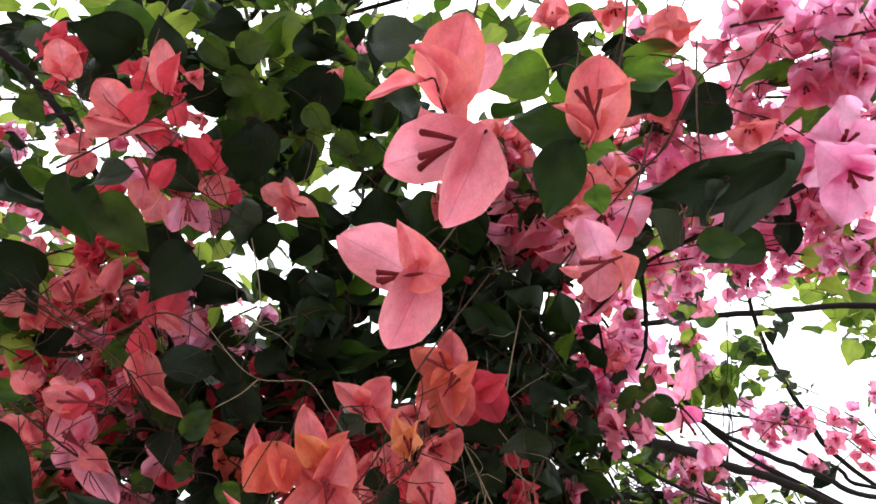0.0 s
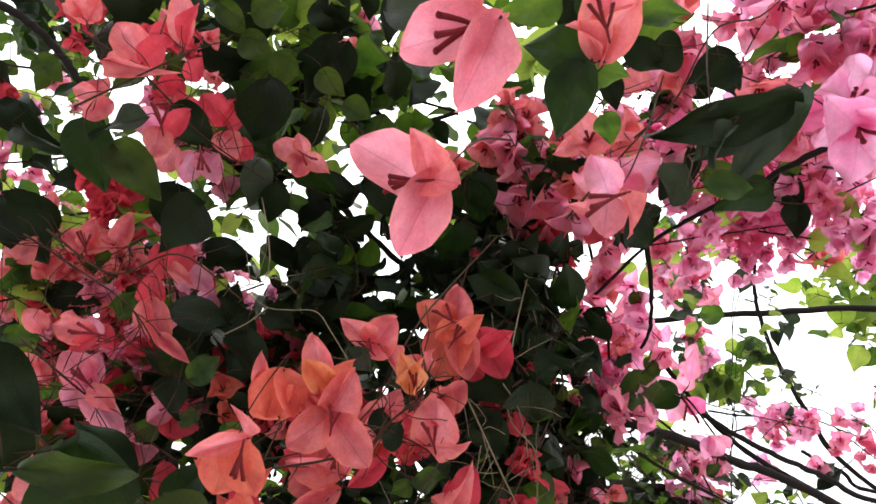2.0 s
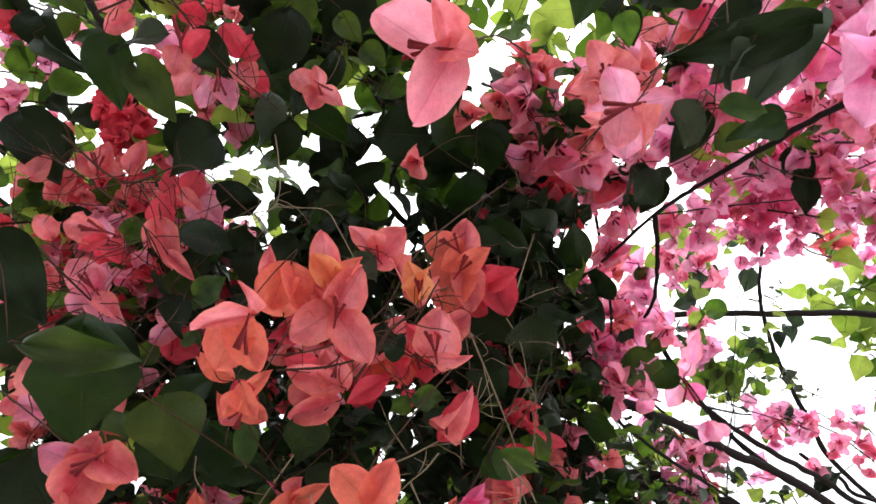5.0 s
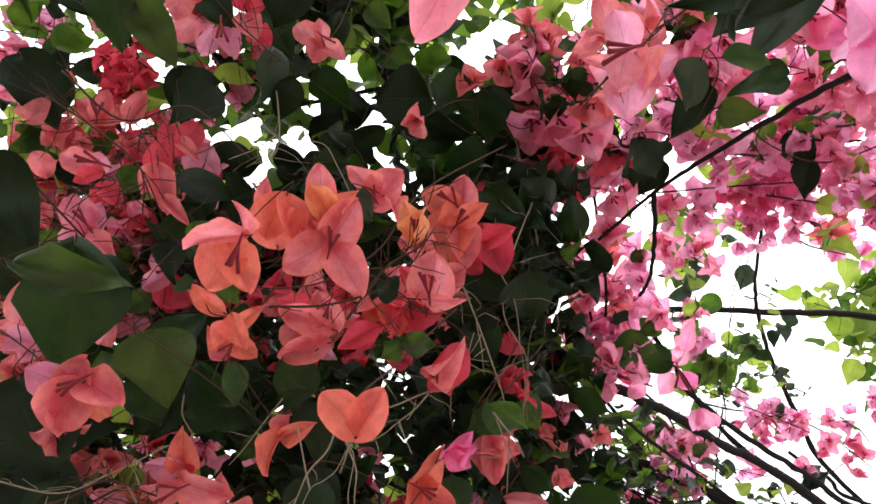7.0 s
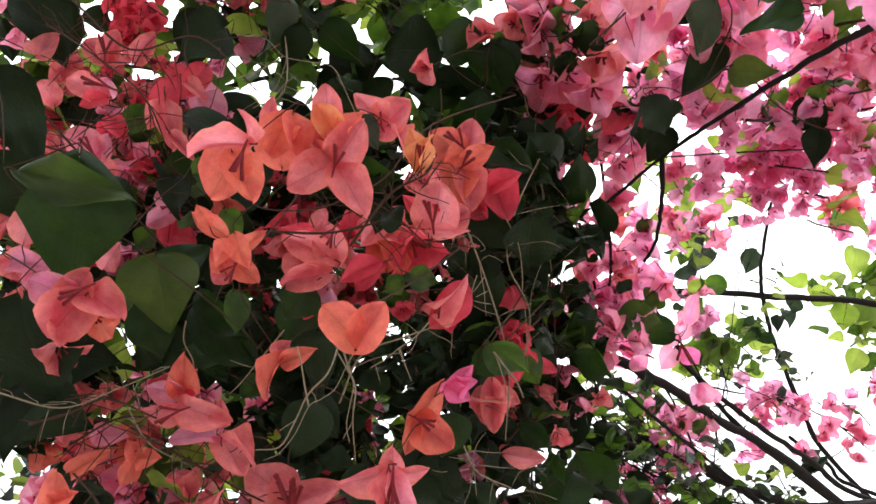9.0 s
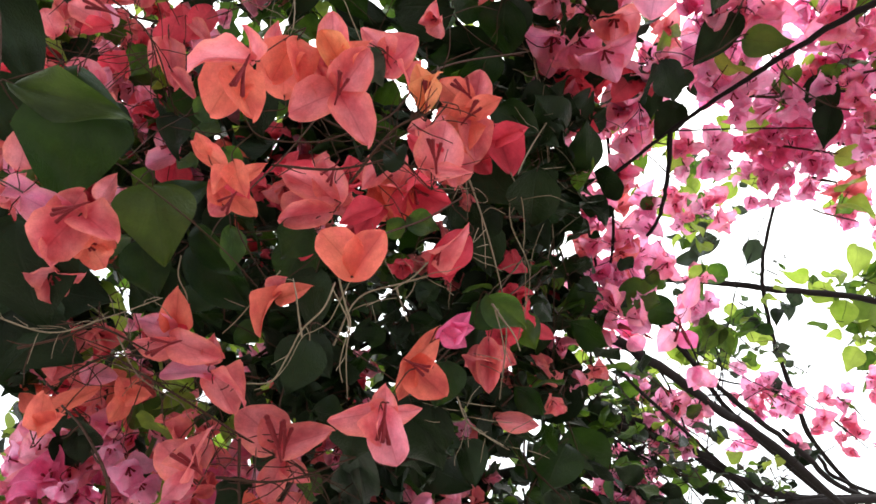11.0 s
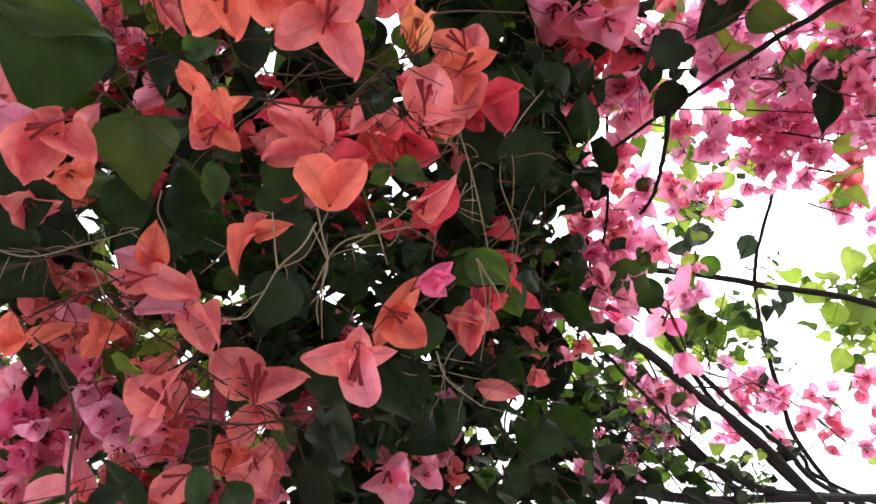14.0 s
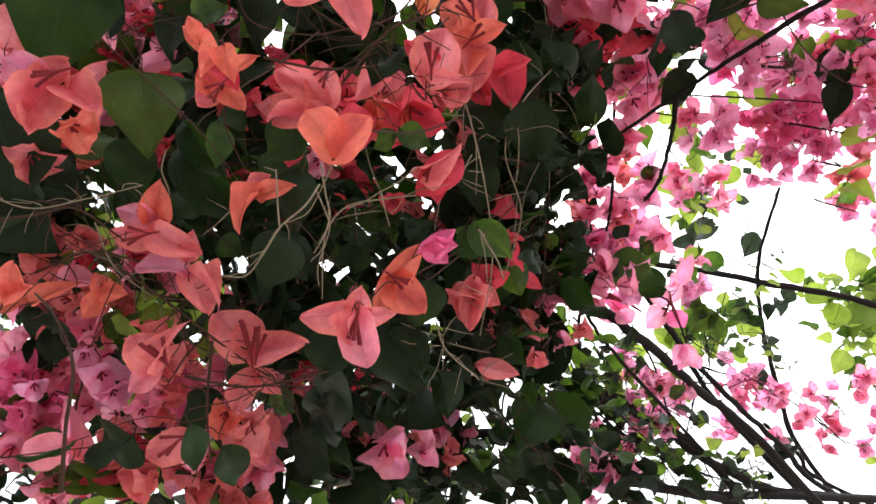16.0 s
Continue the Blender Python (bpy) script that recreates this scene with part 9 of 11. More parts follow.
thicket("leafy_shoot", "sparse shoot with bright yellow-green leaves", "leafy shoot", "leafy shoots", (0.442, 1.320, 2.284), 0.073, 8, 0, ["lime", "leaf"], ["coral"], 214, leaf_size=0.05)
thicket("leafy_shoot", "sparse shoot with bright yellow-green leaves", "leafy shoot", "leafy shoots", (0.151, 1.229, 2.085), 0.063, 8, 0, ["lime", "leaf"], ["coral"], 215, leaf_size=0.05)
thicket("leafy_shoot", "sparse shoot with bright yellow-green leaves", "leafy shoot", "leafy shoots", (0.669, 1.393, 2.502), 0.056, 8, 0, ["lime", "leaf"], ["coral"], 216, leaf_size=0.05)
thicket("leafy_shoot", "sparse shoot with bright yellow-green leaves", "leafy shoot", "leafy shoots", (0.625, 1.486, 2.258), 0.078, 8, 0, ["lime", "leaf"], ["coral"], 217, leaf_size=0.05)
# more shade fill behind the flowers, darkened by leaf colour
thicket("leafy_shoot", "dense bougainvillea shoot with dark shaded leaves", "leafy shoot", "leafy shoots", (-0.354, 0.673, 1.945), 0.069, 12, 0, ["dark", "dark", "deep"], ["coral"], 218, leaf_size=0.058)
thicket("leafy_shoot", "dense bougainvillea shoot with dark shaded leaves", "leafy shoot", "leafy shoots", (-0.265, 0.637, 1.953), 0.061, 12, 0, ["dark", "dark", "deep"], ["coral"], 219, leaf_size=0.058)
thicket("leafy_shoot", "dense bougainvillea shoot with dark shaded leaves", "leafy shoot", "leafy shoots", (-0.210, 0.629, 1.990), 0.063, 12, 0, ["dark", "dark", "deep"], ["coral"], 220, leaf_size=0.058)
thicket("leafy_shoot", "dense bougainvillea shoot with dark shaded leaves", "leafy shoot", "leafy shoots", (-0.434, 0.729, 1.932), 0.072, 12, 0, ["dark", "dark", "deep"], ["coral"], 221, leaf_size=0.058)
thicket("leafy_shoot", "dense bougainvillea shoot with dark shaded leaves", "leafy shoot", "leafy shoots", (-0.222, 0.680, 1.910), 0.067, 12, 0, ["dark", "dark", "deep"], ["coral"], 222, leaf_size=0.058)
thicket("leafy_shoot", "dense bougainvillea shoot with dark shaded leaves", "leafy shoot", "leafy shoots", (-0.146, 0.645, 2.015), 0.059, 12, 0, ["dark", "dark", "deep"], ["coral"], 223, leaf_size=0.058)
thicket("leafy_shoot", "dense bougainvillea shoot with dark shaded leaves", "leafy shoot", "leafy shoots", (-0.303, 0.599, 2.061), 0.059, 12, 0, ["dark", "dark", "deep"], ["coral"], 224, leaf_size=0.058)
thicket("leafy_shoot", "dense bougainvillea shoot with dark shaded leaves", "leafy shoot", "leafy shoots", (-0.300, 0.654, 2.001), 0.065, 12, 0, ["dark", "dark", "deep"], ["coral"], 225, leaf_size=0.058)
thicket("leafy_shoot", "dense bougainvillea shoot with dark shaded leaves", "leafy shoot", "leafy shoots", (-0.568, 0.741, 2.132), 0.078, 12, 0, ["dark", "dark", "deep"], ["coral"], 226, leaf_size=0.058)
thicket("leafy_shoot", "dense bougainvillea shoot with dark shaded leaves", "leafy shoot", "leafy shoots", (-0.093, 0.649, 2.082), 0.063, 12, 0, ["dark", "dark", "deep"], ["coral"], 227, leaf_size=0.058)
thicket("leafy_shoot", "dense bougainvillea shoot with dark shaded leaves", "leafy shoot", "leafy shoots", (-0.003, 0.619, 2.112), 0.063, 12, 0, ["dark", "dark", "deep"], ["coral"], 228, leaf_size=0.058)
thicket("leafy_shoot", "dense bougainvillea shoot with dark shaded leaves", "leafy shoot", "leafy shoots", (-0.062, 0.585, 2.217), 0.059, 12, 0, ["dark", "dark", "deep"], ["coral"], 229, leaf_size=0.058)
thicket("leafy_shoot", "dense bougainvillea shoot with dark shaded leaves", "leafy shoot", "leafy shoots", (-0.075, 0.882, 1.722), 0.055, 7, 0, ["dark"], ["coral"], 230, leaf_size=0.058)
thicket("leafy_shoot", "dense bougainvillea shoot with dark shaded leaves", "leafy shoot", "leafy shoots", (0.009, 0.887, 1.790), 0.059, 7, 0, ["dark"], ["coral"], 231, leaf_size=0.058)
thicket("leafy_shoot", "leafy bougainvillea shoot, green leaves lit from behind", "leafy shoot", "leafy shoots", (-0.293, 0.431, 2.512), 0.091, 12, 0, ["leaf", "leaf", "dark", "leaf"], ["coral"], 232, leaf_size=0.055)
thicket("leafy_shoot", "leafy bougainvillea shoot, green leaves lit from behind", "leafy shoot", "leafy shoots", (-0.199, 0.447, 2.426), 0.086, 12, 0, ["leaf", "leaf", "dark", "leaf"], ["coral"], 233, leaf_size=0.055)
thicket("leafy_shoot", "leafy bougainvillea shoot, green leaves lit from behind", "leafy shoot", "leafy shoots", (-0.119, 0.513, 2.430), 0.083, 12, 0, ["leaf", "leaf", "dark", "leaf"], ["coral"], 234, leaf_size=0.055)
thicket("leafy_shoot", "leafy bougainvillea shoot, green leaves lit from behind", "leafy shoot", "leafy shoots", (-0.056, 0.509, 2.505), 0.078, 12, 0, ["leaf", "leaf", "dark", "leaf"], ["coral"], 235, leaf_size=0.055)
thicket("leafy_shoot", "leafy bougainvillea shoot, green leaves lit from behind", "leafy shoot", "leafy shoots", (-0.152, 0.560, 2.384), 0.083, 12, 0, ["leaf", "leaf", "dark", "leaf"], ["coral"], 236, leaf_size=0.055)
thicket("leafy_shoot", "leafy bougainvillea shoot, green leaves lit from behind", "leafy shoot", "leafy shoots", (-0.265, 0.571, 2.443), 0.087, 12, 0, ["leaf", "leaf", "dark", "leaf"], ["coral"], 237, leaf_size=0.055)
thicket("leafy_shoot", "leafy bougainvillea shoot, green leaves lit from behind", "leafy shoot", "leafy shoots", (-0.070, 0.583, 2.360), 0.066, 12, 0, ["leaf", "leaf", "dark", "leaf"], ["coral"], 238, leaf_size=0.055)
thicket("leafy_shoot", "leafy bougainvillea shoot, green leaves lit from behind", "leafy shoot", "leafy shoots", (-0.205, 0.464, 2.621), 0.092, 12, 0, ["leaf", "leaf", "dark", "leaf"], ["coral"], 239, leaf_size=0.055)
thicket("leafy_shoot", "leafy bougainvillea shoot, green leaves lit from behind", "leafy shoot", "leafy shoots", (-0.286, 0.569, 2.304), 0.063, 12, 0, ["leaf", "leaf", "dark", "leaf"], ["coral"], 240, leaf_size=0.055)
thicket("flower_spray", "bougainvillea spray of pale pink flowers against the sky", "flower spray", "pink flower sprays", (0.227, 0.764, 2.250), 0.044, 1, 7, ["leaf"], ["rose", "coral", "pink"], 245, bract_size=0.036, whole=True)
thicket("flower_spray", "bougainvillea spray of small red and pink flowers in shade", "flower spray", "flower sprays", (-0.100, 0.762, 1.992), 0.049, 7, 4, ["dark", "deep", "leaf"], ["red", "red", "coral"], 246, bract_size=0.029, whole=True)
thicket("flower_spray", "bougainvillea spray of small red and pink flowers in shade", "flower spray", "flower sprays", (-0.032, 0.795, 2.030), 0.044, 7, 4, ["dark", "deep", "leaf"], ["red", "red", "coral"], 247, bract_size=0.029, whole=True)
thicket("flower_spray", "bougainvillea spray of small red and pink flowers in shade", "flower spray", "flower sprays", (-0.144, 0.760, 1.993), 0.042, 7, 4, ["dark", "deep", "leaf"], ["red", "red", "coral"], 248, bract_size=0.029, whole=True)
thicket("flower_spray", "bougainvillea spray of small red and pink flowers in shade", "flower spray", "flower sprays", (0.071, 0.719, 2.040), 0.035, 7, 4, ["dark", "deep", "leaf"], ["red", "red", "coral"], 249, bract_size=0.029, whole=True)
thicket("flower_spray", "bougainvillea spray of small red and pink flowers in shade", "flower spray", "flower sprays", (0.141, 0.829, 1.998), 0.037, 7, 4, ["dark", "deep", "leaf"], ["red", "red", "coral"], 250, bract_size=0.029, whole=True)
thicket("flower_spray", "bougainvillea spray of small red and pink flowers in shade", "flower spray", "flower sprays", (0.116, 0.908, 1.915), 0.044, 7, 4, ["dark", "deep", "leaf"], ["red", "red", "coral"], 251, bract_size=0.029, whole=True)
thicket("flower_spray", "bougainvillea spray of small red and pink flowers in shade", "flower spray", "flower sprays", (-0.067, 0.802, 1.805), 0.031, 2, 8, ["leaf", "lime"], ["red", "pink", "coral"], 252, bract_size=0.029)
thicket("flower_spray", "bougainvillea spray of small red and pink flowers in shade", "flower spray", "flower sprays", (0.016, 0.967, 1.852), 0.044, 2, 8, ["leaf", "lime"], ["red", "pink", "coral"], 253, bract_size=0.029, whole=True)
thicket("flower_spray", "bougainvillea spray of small red and pink flowers in shade", "flower spray", "flower sprays", (-0.163, 0.863, 1.885), 0.049, 2, 8, ["leaf", "lime"], ["red", "pink", "coral"], 254, bract_size=0.029, whole=True)
thicket("flower_spray", "bougainvillea spray of small red and pink flowers in shade", "flower spray", "flower sprays", (-0.240, 0.799, 1.879), 0.039, 2, 8, ["leaf", "lime"], ["red", "pink", "coral"], 255, bract_size=0.029, whole=True)
thicket("flower_spray", "bougainvillea spray of small red and pink flowers in shade", "flower spray", "flower sprays", (-0.235, 0.785, 1.965), 0.049, 7, 4, ["dark", "deep", "leaf"], ["red", "red", "coral"], 256, bract_size=0.029, whole=True)
thicket("flower_spray", "bougainvillea spray of small red and pink flowers in shade", "flower spray", "flower sprays", (-0.025, 0.963, 1.782), 0.049, 2, 8, ["leaf", "lime"], ["red", "pink", "coral"], 257, bract_size=0.029, whole=True)
thicket("flower_spray", "bougainvillea spray of small red and pink flowers in shade", "flower spray", "flower sprays", (0.084, 1.023, 1.866), 0.047, 2, 8, ["leaf", "lime"], ["red", "pink", "coral"], 258, bract_size=0.029, whole=True)
thicket("flower_spray", "bougainvillea spray of small red and pink flowers in shade", "flower spray", "flower sprays", (0.150, 0.810, 2.090), 0.031, 7, 4, ["dark", "deep", "leaf"], ["red", "red", "coral"], 259, bract_size=0.029, whole=True)
thicket("flower_spray", "bougainvillea spray of small red and pink flowers in shade", "flower spray", "flower sprays", (0.067, 0.652, 2.183), 0.037, 7, 4, ["dark", "deep", "leaf"], ["red", "red", "coral"], 260, bract_size=0.029, whole=True)
thicket("flower_spray", "bougainvillea spray of small red and pink flowers in shade", "flower spray", "flower sprays", (0.108, 0.633, 2.276), 0.047, 2, 10, ["leaf", "lime"], ["coral", "pink"], 261, bract_size=0.028)
thicket("leafy_shoot", "sparse bougainvillea shoot with dark leaves among bare branches", "leafy shoot", "leafy shoots", (0.423, 1.297, 2.091), 0.087, 13, 0, ["dark", "dark", "leaf"], ["coral"], 262, leaf_size=0.045)
thicket("leafy_shoot", "sparse bougainvillea shoot with dark leaves among bare branches", "leafy shoot", "leafy shoots", (0.585, 1.409, 2.121), 0.094, 9, 0, ["grey", "leaf", "lime"], ["coral"], 263, leaf_size=0.034)
thicket("leafy_shoot", "sparse bougainvillea shoot with dark leaves among bare branches", "leafy shoot", "leafy shoots", (0.729, 1.450, 2.153), 0.085, 9, 0, ["grey", "leaf", "lime"], ["coral"], 264, leaf_size=0.034)
thicket("leafy_shoot", "sparse bougainvillea shoot with dark leaves among bare branches", "leafy shoot", "leafy shoots", (0.468, 1.263, 2.200), 0.068, 9, 0, ["grey", "leaf", "lime"], ["coral"], 265, leaf_size=0.034)
thicket("leafy_shoot", "sparse bougainvillea shoot with dark leaves among bare branches", "leafy shoot", "leafy shoots", (0.918, 1.599, 2.290), 0.070, 13, 0, ["dark", "dark", "leaf"], ["coral"], 266, leaf_size=0.036)
thicket("leafy_shoot", "sparse bougainvillea shoot with dark leaves among bare branches", "leafy shoot", "leafy shoots", (0.274, 1.210, 1.963), 0.077, 13, 0, ["dark", "dark", "leaf"], ["coral"], 267, leaf_size=0.045)
thicket("leafy_shoot", "sparse bougainvillea shoot with dark leaves among bare branches", "leafy shoot", "leafy shoots", (0.632, 1.358, 2.248), 0.073, 9, 0, ["grey", "leaf", "lime"], ["coral"], 268, leaf_size=0.034)
thicket("flower_spray", "bougainvillea spray of light pink flowers by dark branches", "flower spray", "pink flower sprays", (0.464, 1.345, 2.114), 0.057, 1, 7, ["leaf"], ["rose", "magenta", "pink"], 269, bract_size=0.036, whole=True)
thicket("flower_spray", "bougainvillea spray of light pink flowers by dark branches", "flower spray", "pink flower sprays", (0.380, 1.295, 2.020), 0.042, 1, 7, ["leaf"], ["rose", "magenta", "pink"], 270, bract_size=0.036, whole=True)
thicket("flower_spray", "bougainvillea spray of light pink flowers by dark branches", "flower spray", "pink flower sprays", (1.033, 1.397, 2.402), 0.067, 1, 7, ["leaf"], ["rose", "magenta", "pink"], 271, bract_size=0.036, whole=True)
thicket("flower_spray", "bougainvillea spray of light pink flowers by dark branches", "flower spray", "pink flower sprays", (1.068, 1.344, 2.458), 0.053, 1, 7, ["leaf"], ["rose", "magenta", "pink"], 272, bract_size=0.036, whole=True)
thicket("flower_spray", "bougainvillea spray of light pink flowers by dark branches", "flower spray", "pink flower sprays", (0.975, 1.528, 2.510), 0.037, 1, 7, ["leaf"], ["rose", "magenta", "pink"], 273, bract_size=0.036, whole=True)
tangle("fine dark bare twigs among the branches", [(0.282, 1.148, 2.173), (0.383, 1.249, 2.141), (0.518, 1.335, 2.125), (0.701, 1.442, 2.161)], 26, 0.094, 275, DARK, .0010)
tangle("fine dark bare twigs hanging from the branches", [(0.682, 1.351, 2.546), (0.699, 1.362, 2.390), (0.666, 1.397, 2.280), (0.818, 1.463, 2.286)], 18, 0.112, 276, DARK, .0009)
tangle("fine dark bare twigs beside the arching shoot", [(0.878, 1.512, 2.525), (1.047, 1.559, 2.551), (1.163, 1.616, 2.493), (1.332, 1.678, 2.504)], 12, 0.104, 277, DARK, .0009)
# blackish shoots added behind the flowers to hold back light from the sky
thicket("leafy_shoot", "dense bougainvillea shoot with dark shaded leaves", "leafy shoot", "leafy shoots", (0.101, 0.547, 2.289), 0.061, 5, 0, ["dark", "dark", "deep"], ["coral"], 278, leaf_size=0.058)
thicket("leafy_shoot", "dense bougainvillea shoot with dark shaded leaves", "leafy shoot", "leafy shoots", (0.140, 0.595, 2.244), 0.061, 5, 0, ["dark", "dark", "deep"], ["coral"], 279, leaf_size=0.058)
thicket("leafy_shoot", "dense bougainvillea shoot with dark shaded leaves", "leafy shoot", "leafy shoots", (0.080, 0.604, 2.193), 0.059, 14, 0, ["dark", "dark", "deep"], ["coral"], 280, leaf_size=0.058)
thicket("leafy_shoot", "dense bougainvillea shoot with dark shaded leaves", "leafy shoot", "leafy shoots", (0.176, 0.563, 2.302), 0.047, 4, 0, ["dark", "dark", "deep"], ["coral"], 281, leaf_size=0.058)
thicket("leafy_shoot", "dense bougainvillea shoot with dark shaded leaves", "leafy shoot", "leafy shoots", (0.081, 0.513, 2.348), 0.055, 5, 0, ["dark", "dark", "deep"], ["coral"], 282, leaf_size=0.058)
thicket("leafy_shoot", "dense bougainvillea shoot with dark shaded leaves", "leafy shoot", "leafy shoots", (0.129, 0.911, 2.032), 0.075, 14, 0, ["dark"], ["coral"], 283, leaf_size=0.056)
thicket("leafy_shoot", "dense bougainvillea shoot with dark shaded leaves", "leafy shoot", "leafy shoots", (0.075, 0.830, 2.043), 0.063, 12, 0, ["dark"], ["coral"], 284, leaf_size=0.056)
thicket("leafy_shoot", "dense bougainvillea shoot with dark shaded leaves", "leafy shoot", "leafy shoots", (0.192, 0.373, 2.358), 0.049, 10, 0, ["dark", "leaf"], ["coral"], 285, leaf_size=0.056)
thicket("leafy_shoot", "dense bougainvillea shoot with dark shaded leaves", "leafy shoot", "leafy shoots", (0.226, 0.391, 2.269), 0.039, 8, 0, ["dark", "leaf"], ["coral"], 286, leaf_size=0.056)
thicket("leafy_shoot", "dense bougainvillea shoot with dark shaded leaves", "leafy shoot", "leafy shoots", (0.261, 0.398, 2.221), 0.031, 6, 0, ["dark", "leaf"], ["coral"], 287, leaf_size=0.056)
thicket("flower_spray", "bougainvillea spray thick with small flowers", "flower spray", "flower sprays", (0.217, 0.407, 2.212), 0.038, 2, 8, ["leaf"], ["pink", "pink"], 288, bract_size=0.026, whole=True)
thicket("flower_spray", "bougainvillea spray thick with small flowers", "flower spray", "flower sprays", (0.286, 0.420, 2.198), 0.038, 2, 9, ["leaf"], ["pink", "rose"], 289, bract_size=0.026, whole=True)
thicket("flower_spray", "bougainvillea spray thick with small flowers", "flower spray", "flower sprays", (0.276, 0.373, 2.358), 0.042, 2, 7, ["leaf"], ["pink", "pink"], 290, bract_size=0.026, whole=True)
thicket("flower_spray", "bougainvillea spray thick with small flowers", "flower spray", "flower sprays", (-0.429, 0.552, 2.010), 0.047, 4, 6, ["leaf", "olive", "lime"], ["coral", "red", "pink"], 291, bract_size=0.026, whole=True)
thicket("flower_spray", "bougainvillea spray thick with small flowers", "flower spray", "flower sprays", (-0.295, 0.577, 2.013), 0.049, 4, 6, ["leaf", "olive", "lime"], ["coral", "red", "pink"], 292, bract_size=0.026, whole=True)
thicket("flower_spray", "bougainvillea spray thick with small flowers", "flower spray", "flower sprays", (-0.346, 0.602, 1.960), 0.047, 4, 6, ["leaf", "olive", "lime"], ["coral", "red", "pink"], 293, bract_size=0.026, whole=True)
thicket("flower_spray", "bougainvillea spray thick with small flowers", "flower spray", "flower sprays", (-0.387, 0.507, 2.082), 0.049, 4, 6, ["leaf", "olive", "lime"], ["coral", "red", "pink"], 294, bract_size=0.026, whole=True)
thicket("flower_spray", "bougainvillea spray thick with small flowers", "flower spray", "flower sprays", (-0.455, 0.555, 2.023), 0.049, 4, 6, ["leaf", "olive", "lime"], ["coral", "red", "pink"], 295, bract_size=0.026, whole=True)
thicket("flower_spray", "bougainvillea spray thick with small flowers", "flower spray", "flower sprays", (-0.354, 0.532, 2.075), 0.050, 4, 6, ["leaf", "olive", "lime"], ["coral", "red", "pink"], 296, bract_size=0.026, whole=True)
thicket("flower_spray", "bougainvillea spray thick with small flowers", "flower spray", "flower sprays", (-0.339, 0.495, 2.138), 0.045, 4, 6, ["leaf", "olive", "lime"], ["coral", "red", "pink"], 297, bract_size=0.026, whole=True)
thicket("flower_spray", "bougainvillea spray thick with small flowers", "flower spray", "flower sprays", (-0.307, 0.699, 1.765), 0.037, 2, 9, ["leaf", "lime"], ["coral", "pink", "coral"], 298, bract_size=0.026, whole=True)
thicket("flower_spray", "bougainvillea spray thick with small flowers", "flower spray", "flower sprays", (-0.091, 0.772, 1.837), 0.037, 2, 9, ["leaf", "lime"], ["coral", "pink", "coral"], 299, bract_size=0.026, whole=True)
thicket("flower_spray", "bougainvillea spray thick with small flowers", "flower spray", "flower sprays", (-0.169, 0.714, 1.679), 0.029, 2, 9, ["leaf", "lime"], ["coral", "pink", "coral"], 300, bract_size=0.026, whole=True)
thicket("flower_spray", "bougainvillea spray thick with small flowers", "flower spray", "flower sprays", (-0.313, 0.596, 1.945), 0.034, 4, 6, ["leaf", "olive", "lime"], ["coral", "red", "pink"], 301, bract_size=0.026, whole=True)
thicket("flower_spray", "bougainvillea spray thick with small flowers", "flower spray", "flower sprays", (-0.336, 0.649, 1.817), 0.031, 2, 9, ["leaf", "lime"], ["coral", "pink", "coral"], 302, bract_size=0.026, whole=True)
thicket("flower_spray", "bougainvillea spray of pale pink flowers against the sky", "flower spray", "pink flower sprays", (0.465, 0.646, 2.257), 0.056, 1, 13, ["leaf", "lime"], ["rose", "magenta", "rose", "pink"], 303, bract_size=0.030, whole=True)
thicket("flower_spray", "bougainvillea spray of pale pink flowers against the sky", "flower spray", "pink flower sprays", (0.568, 0.632, 2.271), 0.056, 1, 13, ["leaf", "lime"], ["rose", "magenta", "rose", "pink"], 304, bract_size=0.030, whole=True)
thicket("flower_spray", "bougainvillea spray of pale pink flowers against the sky", "flower spray", "pink flower sprays", (0.491, 0.556, 2.342), 0.056, 1, 13, ["leaf", "lime"], ["rose", "magenta", "rose", "pink"], 305, bract_size=0.030, whole=True)
thicket("flower_spray", "bougainvillea spray of pale pink flowers against the sky", "flower spray", "pink flower sprays", (0.409, 0.634, 2.396), 0.060, 1, 13, ["leaf", "lime"], ["rose", "magenta", "rose", "pink"], 306, bract_size=0.030, whole=True)
thicket("flower_spray", "bougainvillea spray of pale pink flowers against the sky", "flower spray", "pink flower sprays", (0.504, 0.654, 2.376), 0.060, 1, 13, ["leaf", "lime"], ["rose", "magenta", "rose", "pink"], 307, bract_size=0.030, whole=True)
thicket("flower_spray", "bougainvillea spray of pale pink flowers against the sky", "flower spray", "pink flower sprays", (0.592, 0.676, 2.354), 0.051, 1, 13, ["leaf", "lime"], ["rose", "magenta", "rose", "pink"], 308, bract_size=0.030, whole=True)
thicket("flower_spray", "bougainvillea spray of pale pink flowers against the sky", "flower spray", "pink flower sprays", (0.498, 0.716, 2.340), 0.044, 1, 13, ["leaf", "lime"], ["rose", "magenta", "rose", "pink"], 309, bract_size=0.030, whole=True)
thicket("flower_spray", "bougainvillea spray of pale pink flowers against the sky", "flower spray", "pink flower sprays", (0.528, 0.604, 2.385), 0.050, 1, 13, ["leaf", "lime"], ["rose", "magenta", "rose", "pink"], 310, bract_size=0.030, whole=True)
thicket("leafy_shoot", "shoot with crowded bright yellow-green leaves by the sky", "leafy shoot", "leafy shoots", (1.440, 1.609, 3.125), 0.096, 11, 0, ["lime", "lime", "leaf"], ["coral"], 311, leaf_size=0.075)
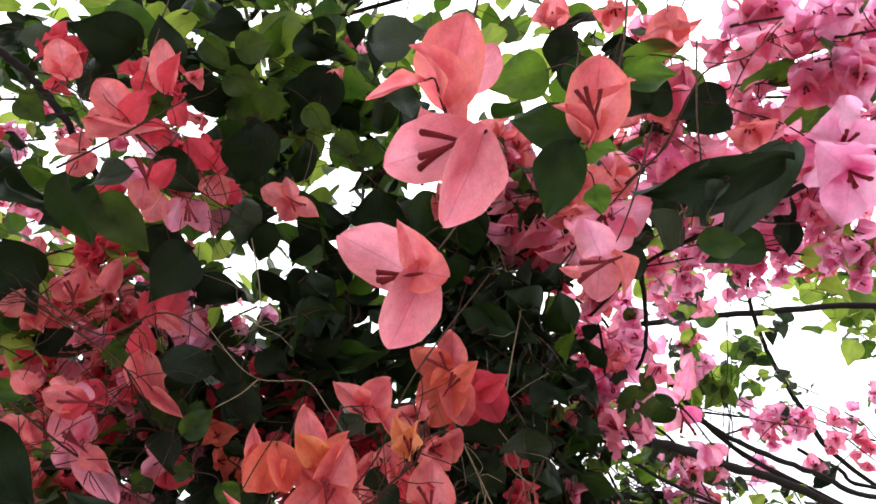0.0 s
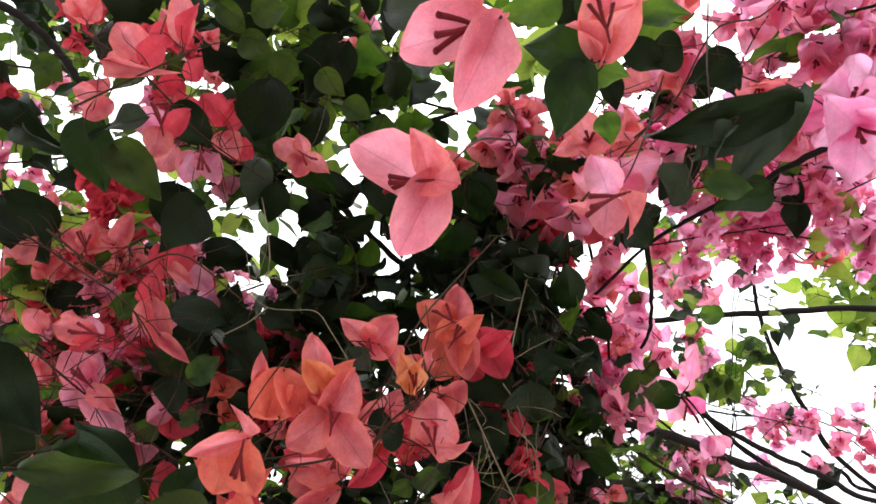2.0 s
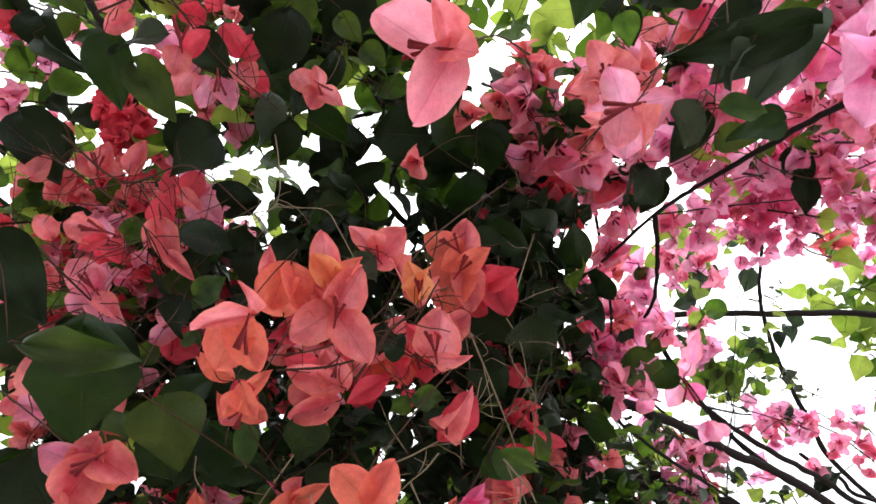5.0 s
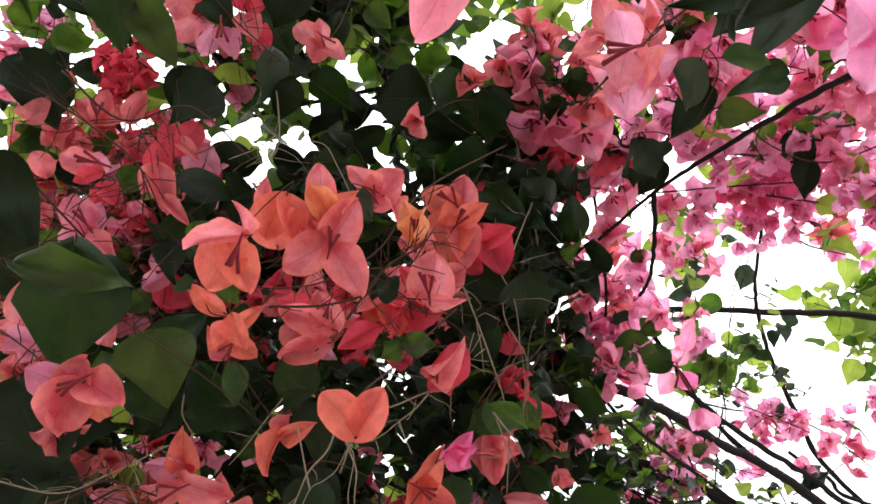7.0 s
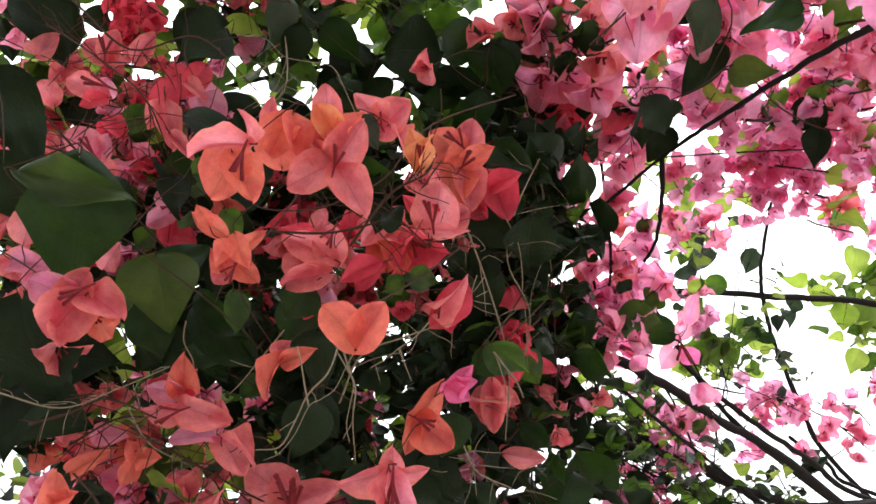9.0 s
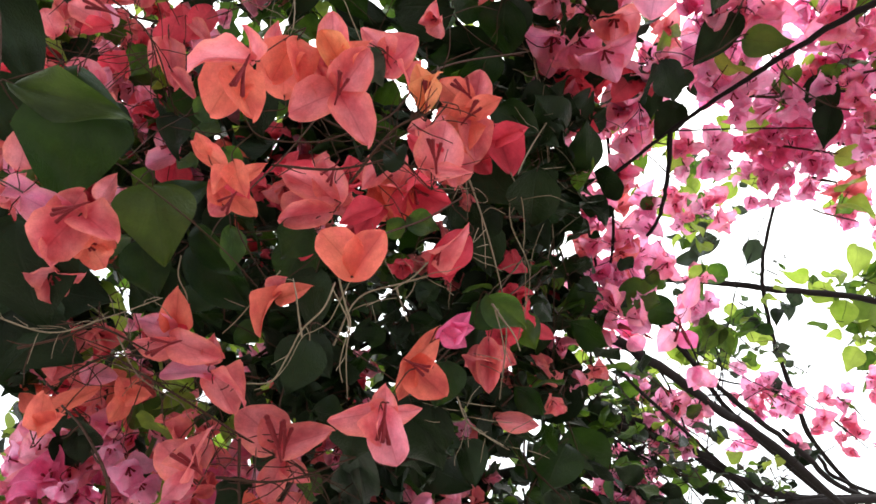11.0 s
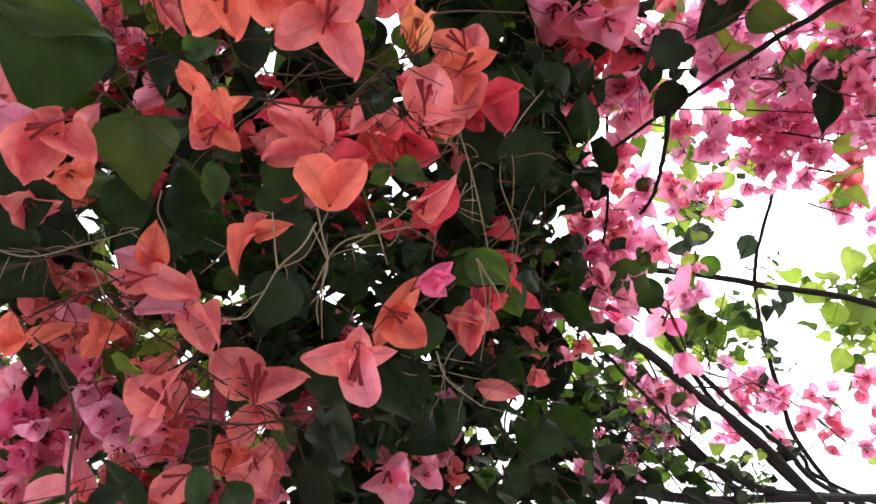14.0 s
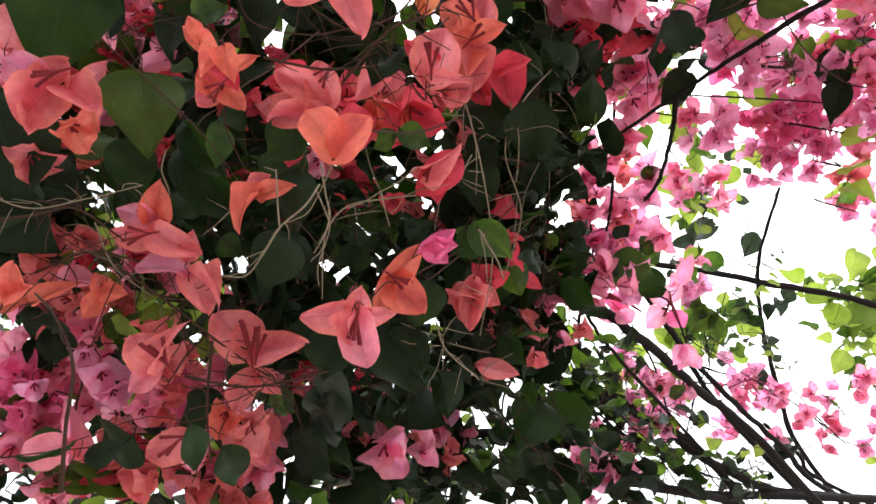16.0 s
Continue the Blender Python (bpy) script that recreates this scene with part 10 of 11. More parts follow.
thicket("leafy_shoot", "shoot with crowded bright yellow-green leaves by the sky", "leafy shoot", "leafy shoots", (1.436, 1.696, 2.973), 0.103, 11, 0, ["lime", "lime", "leaf"], ["coral"], 312, leaf_size=0.075)
thicket("leafy_shoot", "shoot with crowded bright yellow-green leaves by the sky", "leafy shoot", "leafy shoots", (1.528, 1.798, 2.946), 0.096, 11, 0, ["lime", "lime", "leaf"], ["coral"], 313, leaf_size=0.075)
thicket("leafy_shoot", "shoot with crowded bright yellow-green leaves by the sky", "leafy shoot", "leafy shoots", (1.474, 1.690, 3.073), 0.096, 11, 0, ["lime", "lime", "leaf"], ["coral"], 314, leaf_size=0.075)
tangle("dry brown stalks hanging in the dark gap", [(0.011, 0.506, 1.900), (0.046, 0.532, 1.830), (0.074, 0.598, 1.805), (0.084, 0.669, 1.774)], 16, 0.053, 315, PALE, .00045)
tangle("dry brown stalks over the coral flowers", [(-0.316, 0.375, 1.932), (-0.263, 0.399, 1.908), (-0.211, 0.387, 1.920), (-0.159, 0.412, 1.895)], 14, 0.039, 316, TWIG, .0005)
tangle("dry brown stalks over the upper flowers", [(-0.286, 0.295, 1.984), (-0.236, 0.277, 2.002), (-0.198, 0.270, 2.037)], 10, 0.033, 317, TWIG, .0005)
tangle("dry brown stalks by the pink flowers", [(0.094, 0.362, 1.945), (0.129, 0.332, 1.975), (0.160, 0.307, 2.000)], 10, 0.035, 318, TWIG, .0005)
thicket("leafy_shoot", "sparse bougainvillea shoot with dark leaves among bare branches", "leafy shoot", "leafy shoots", (0.290, 1.118, 2.059), 0.058, 11, 0, ["dark", "leaf", "leaf"], ["coral"], 319, leaf_size=0.045)
thicket("leafy_shoot", "sparse bougainvillea shoot with dark leaves among bare branches", "leafy shoot", "leafy shoots", (0.369, 1.120, 2.131), 0.060, 11, 0, ["dark", "leaf", "leaf"], ["coral"], 320, leaf_size=0.045)
thicket("leafy_shoot", "sparse bougainvillea shoot with dark leaves among bare branches", "leafy shoot", "leafy shoots", (0.344, 1.157, 2.020), 0.058, 11, 0, ["dark", "leaf", "leaf"], ["coral"], 321, leaf_size=0.045)
thicket("leafy_shoot", "sparse bougainvillea shoot with dark leaves among bare branches", "leafy shoot", "leafy shoots", (0.270, 1.130, 1.974), 0.055, 11, 0, ["dark", "leaf", "leaf"], ["coral"], 322, leaf_size=0.045)
thicket("leafy_shoot", "sparse bougainvillea shoot with dark leaves among bare branches", "leafy shoot", "leafy shoots", (0.450, 1.223, 2.097), 0.063, 11, 0, ["grey", "leaf", "lime"], ["coral"], 323, leaf_size=0.034)
thicket("leafy_shoot", "sparse bougainvillea shoot with dark leaves among bare branches", "leafy shoot", "leafy shoots", (0.542, 1.285, 2.106), 0.054, 11, 0, ["grey", "leaf", "lime"], ["coral"], 324, leaf_size=0.034)
thicket("flower_spray", "bougainvillea spray of small red and pink flowers in shade", "flower spray", "flower sprays", (0.084, 0.703, 1.912), 0.037, 7, 4, ["dark", "deep", "leaf"], ["red", "red", "coral"], 325, bract_size=0.027, whole=True)
thicket("flower_spray", "bougainvillea spray of small red and pink flowers in shade", "flower spray", "flower sprays", (0.092, 0.640, 1.978), 0.037, 7, 4, ["dark", "deep", "leaf"], ["red", "red", "coral"], 326, bract_size=0.027, whole=True)
thicket("flower_spray", "bougainvillea spray of small red and pink flowers in shade", "flower spray", "flower sprays", (0.194, 0.831, 1.997), 0.044, 3, 6, ["leaf", "lime"], ["pink", "coral", "red"], 327, bract_size=0.027, whole=True)
thicket("flower_spray", "bougainvillea spray of small red and pink flowers in shade", "flower spray", "flower sprays", (0.123, 0.798, 1.886), 0.039, 7, 4, ["dark", "deep", "leaf"], ["red", "red", "coral"], 328, bract_size=0.027, whole=True)
thicket("flower_spray", "bougainvillea spray of small red and pink flowers in shade", "flower spray", "flower sprays", (0.027, 0.587, 1.960), 0.028, 7, 4, ["dark", "deep", "leaf"], ["red", "red", "coral"], 329, bract_size=0.027, whole=True)
thicket("leafy_shoot", "hanging thin shoot with small grey-green leaves", "leafy shoot", "leafy shoots", (0.515, 1.013, 2.463), 0.051, 7, 0, ["grey", "leaf", "lime"], ["coral"], 330, leaf_size=0.04)
thicket("leafy_shoot", "hanging thin shoot with small grey-green leaves", "leafy shoot", "leafy shoots", (0.491, 1.074, 2.399), 0.045, 7, 0, ["grey", "leaf", "lime"], ["coral"], 331, leaf_size=0.04)
thicket("leafy_shoot", "hanging thin shoot with small grey-green leaves", "leafy shoot", "leafy shoots", (0.783, 1.314, 2.587), 0.056, 7, 0, ["grey", "leaf", "lime"], ["coral"], 332, leaf_size=0.04)
thicket("leafy_shoot", "hanging thin shoot with small grey-green leaves", "leafy shoot", "leafy shoots", (0.887, 1.406, 2.564), 0.058, 7, 0, ["grey", "leaf", "lime"], ["coral"], 333, leaf_size=0.04)
thicket("leafy_shoot", "hanging thin shoot with small grey-green leaves", "leafy shoot", "leafy shoots", (0.413, 0.849, 2.488), 0.042, 7, 0, ["grey", "leaf", "lime"], ["coral"], 334, leaf_size=0.04)
thicket("leafy_shoot", "hanging thin shoot with small grey-green leaves", "leafy shoot", "leafy shoots", (0.712, 1.323, 2.431), 0.059, 7, 0, ["grey", "leaf", "lime"], ["coral"], 335, leaf_size=0.04)
thicket("leafy_shoot", "dense bougainvillea shoot with dark shaded leaves", "leafy shoot", "leafy shoots", (0.136, 1.053, 1.835), 0.055, 12, 0, ["dark", "dark", "deep"], ["coral"], 336, leaf_size=0.05)
thicket("leafy_shoot", "dense bougainvillea shoot with dark shaded leaves", "leafy shoot", "leafy shoots", (0.217, 1.142, 1.888), 0.061, 12, 0, ["dark", "dark", "deep"], ["coral"], 337, leaf_size=0.05)
thicket("leafy_shoot", "dense bougainvillea shoot with dark shaded leaves", "leafy shoot", "leafy shoots", (0.324, 1.236, 1.937), 0.067, 12, 0, ["dark", "dark", "deep"], ["coral"], 338, leaf_size=0.05)
thicket("leafy_shoot", "dense bougainvillea shoot with dark shaded leaves", "leafy shoot", "leafy shoots", (0.451, 1.313, 2.003), 0.073, 12, 0, ["dark", "dark", "deep"], ["coral"], 339, leaf_size=0.05)
thicket("leafy_shoot", "dense bougainvillea shoot with dark shaded leaves", "leafy shoot", "leafy shoots", (0.600, 1.398, 2.060), 0.079, 12, 0, ["dark", "dark", "deep"], ["coral"], 340, leaf_size=0.05)
thicket("leafy_shoot", "dense bougainvillea shoot with dark shaded leaves", "leafy shoot", "leafy shoots", (0.784, 1.462, 2.141), 0.073, 9, 0, ["grey", "leaf", "lime"], ["coral"], 341, leaf_size=0.034)
thicket("leafy_shoot", "dense bougainvillea shoot with dark shaded leaves", "leafy shoot", "leafy shoots", (0.065, 0.973, 1.773), 0.042, 12, 0, ["dark", "dark", "deep"], ["coral"], 342, leaf_size=0.05)
thicket("leafy_shoot", "dense bougainvillea shoot with dark shaded leaves", "leafy shoot", "leafy shoots", (0.015, 0.888, 1.716), 0.031, 12, 0, ["dark", "dark", "deep"], ["coral"], 343, leaf_size=0.05)
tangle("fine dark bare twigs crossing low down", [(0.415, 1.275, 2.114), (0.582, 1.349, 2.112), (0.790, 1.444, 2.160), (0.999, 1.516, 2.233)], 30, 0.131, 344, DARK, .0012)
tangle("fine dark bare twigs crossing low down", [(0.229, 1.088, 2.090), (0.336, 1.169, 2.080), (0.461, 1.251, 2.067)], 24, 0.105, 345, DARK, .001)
thicket("flower_spray", "bougainvillea spray of pale pink flowers against the sky", "flower spray", "pink flower sprays", (0.227, 0.687, 2.365), 0.052, 5, 6, ["leaf", "dark", "lime"], ["coral", "pink", "red"], 346, bract_size=0.033, whole=True)
thicket("flower_spray", "bougainvillea spray of pale pink flowers against the sky", "flower spray", "pink flower sprays", (0.254, 0.639, 2.416), 0.052, 5, 6, ["leaf", "dark", "lime"], ["coral", "pink", "red"], 347, bract_size=0.033, whole=True)
thicket("flower_spray", "bougainvillea spray of pale pink flowers against the sky", "flower spray", "pink flower sprays", (0.308, 0.752, 2.372), 0.046, 5, 6, ["leaf", "dark", "lime"], ["rose", "pink", "coral", "pink"], 348, bract_size=0.033, whole=True)
thicket("flower_spray", "bougainvillea spray of pale pink flowers against the sky", "flower spray", "pink flower sprays", (0.184, 0.621, 2.362), 0.041, 5, 6, ["leaf", "dark", "lime"], ["coral", "pink", "red"], 349, bract_size=0.033, whole=True)
thicket("flower_spray", "bougainvillea spray of pale pink flowers against the sky", "flower spray", "pink flower sprays", (0.334, 0.669, 2.459), 0.046, 5, 6, ["leaf", "dark", "lime"], ["rose", "pink", "coral", "pink"], 350, bract_size=0.033, whole=True)
tangle("dry brown stalks over the dark lower leaves", [(-0.245, 0.530, 1.654), (-0.219, 0.522, 1.662), (-0.202, 0.523, 1.676), (-0.176, 0.547, 1.680)], 16, 0.028, 351, TWIG, .0005)
tangle("pale dry stalks over the dark lower leaves", [(-0.263, 0.505, 1.660), (-0.225, 0.518, 1.662), (-0.197, 0.516, 1.679), (-0.167, 0.510, 1.699)], 14, 0.021, 352, PALE, .0003)
tangle("pale dry stalks over the dark lower leaves", [(-0.197, 0.541, 1.683), (-0.182, 0.567, 1.671), (-0.156, 0.585, 1.668)], 10, 0.023, 353, PALE, .0003)
tangle("red-brown stalks between the coral flowers", [(-0.112, 0.440, 1.770), (-0.070, 0.443, 1.782), (-0.029, 0.435, 1.805), (-0.007, 0.421, 1.849)], 6, 0.026, 354, TWIG, .0005)
thicket("leafy_shoot", "leafy bougainvillea shoot, green leaves lit from behind", "leafy shoot", "leafy shoots", (-0.607, 0.472, 2.372), 0.063, 9, 0, ["deep", "dark", "leaf"], ["coral"], 355, leaf_size=0.045)
thicket("leafy_shoot", "leafy bougainvillea shoot, green leaves lit from behind", "leafy shoot", "leafy shoots", (-0.551, 0.474, 2.440), 0.066, 9, 0, ["deep", "dark", "leaf"], ["coral"], 356, leaf_size=0.045)
thicket("leafy_shoot", "leafy bougainvillea shoot, green leaves lit from behind", "leafy shoot", "leafy shoots", (-0.409, 0.488, 2.430), 0.050, 9, 0, ["deep", "dark", "leaf"], ["coral"], 357, leaf_size=0.045)
thicket("leafy_shoot", "leafy bougainvillea shoot, green leaves lit from behind", "leafy shoot", "leafy shoots", (-0.594, 0.540, 2.308), 0.047, 9, 0, ["deep", "dark", "leaf"], ["coral"], 358, leaf_size=0.045)
thicket("leafy_shoot", "leafy bougainvillea shoot, green leaves lit from behind", "leafy shoot", "leafy shoots", (-0.265, 0.593, 2.337), 0.050, 9, 0, ["deep", "dark", "leaf"], ["coral"], 359, leaf_size=0.045)
thicket("leafy_shoot", "hanging thin shoot with small grey-green leaves", "leafy shoot", "leafy shoots", (0.577, 0.984, 2.614), 0.055, 7, 0, ["grey", "leaf", "lime"], ["coral"], 360, leaf_size=0.032)
thicket("leafy_shoot", "hanging thin shoot with small grey-green leaves", "leafy shoot", "leafy shoots", (0.489, 0.994, 2.461), 0.045, 7, 0, ["grey", "leaf", "lime"], ["coral"], 361, leaf_size=0.032)
thicket("leafy_shoot", "hanging thin shoot with small grey-green leaves", "leafy shoot", "leafy shoots", (0.771, 1.364, 2.524), 0.063, 7, 0, ["grey", "leaf", "lime"], ["coral"], 362, leaf_size=0.032)
thicket("leafy_shoot", "hanging thin shoot with small grey-green leaves", "leafy shoot", "leafy shoots", (0.959, 1.469, 2.566), 0.067, 7, 0, ["grey", "leaf", "lime"], ["coral"], 363, leaf_size=0.032)
thicket("leafy_shoot", "hanging thin shoot with small grey-green leaves", "leafy shoot", "leafy shoots", (0.865, 1.307, 2.723), 0.059, 7, 0, ["grey", "leaf", "lime"], ["coral"], 364, leaf_size=0.032)
thicket("leafy_shoot", "hanging thin shoot with small grey-green leaves", "leafy shoot", "leafy shoots", (0.556, 1.170, 2.429), 0.049, 7, 0, ["grey", "leaf", "lime"], ["coral"], 365, leaf_size=0.032)
thicket("leafy_shoot", "hanging thin shoot with small grey-green leaves", "leafy shoot", "leafy shoots", (0.492, 1.257, 2.272), 0.059, 7, 0, ["grey", "leaf", "lime"], ["coral"], 366, leaf_size=0.032)
thicket("leafy_shoot", "shoot with crowded bright yellow-green leaves by the sky", "leafy shoot", "leafy shoots", (1.413, 1.664, 3.016), 0.084, 9, 0, ["lime", "lime", "leaf"], ["coral"], 367, leaf_size=0.06)
thicket("leafy_shoot", "shoot with crowded bright yellow-green leaves by the sky", "leafy shoot", "leafy shoots", (1.252, 1.589, 3.017), 0.082, 9, 0, ["lime", "lime", "leaf"], ["coral"], 368, leaf_size=0.06)
# small blackish leaves: shade between the sprays, painted as leaf colour
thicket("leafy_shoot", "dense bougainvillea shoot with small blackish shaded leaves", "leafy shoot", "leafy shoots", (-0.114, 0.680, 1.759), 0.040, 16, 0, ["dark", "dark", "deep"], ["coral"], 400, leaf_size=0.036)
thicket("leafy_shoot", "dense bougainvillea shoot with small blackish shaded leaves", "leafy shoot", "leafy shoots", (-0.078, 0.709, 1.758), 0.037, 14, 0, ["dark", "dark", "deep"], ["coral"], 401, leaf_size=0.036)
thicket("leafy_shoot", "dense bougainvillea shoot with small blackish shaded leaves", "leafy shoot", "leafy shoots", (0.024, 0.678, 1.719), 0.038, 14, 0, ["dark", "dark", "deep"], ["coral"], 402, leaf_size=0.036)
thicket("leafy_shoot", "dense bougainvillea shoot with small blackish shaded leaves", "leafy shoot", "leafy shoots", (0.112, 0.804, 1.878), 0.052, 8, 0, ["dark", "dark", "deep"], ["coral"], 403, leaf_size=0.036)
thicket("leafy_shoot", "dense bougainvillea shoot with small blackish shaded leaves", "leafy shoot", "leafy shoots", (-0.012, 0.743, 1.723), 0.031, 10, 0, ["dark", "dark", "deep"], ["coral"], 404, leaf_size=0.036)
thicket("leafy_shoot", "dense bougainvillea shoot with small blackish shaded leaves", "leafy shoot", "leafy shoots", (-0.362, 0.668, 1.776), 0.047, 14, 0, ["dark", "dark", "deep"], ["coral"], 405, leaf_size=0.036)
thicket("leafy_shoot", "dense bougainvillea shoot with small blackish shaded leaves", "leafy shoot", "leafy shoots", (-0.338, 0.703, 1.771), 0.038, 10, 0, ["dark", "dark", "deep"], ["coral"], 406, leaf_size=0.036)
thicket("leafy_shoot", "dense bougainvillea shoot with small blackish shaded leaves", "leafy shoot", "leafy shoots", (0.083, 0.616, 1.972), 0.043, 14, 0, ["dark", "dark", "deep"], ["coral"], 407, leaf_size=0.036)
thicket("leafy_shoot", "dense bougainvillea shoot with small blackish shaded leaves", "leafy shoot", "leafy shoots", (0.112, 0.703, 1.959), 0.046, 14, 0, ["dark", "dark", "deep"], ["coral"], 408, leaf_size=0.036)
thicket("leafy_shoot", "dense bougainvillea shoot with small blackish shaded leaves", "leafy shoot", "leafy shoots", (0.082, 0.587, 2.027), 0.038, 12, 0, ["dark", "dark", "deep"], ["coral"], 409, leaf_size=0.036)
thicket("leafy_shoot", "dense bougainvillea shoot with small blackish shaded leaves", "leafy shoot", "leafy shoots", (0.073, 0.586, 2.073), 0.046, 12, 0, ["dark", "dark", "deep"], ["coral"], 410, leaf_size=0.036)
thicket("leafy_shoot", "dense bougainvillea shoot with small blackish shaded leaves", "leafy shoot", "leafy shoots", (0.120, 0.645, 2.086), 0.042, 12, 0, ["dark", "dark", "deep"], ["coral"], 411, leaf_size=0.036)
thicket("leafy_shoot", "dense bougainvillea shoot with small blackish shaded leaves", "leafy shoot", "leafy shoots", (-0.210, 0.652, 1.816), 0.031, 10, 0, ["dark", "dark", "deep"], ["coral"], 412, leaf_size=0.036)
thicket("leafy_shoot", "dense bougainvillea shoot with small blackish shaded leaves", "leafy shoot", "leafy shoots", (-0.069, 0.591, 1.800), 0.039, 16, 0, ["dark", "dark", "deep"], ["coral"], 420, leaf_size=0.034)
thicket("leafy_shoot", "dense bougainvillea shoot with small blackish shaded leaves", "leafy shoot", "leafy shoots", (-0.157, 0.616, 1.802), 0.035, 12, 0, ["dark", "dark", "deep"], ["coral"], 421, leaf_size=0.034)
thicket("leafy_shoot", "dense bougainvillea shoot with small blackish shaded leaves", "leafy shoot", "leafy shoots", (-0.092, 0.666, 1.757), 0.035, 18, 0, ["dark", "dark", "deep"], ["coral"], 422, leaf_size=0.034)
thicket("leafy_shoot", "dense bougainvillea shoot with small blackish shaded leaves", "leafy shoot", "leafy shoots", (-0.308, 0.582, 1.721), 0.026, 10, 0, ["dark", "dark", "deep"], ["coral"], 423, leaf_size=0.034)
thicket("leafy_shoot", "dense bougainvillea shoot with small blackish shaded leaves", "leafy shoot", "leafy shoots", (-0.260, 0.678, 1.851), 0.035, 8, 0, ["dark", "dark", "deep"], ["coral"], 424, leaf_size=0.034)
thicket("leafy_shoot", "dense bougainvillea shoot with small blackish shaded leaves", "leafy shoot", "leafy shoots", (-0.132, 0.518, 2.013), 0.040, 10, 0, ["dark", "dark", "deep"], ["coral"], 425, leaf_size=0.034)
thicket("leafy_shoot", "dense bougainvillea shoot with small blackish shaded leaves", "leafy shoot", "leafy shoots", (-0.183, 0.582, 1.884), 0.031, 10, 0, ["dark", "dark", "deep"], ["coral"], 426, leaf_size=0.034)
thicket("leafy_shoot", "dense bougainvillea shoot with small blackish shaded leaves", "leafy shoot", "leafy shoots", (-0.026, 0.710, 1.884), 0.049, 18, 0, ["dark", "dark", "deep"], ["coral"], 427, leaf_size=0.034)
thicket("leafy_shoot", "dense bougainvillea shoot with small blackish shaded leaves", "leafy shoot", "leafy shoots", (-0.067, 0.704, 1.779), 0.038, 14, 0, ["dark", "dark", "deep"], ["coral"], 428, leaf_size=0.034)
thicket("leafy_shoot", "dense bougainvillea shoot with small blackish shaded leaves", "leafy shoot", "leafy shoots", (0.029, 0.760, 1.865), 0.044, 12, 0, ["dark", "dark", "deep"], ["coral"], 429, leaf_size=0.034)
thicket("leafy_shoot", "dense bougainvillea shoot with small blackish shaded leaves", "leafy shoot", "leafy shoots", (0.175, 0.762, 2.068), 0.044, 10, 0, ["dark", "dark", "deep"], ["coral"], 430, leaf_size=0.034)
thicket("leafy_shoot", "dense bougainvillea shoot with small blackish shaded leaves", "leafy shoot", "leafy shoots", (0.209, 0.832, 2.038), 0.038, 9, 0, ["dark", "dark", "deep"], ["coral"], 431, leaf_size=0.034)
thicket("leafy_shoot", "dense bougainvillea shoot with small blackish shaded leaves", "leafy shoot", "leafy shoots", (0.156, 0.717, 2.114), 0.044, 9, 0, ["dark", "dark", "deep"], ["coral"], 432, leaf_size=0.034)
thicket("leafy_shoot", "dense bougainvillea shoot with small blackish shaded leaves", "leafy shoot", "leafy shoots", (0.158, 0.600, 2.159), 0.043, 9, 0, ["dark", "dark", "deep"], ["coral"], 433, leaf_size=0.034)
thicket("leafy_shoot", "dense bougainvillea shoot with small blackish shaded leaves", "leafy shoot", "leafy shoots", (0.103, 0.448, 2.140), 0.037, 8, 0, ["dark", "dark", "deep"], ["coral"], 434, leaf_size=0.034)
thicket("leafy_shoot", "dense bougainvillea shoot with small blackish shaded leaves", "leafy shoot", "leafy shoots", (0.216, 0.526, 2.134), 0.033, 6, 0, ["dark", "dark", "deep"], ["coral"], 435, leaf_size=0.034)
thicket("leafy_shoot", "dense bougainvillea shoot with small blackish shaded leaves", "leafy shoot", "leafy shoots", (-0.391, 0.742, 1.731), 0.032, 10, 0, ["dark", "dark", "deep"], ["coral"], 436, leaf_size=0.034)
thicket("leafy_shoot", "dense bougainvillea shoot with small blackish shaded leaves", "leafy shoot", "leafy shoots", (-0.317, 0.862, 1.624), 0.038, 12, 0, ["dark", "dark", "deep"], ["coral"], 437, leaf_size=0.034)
tangle("thin reddish stalks tangled among the crowded flowers", [(-0.382, 0.428, 1.982), (-0.309, 0.432, 1.938), (-0.260, 0.448, 1.909), (-0.234, 0.496, 1.877)], 34, 0.06, 440, TWIG, 0.0005)
tangle("thin reddish stalks tangled among the crowded flowers", [(-0.331, 0.432, 1.868), (-0.291, 0.457, 1.845), (-0.256, 0.499, 1.833), (-0.217, 0.551, 1.824)], 30, 0.06, 441, TWIG, 0.0005)
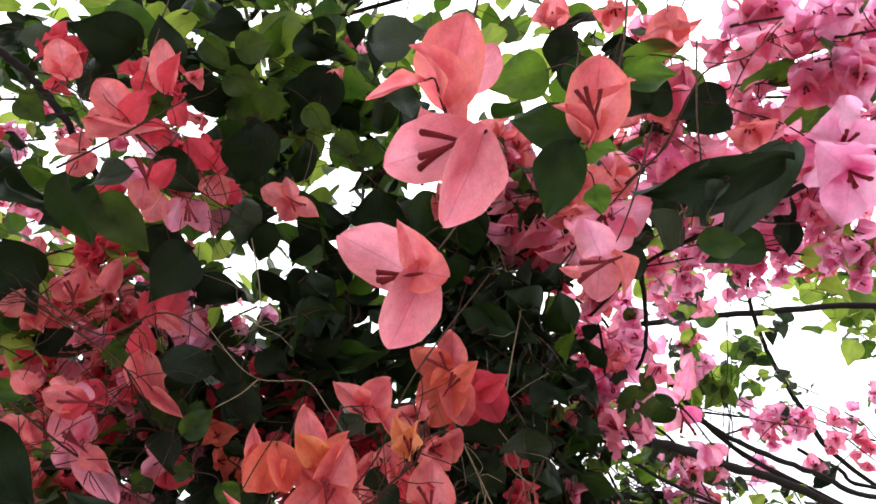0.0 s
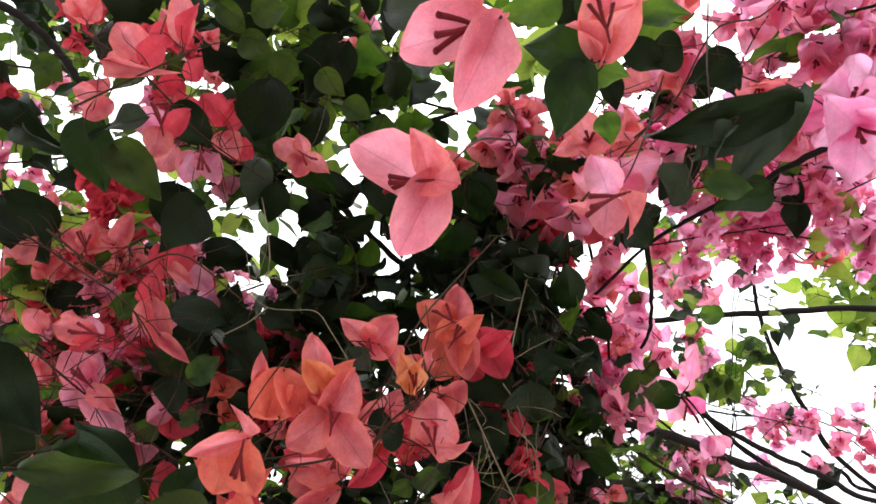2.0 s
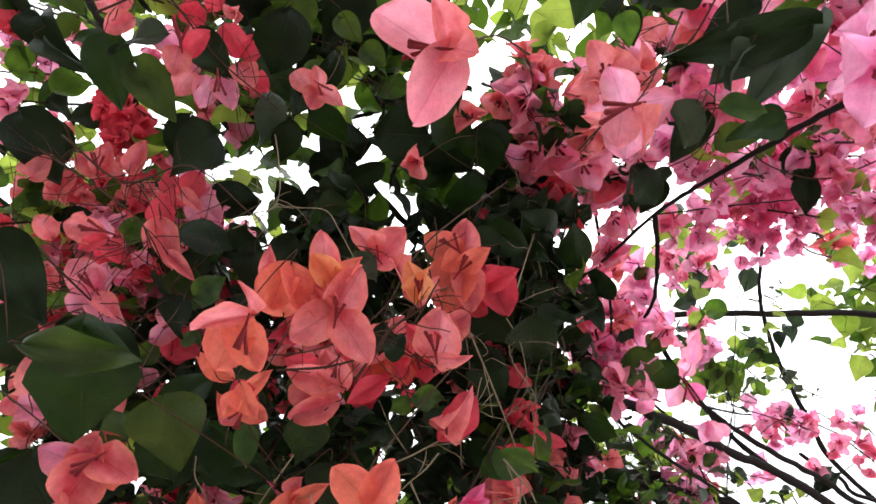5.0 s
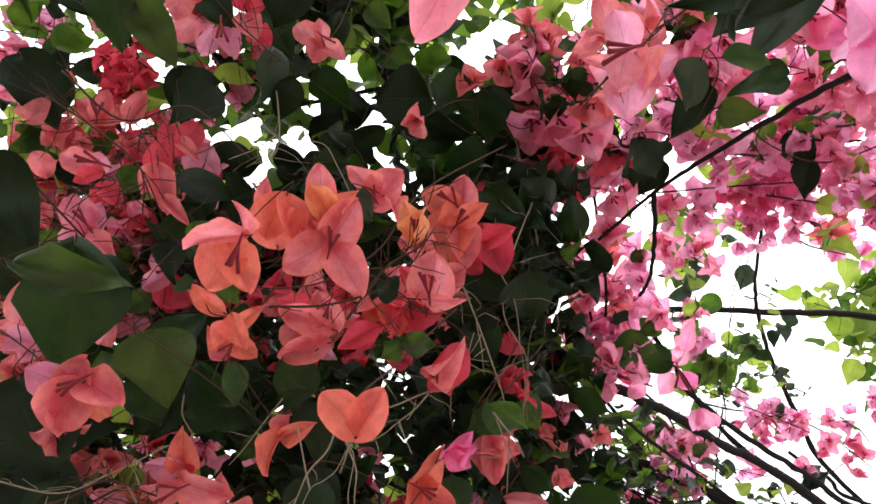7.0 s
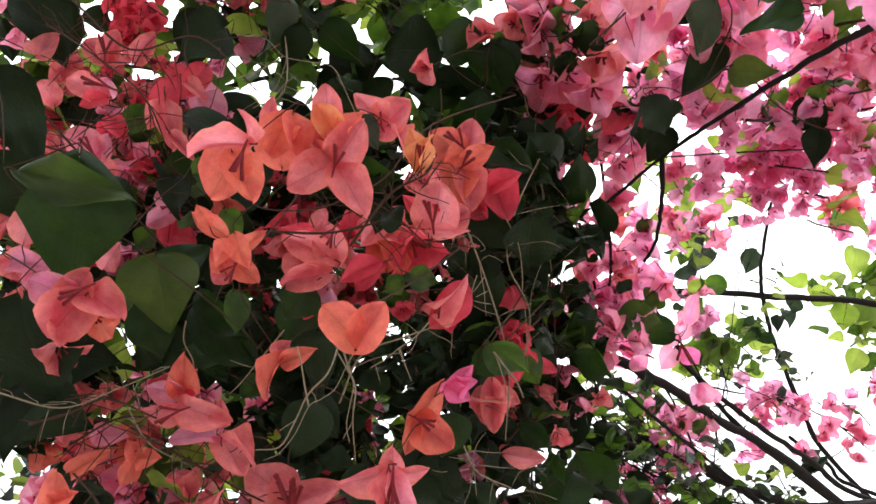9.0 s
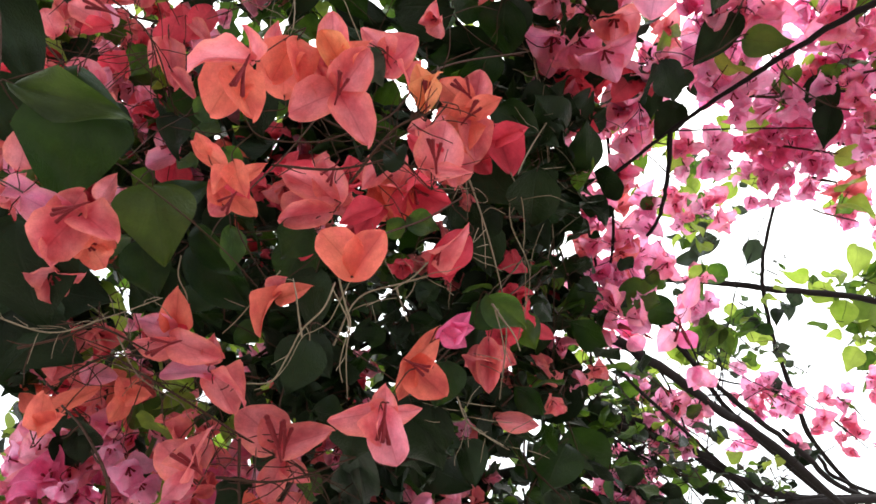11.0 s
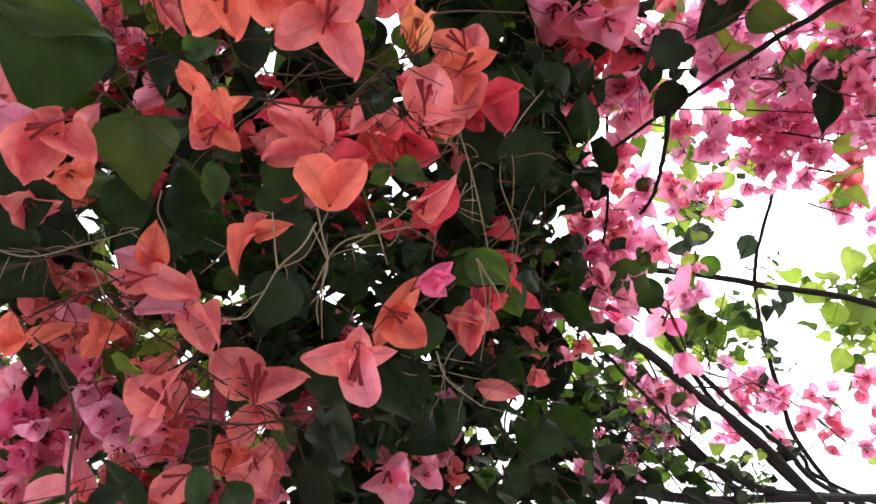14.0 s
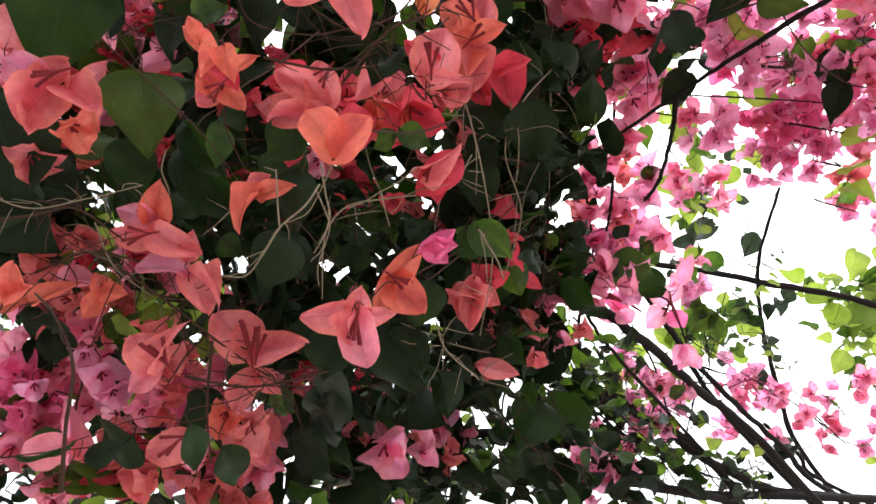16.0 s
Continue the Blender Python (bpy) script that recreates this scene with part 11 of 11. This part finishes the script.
tangle("thin reddish stalks between the orange flowers", [(-0.114, 0.396, 1.794), (-0.078, 0.414, 1.792), (-0.040, 0.426, 1.794), (-0.007, 0.456, 1.794)], 30, 0.05, 442, TWIG, 0.0004)
tangle("thin reddish stalks low among the flowers", [(-0.205, 0.580, 1.687), (-0.147, 0.586, 1.668), (-0.100, 0.619, 1.663), (-0.059, 0.658, 1.667)], 34, 0.06, 443, TWIG, 0.0005)
tangle("fine dry stalks in the dark leaf column", [(0.049, 0.500, 2.222), (0.076, 0.536, 2.120), (0.101, 0.580, 2.037), (0.129, 0.665, 1.998)], 34, 0.06, 444, PALE, 0.0004)
tangle("thin dark stalks high among the leaves", [(-0.323, 0.284, 2.090), (-0.265, 0.311, 2.063), (-0.228, 0.363, 2.054), (-0.173, 0.405, 2.041)], 30, 0.06, 445, TWIG, 0.0005)
tangle("thin dark stalks among the deep pink flowers", [(0.085, 0.462, 2.259), (0.132, 0.494, 2.229), (0.191, 0.552, 2.244), (0.242, 0.633, 2.238)], 30, 0.07, 446, DARK, 0.0006)

# ---- deep leaves behind everything ----
bush([
    # almost all above the view: foliage added to block light from overhead
    ((-0.365, 0.366, 2.860), (0.622, 0.180, 0.160), 400, ["leaf", "lime", "olive"]),
    ((-0.381, 0.611, 2.686), (0.649, 0.157, 0.160), 400, ["leaf", "lime", "olive"]),
    ((-0.435, 0.757, 2.399), (0.479, 0.144, 0.150), 200, ["leaf", "olive", "lime"]),
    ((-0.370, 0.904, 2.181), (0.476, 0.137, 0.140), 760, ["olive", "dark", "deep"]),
    ((-0.387, 1.137, 2.019), (0.460, 0.144, 0.150), 638, ["leaf", "dark", "lime"]),
    ((-0.381, 1.425, 1.872), (0.586, 0.146, 0.150), 478, ["leaf", "lime", "dark"]),
    # dark core: the inner mass's shade is put into the leaf colour
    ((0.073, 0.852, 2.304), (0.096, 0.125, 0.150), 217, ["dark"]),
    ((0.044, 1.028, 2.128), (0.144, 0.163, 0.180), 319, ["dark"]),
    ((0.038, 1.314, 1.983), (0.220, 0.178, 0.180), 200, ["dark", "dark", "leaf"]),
], 369, 0.056)
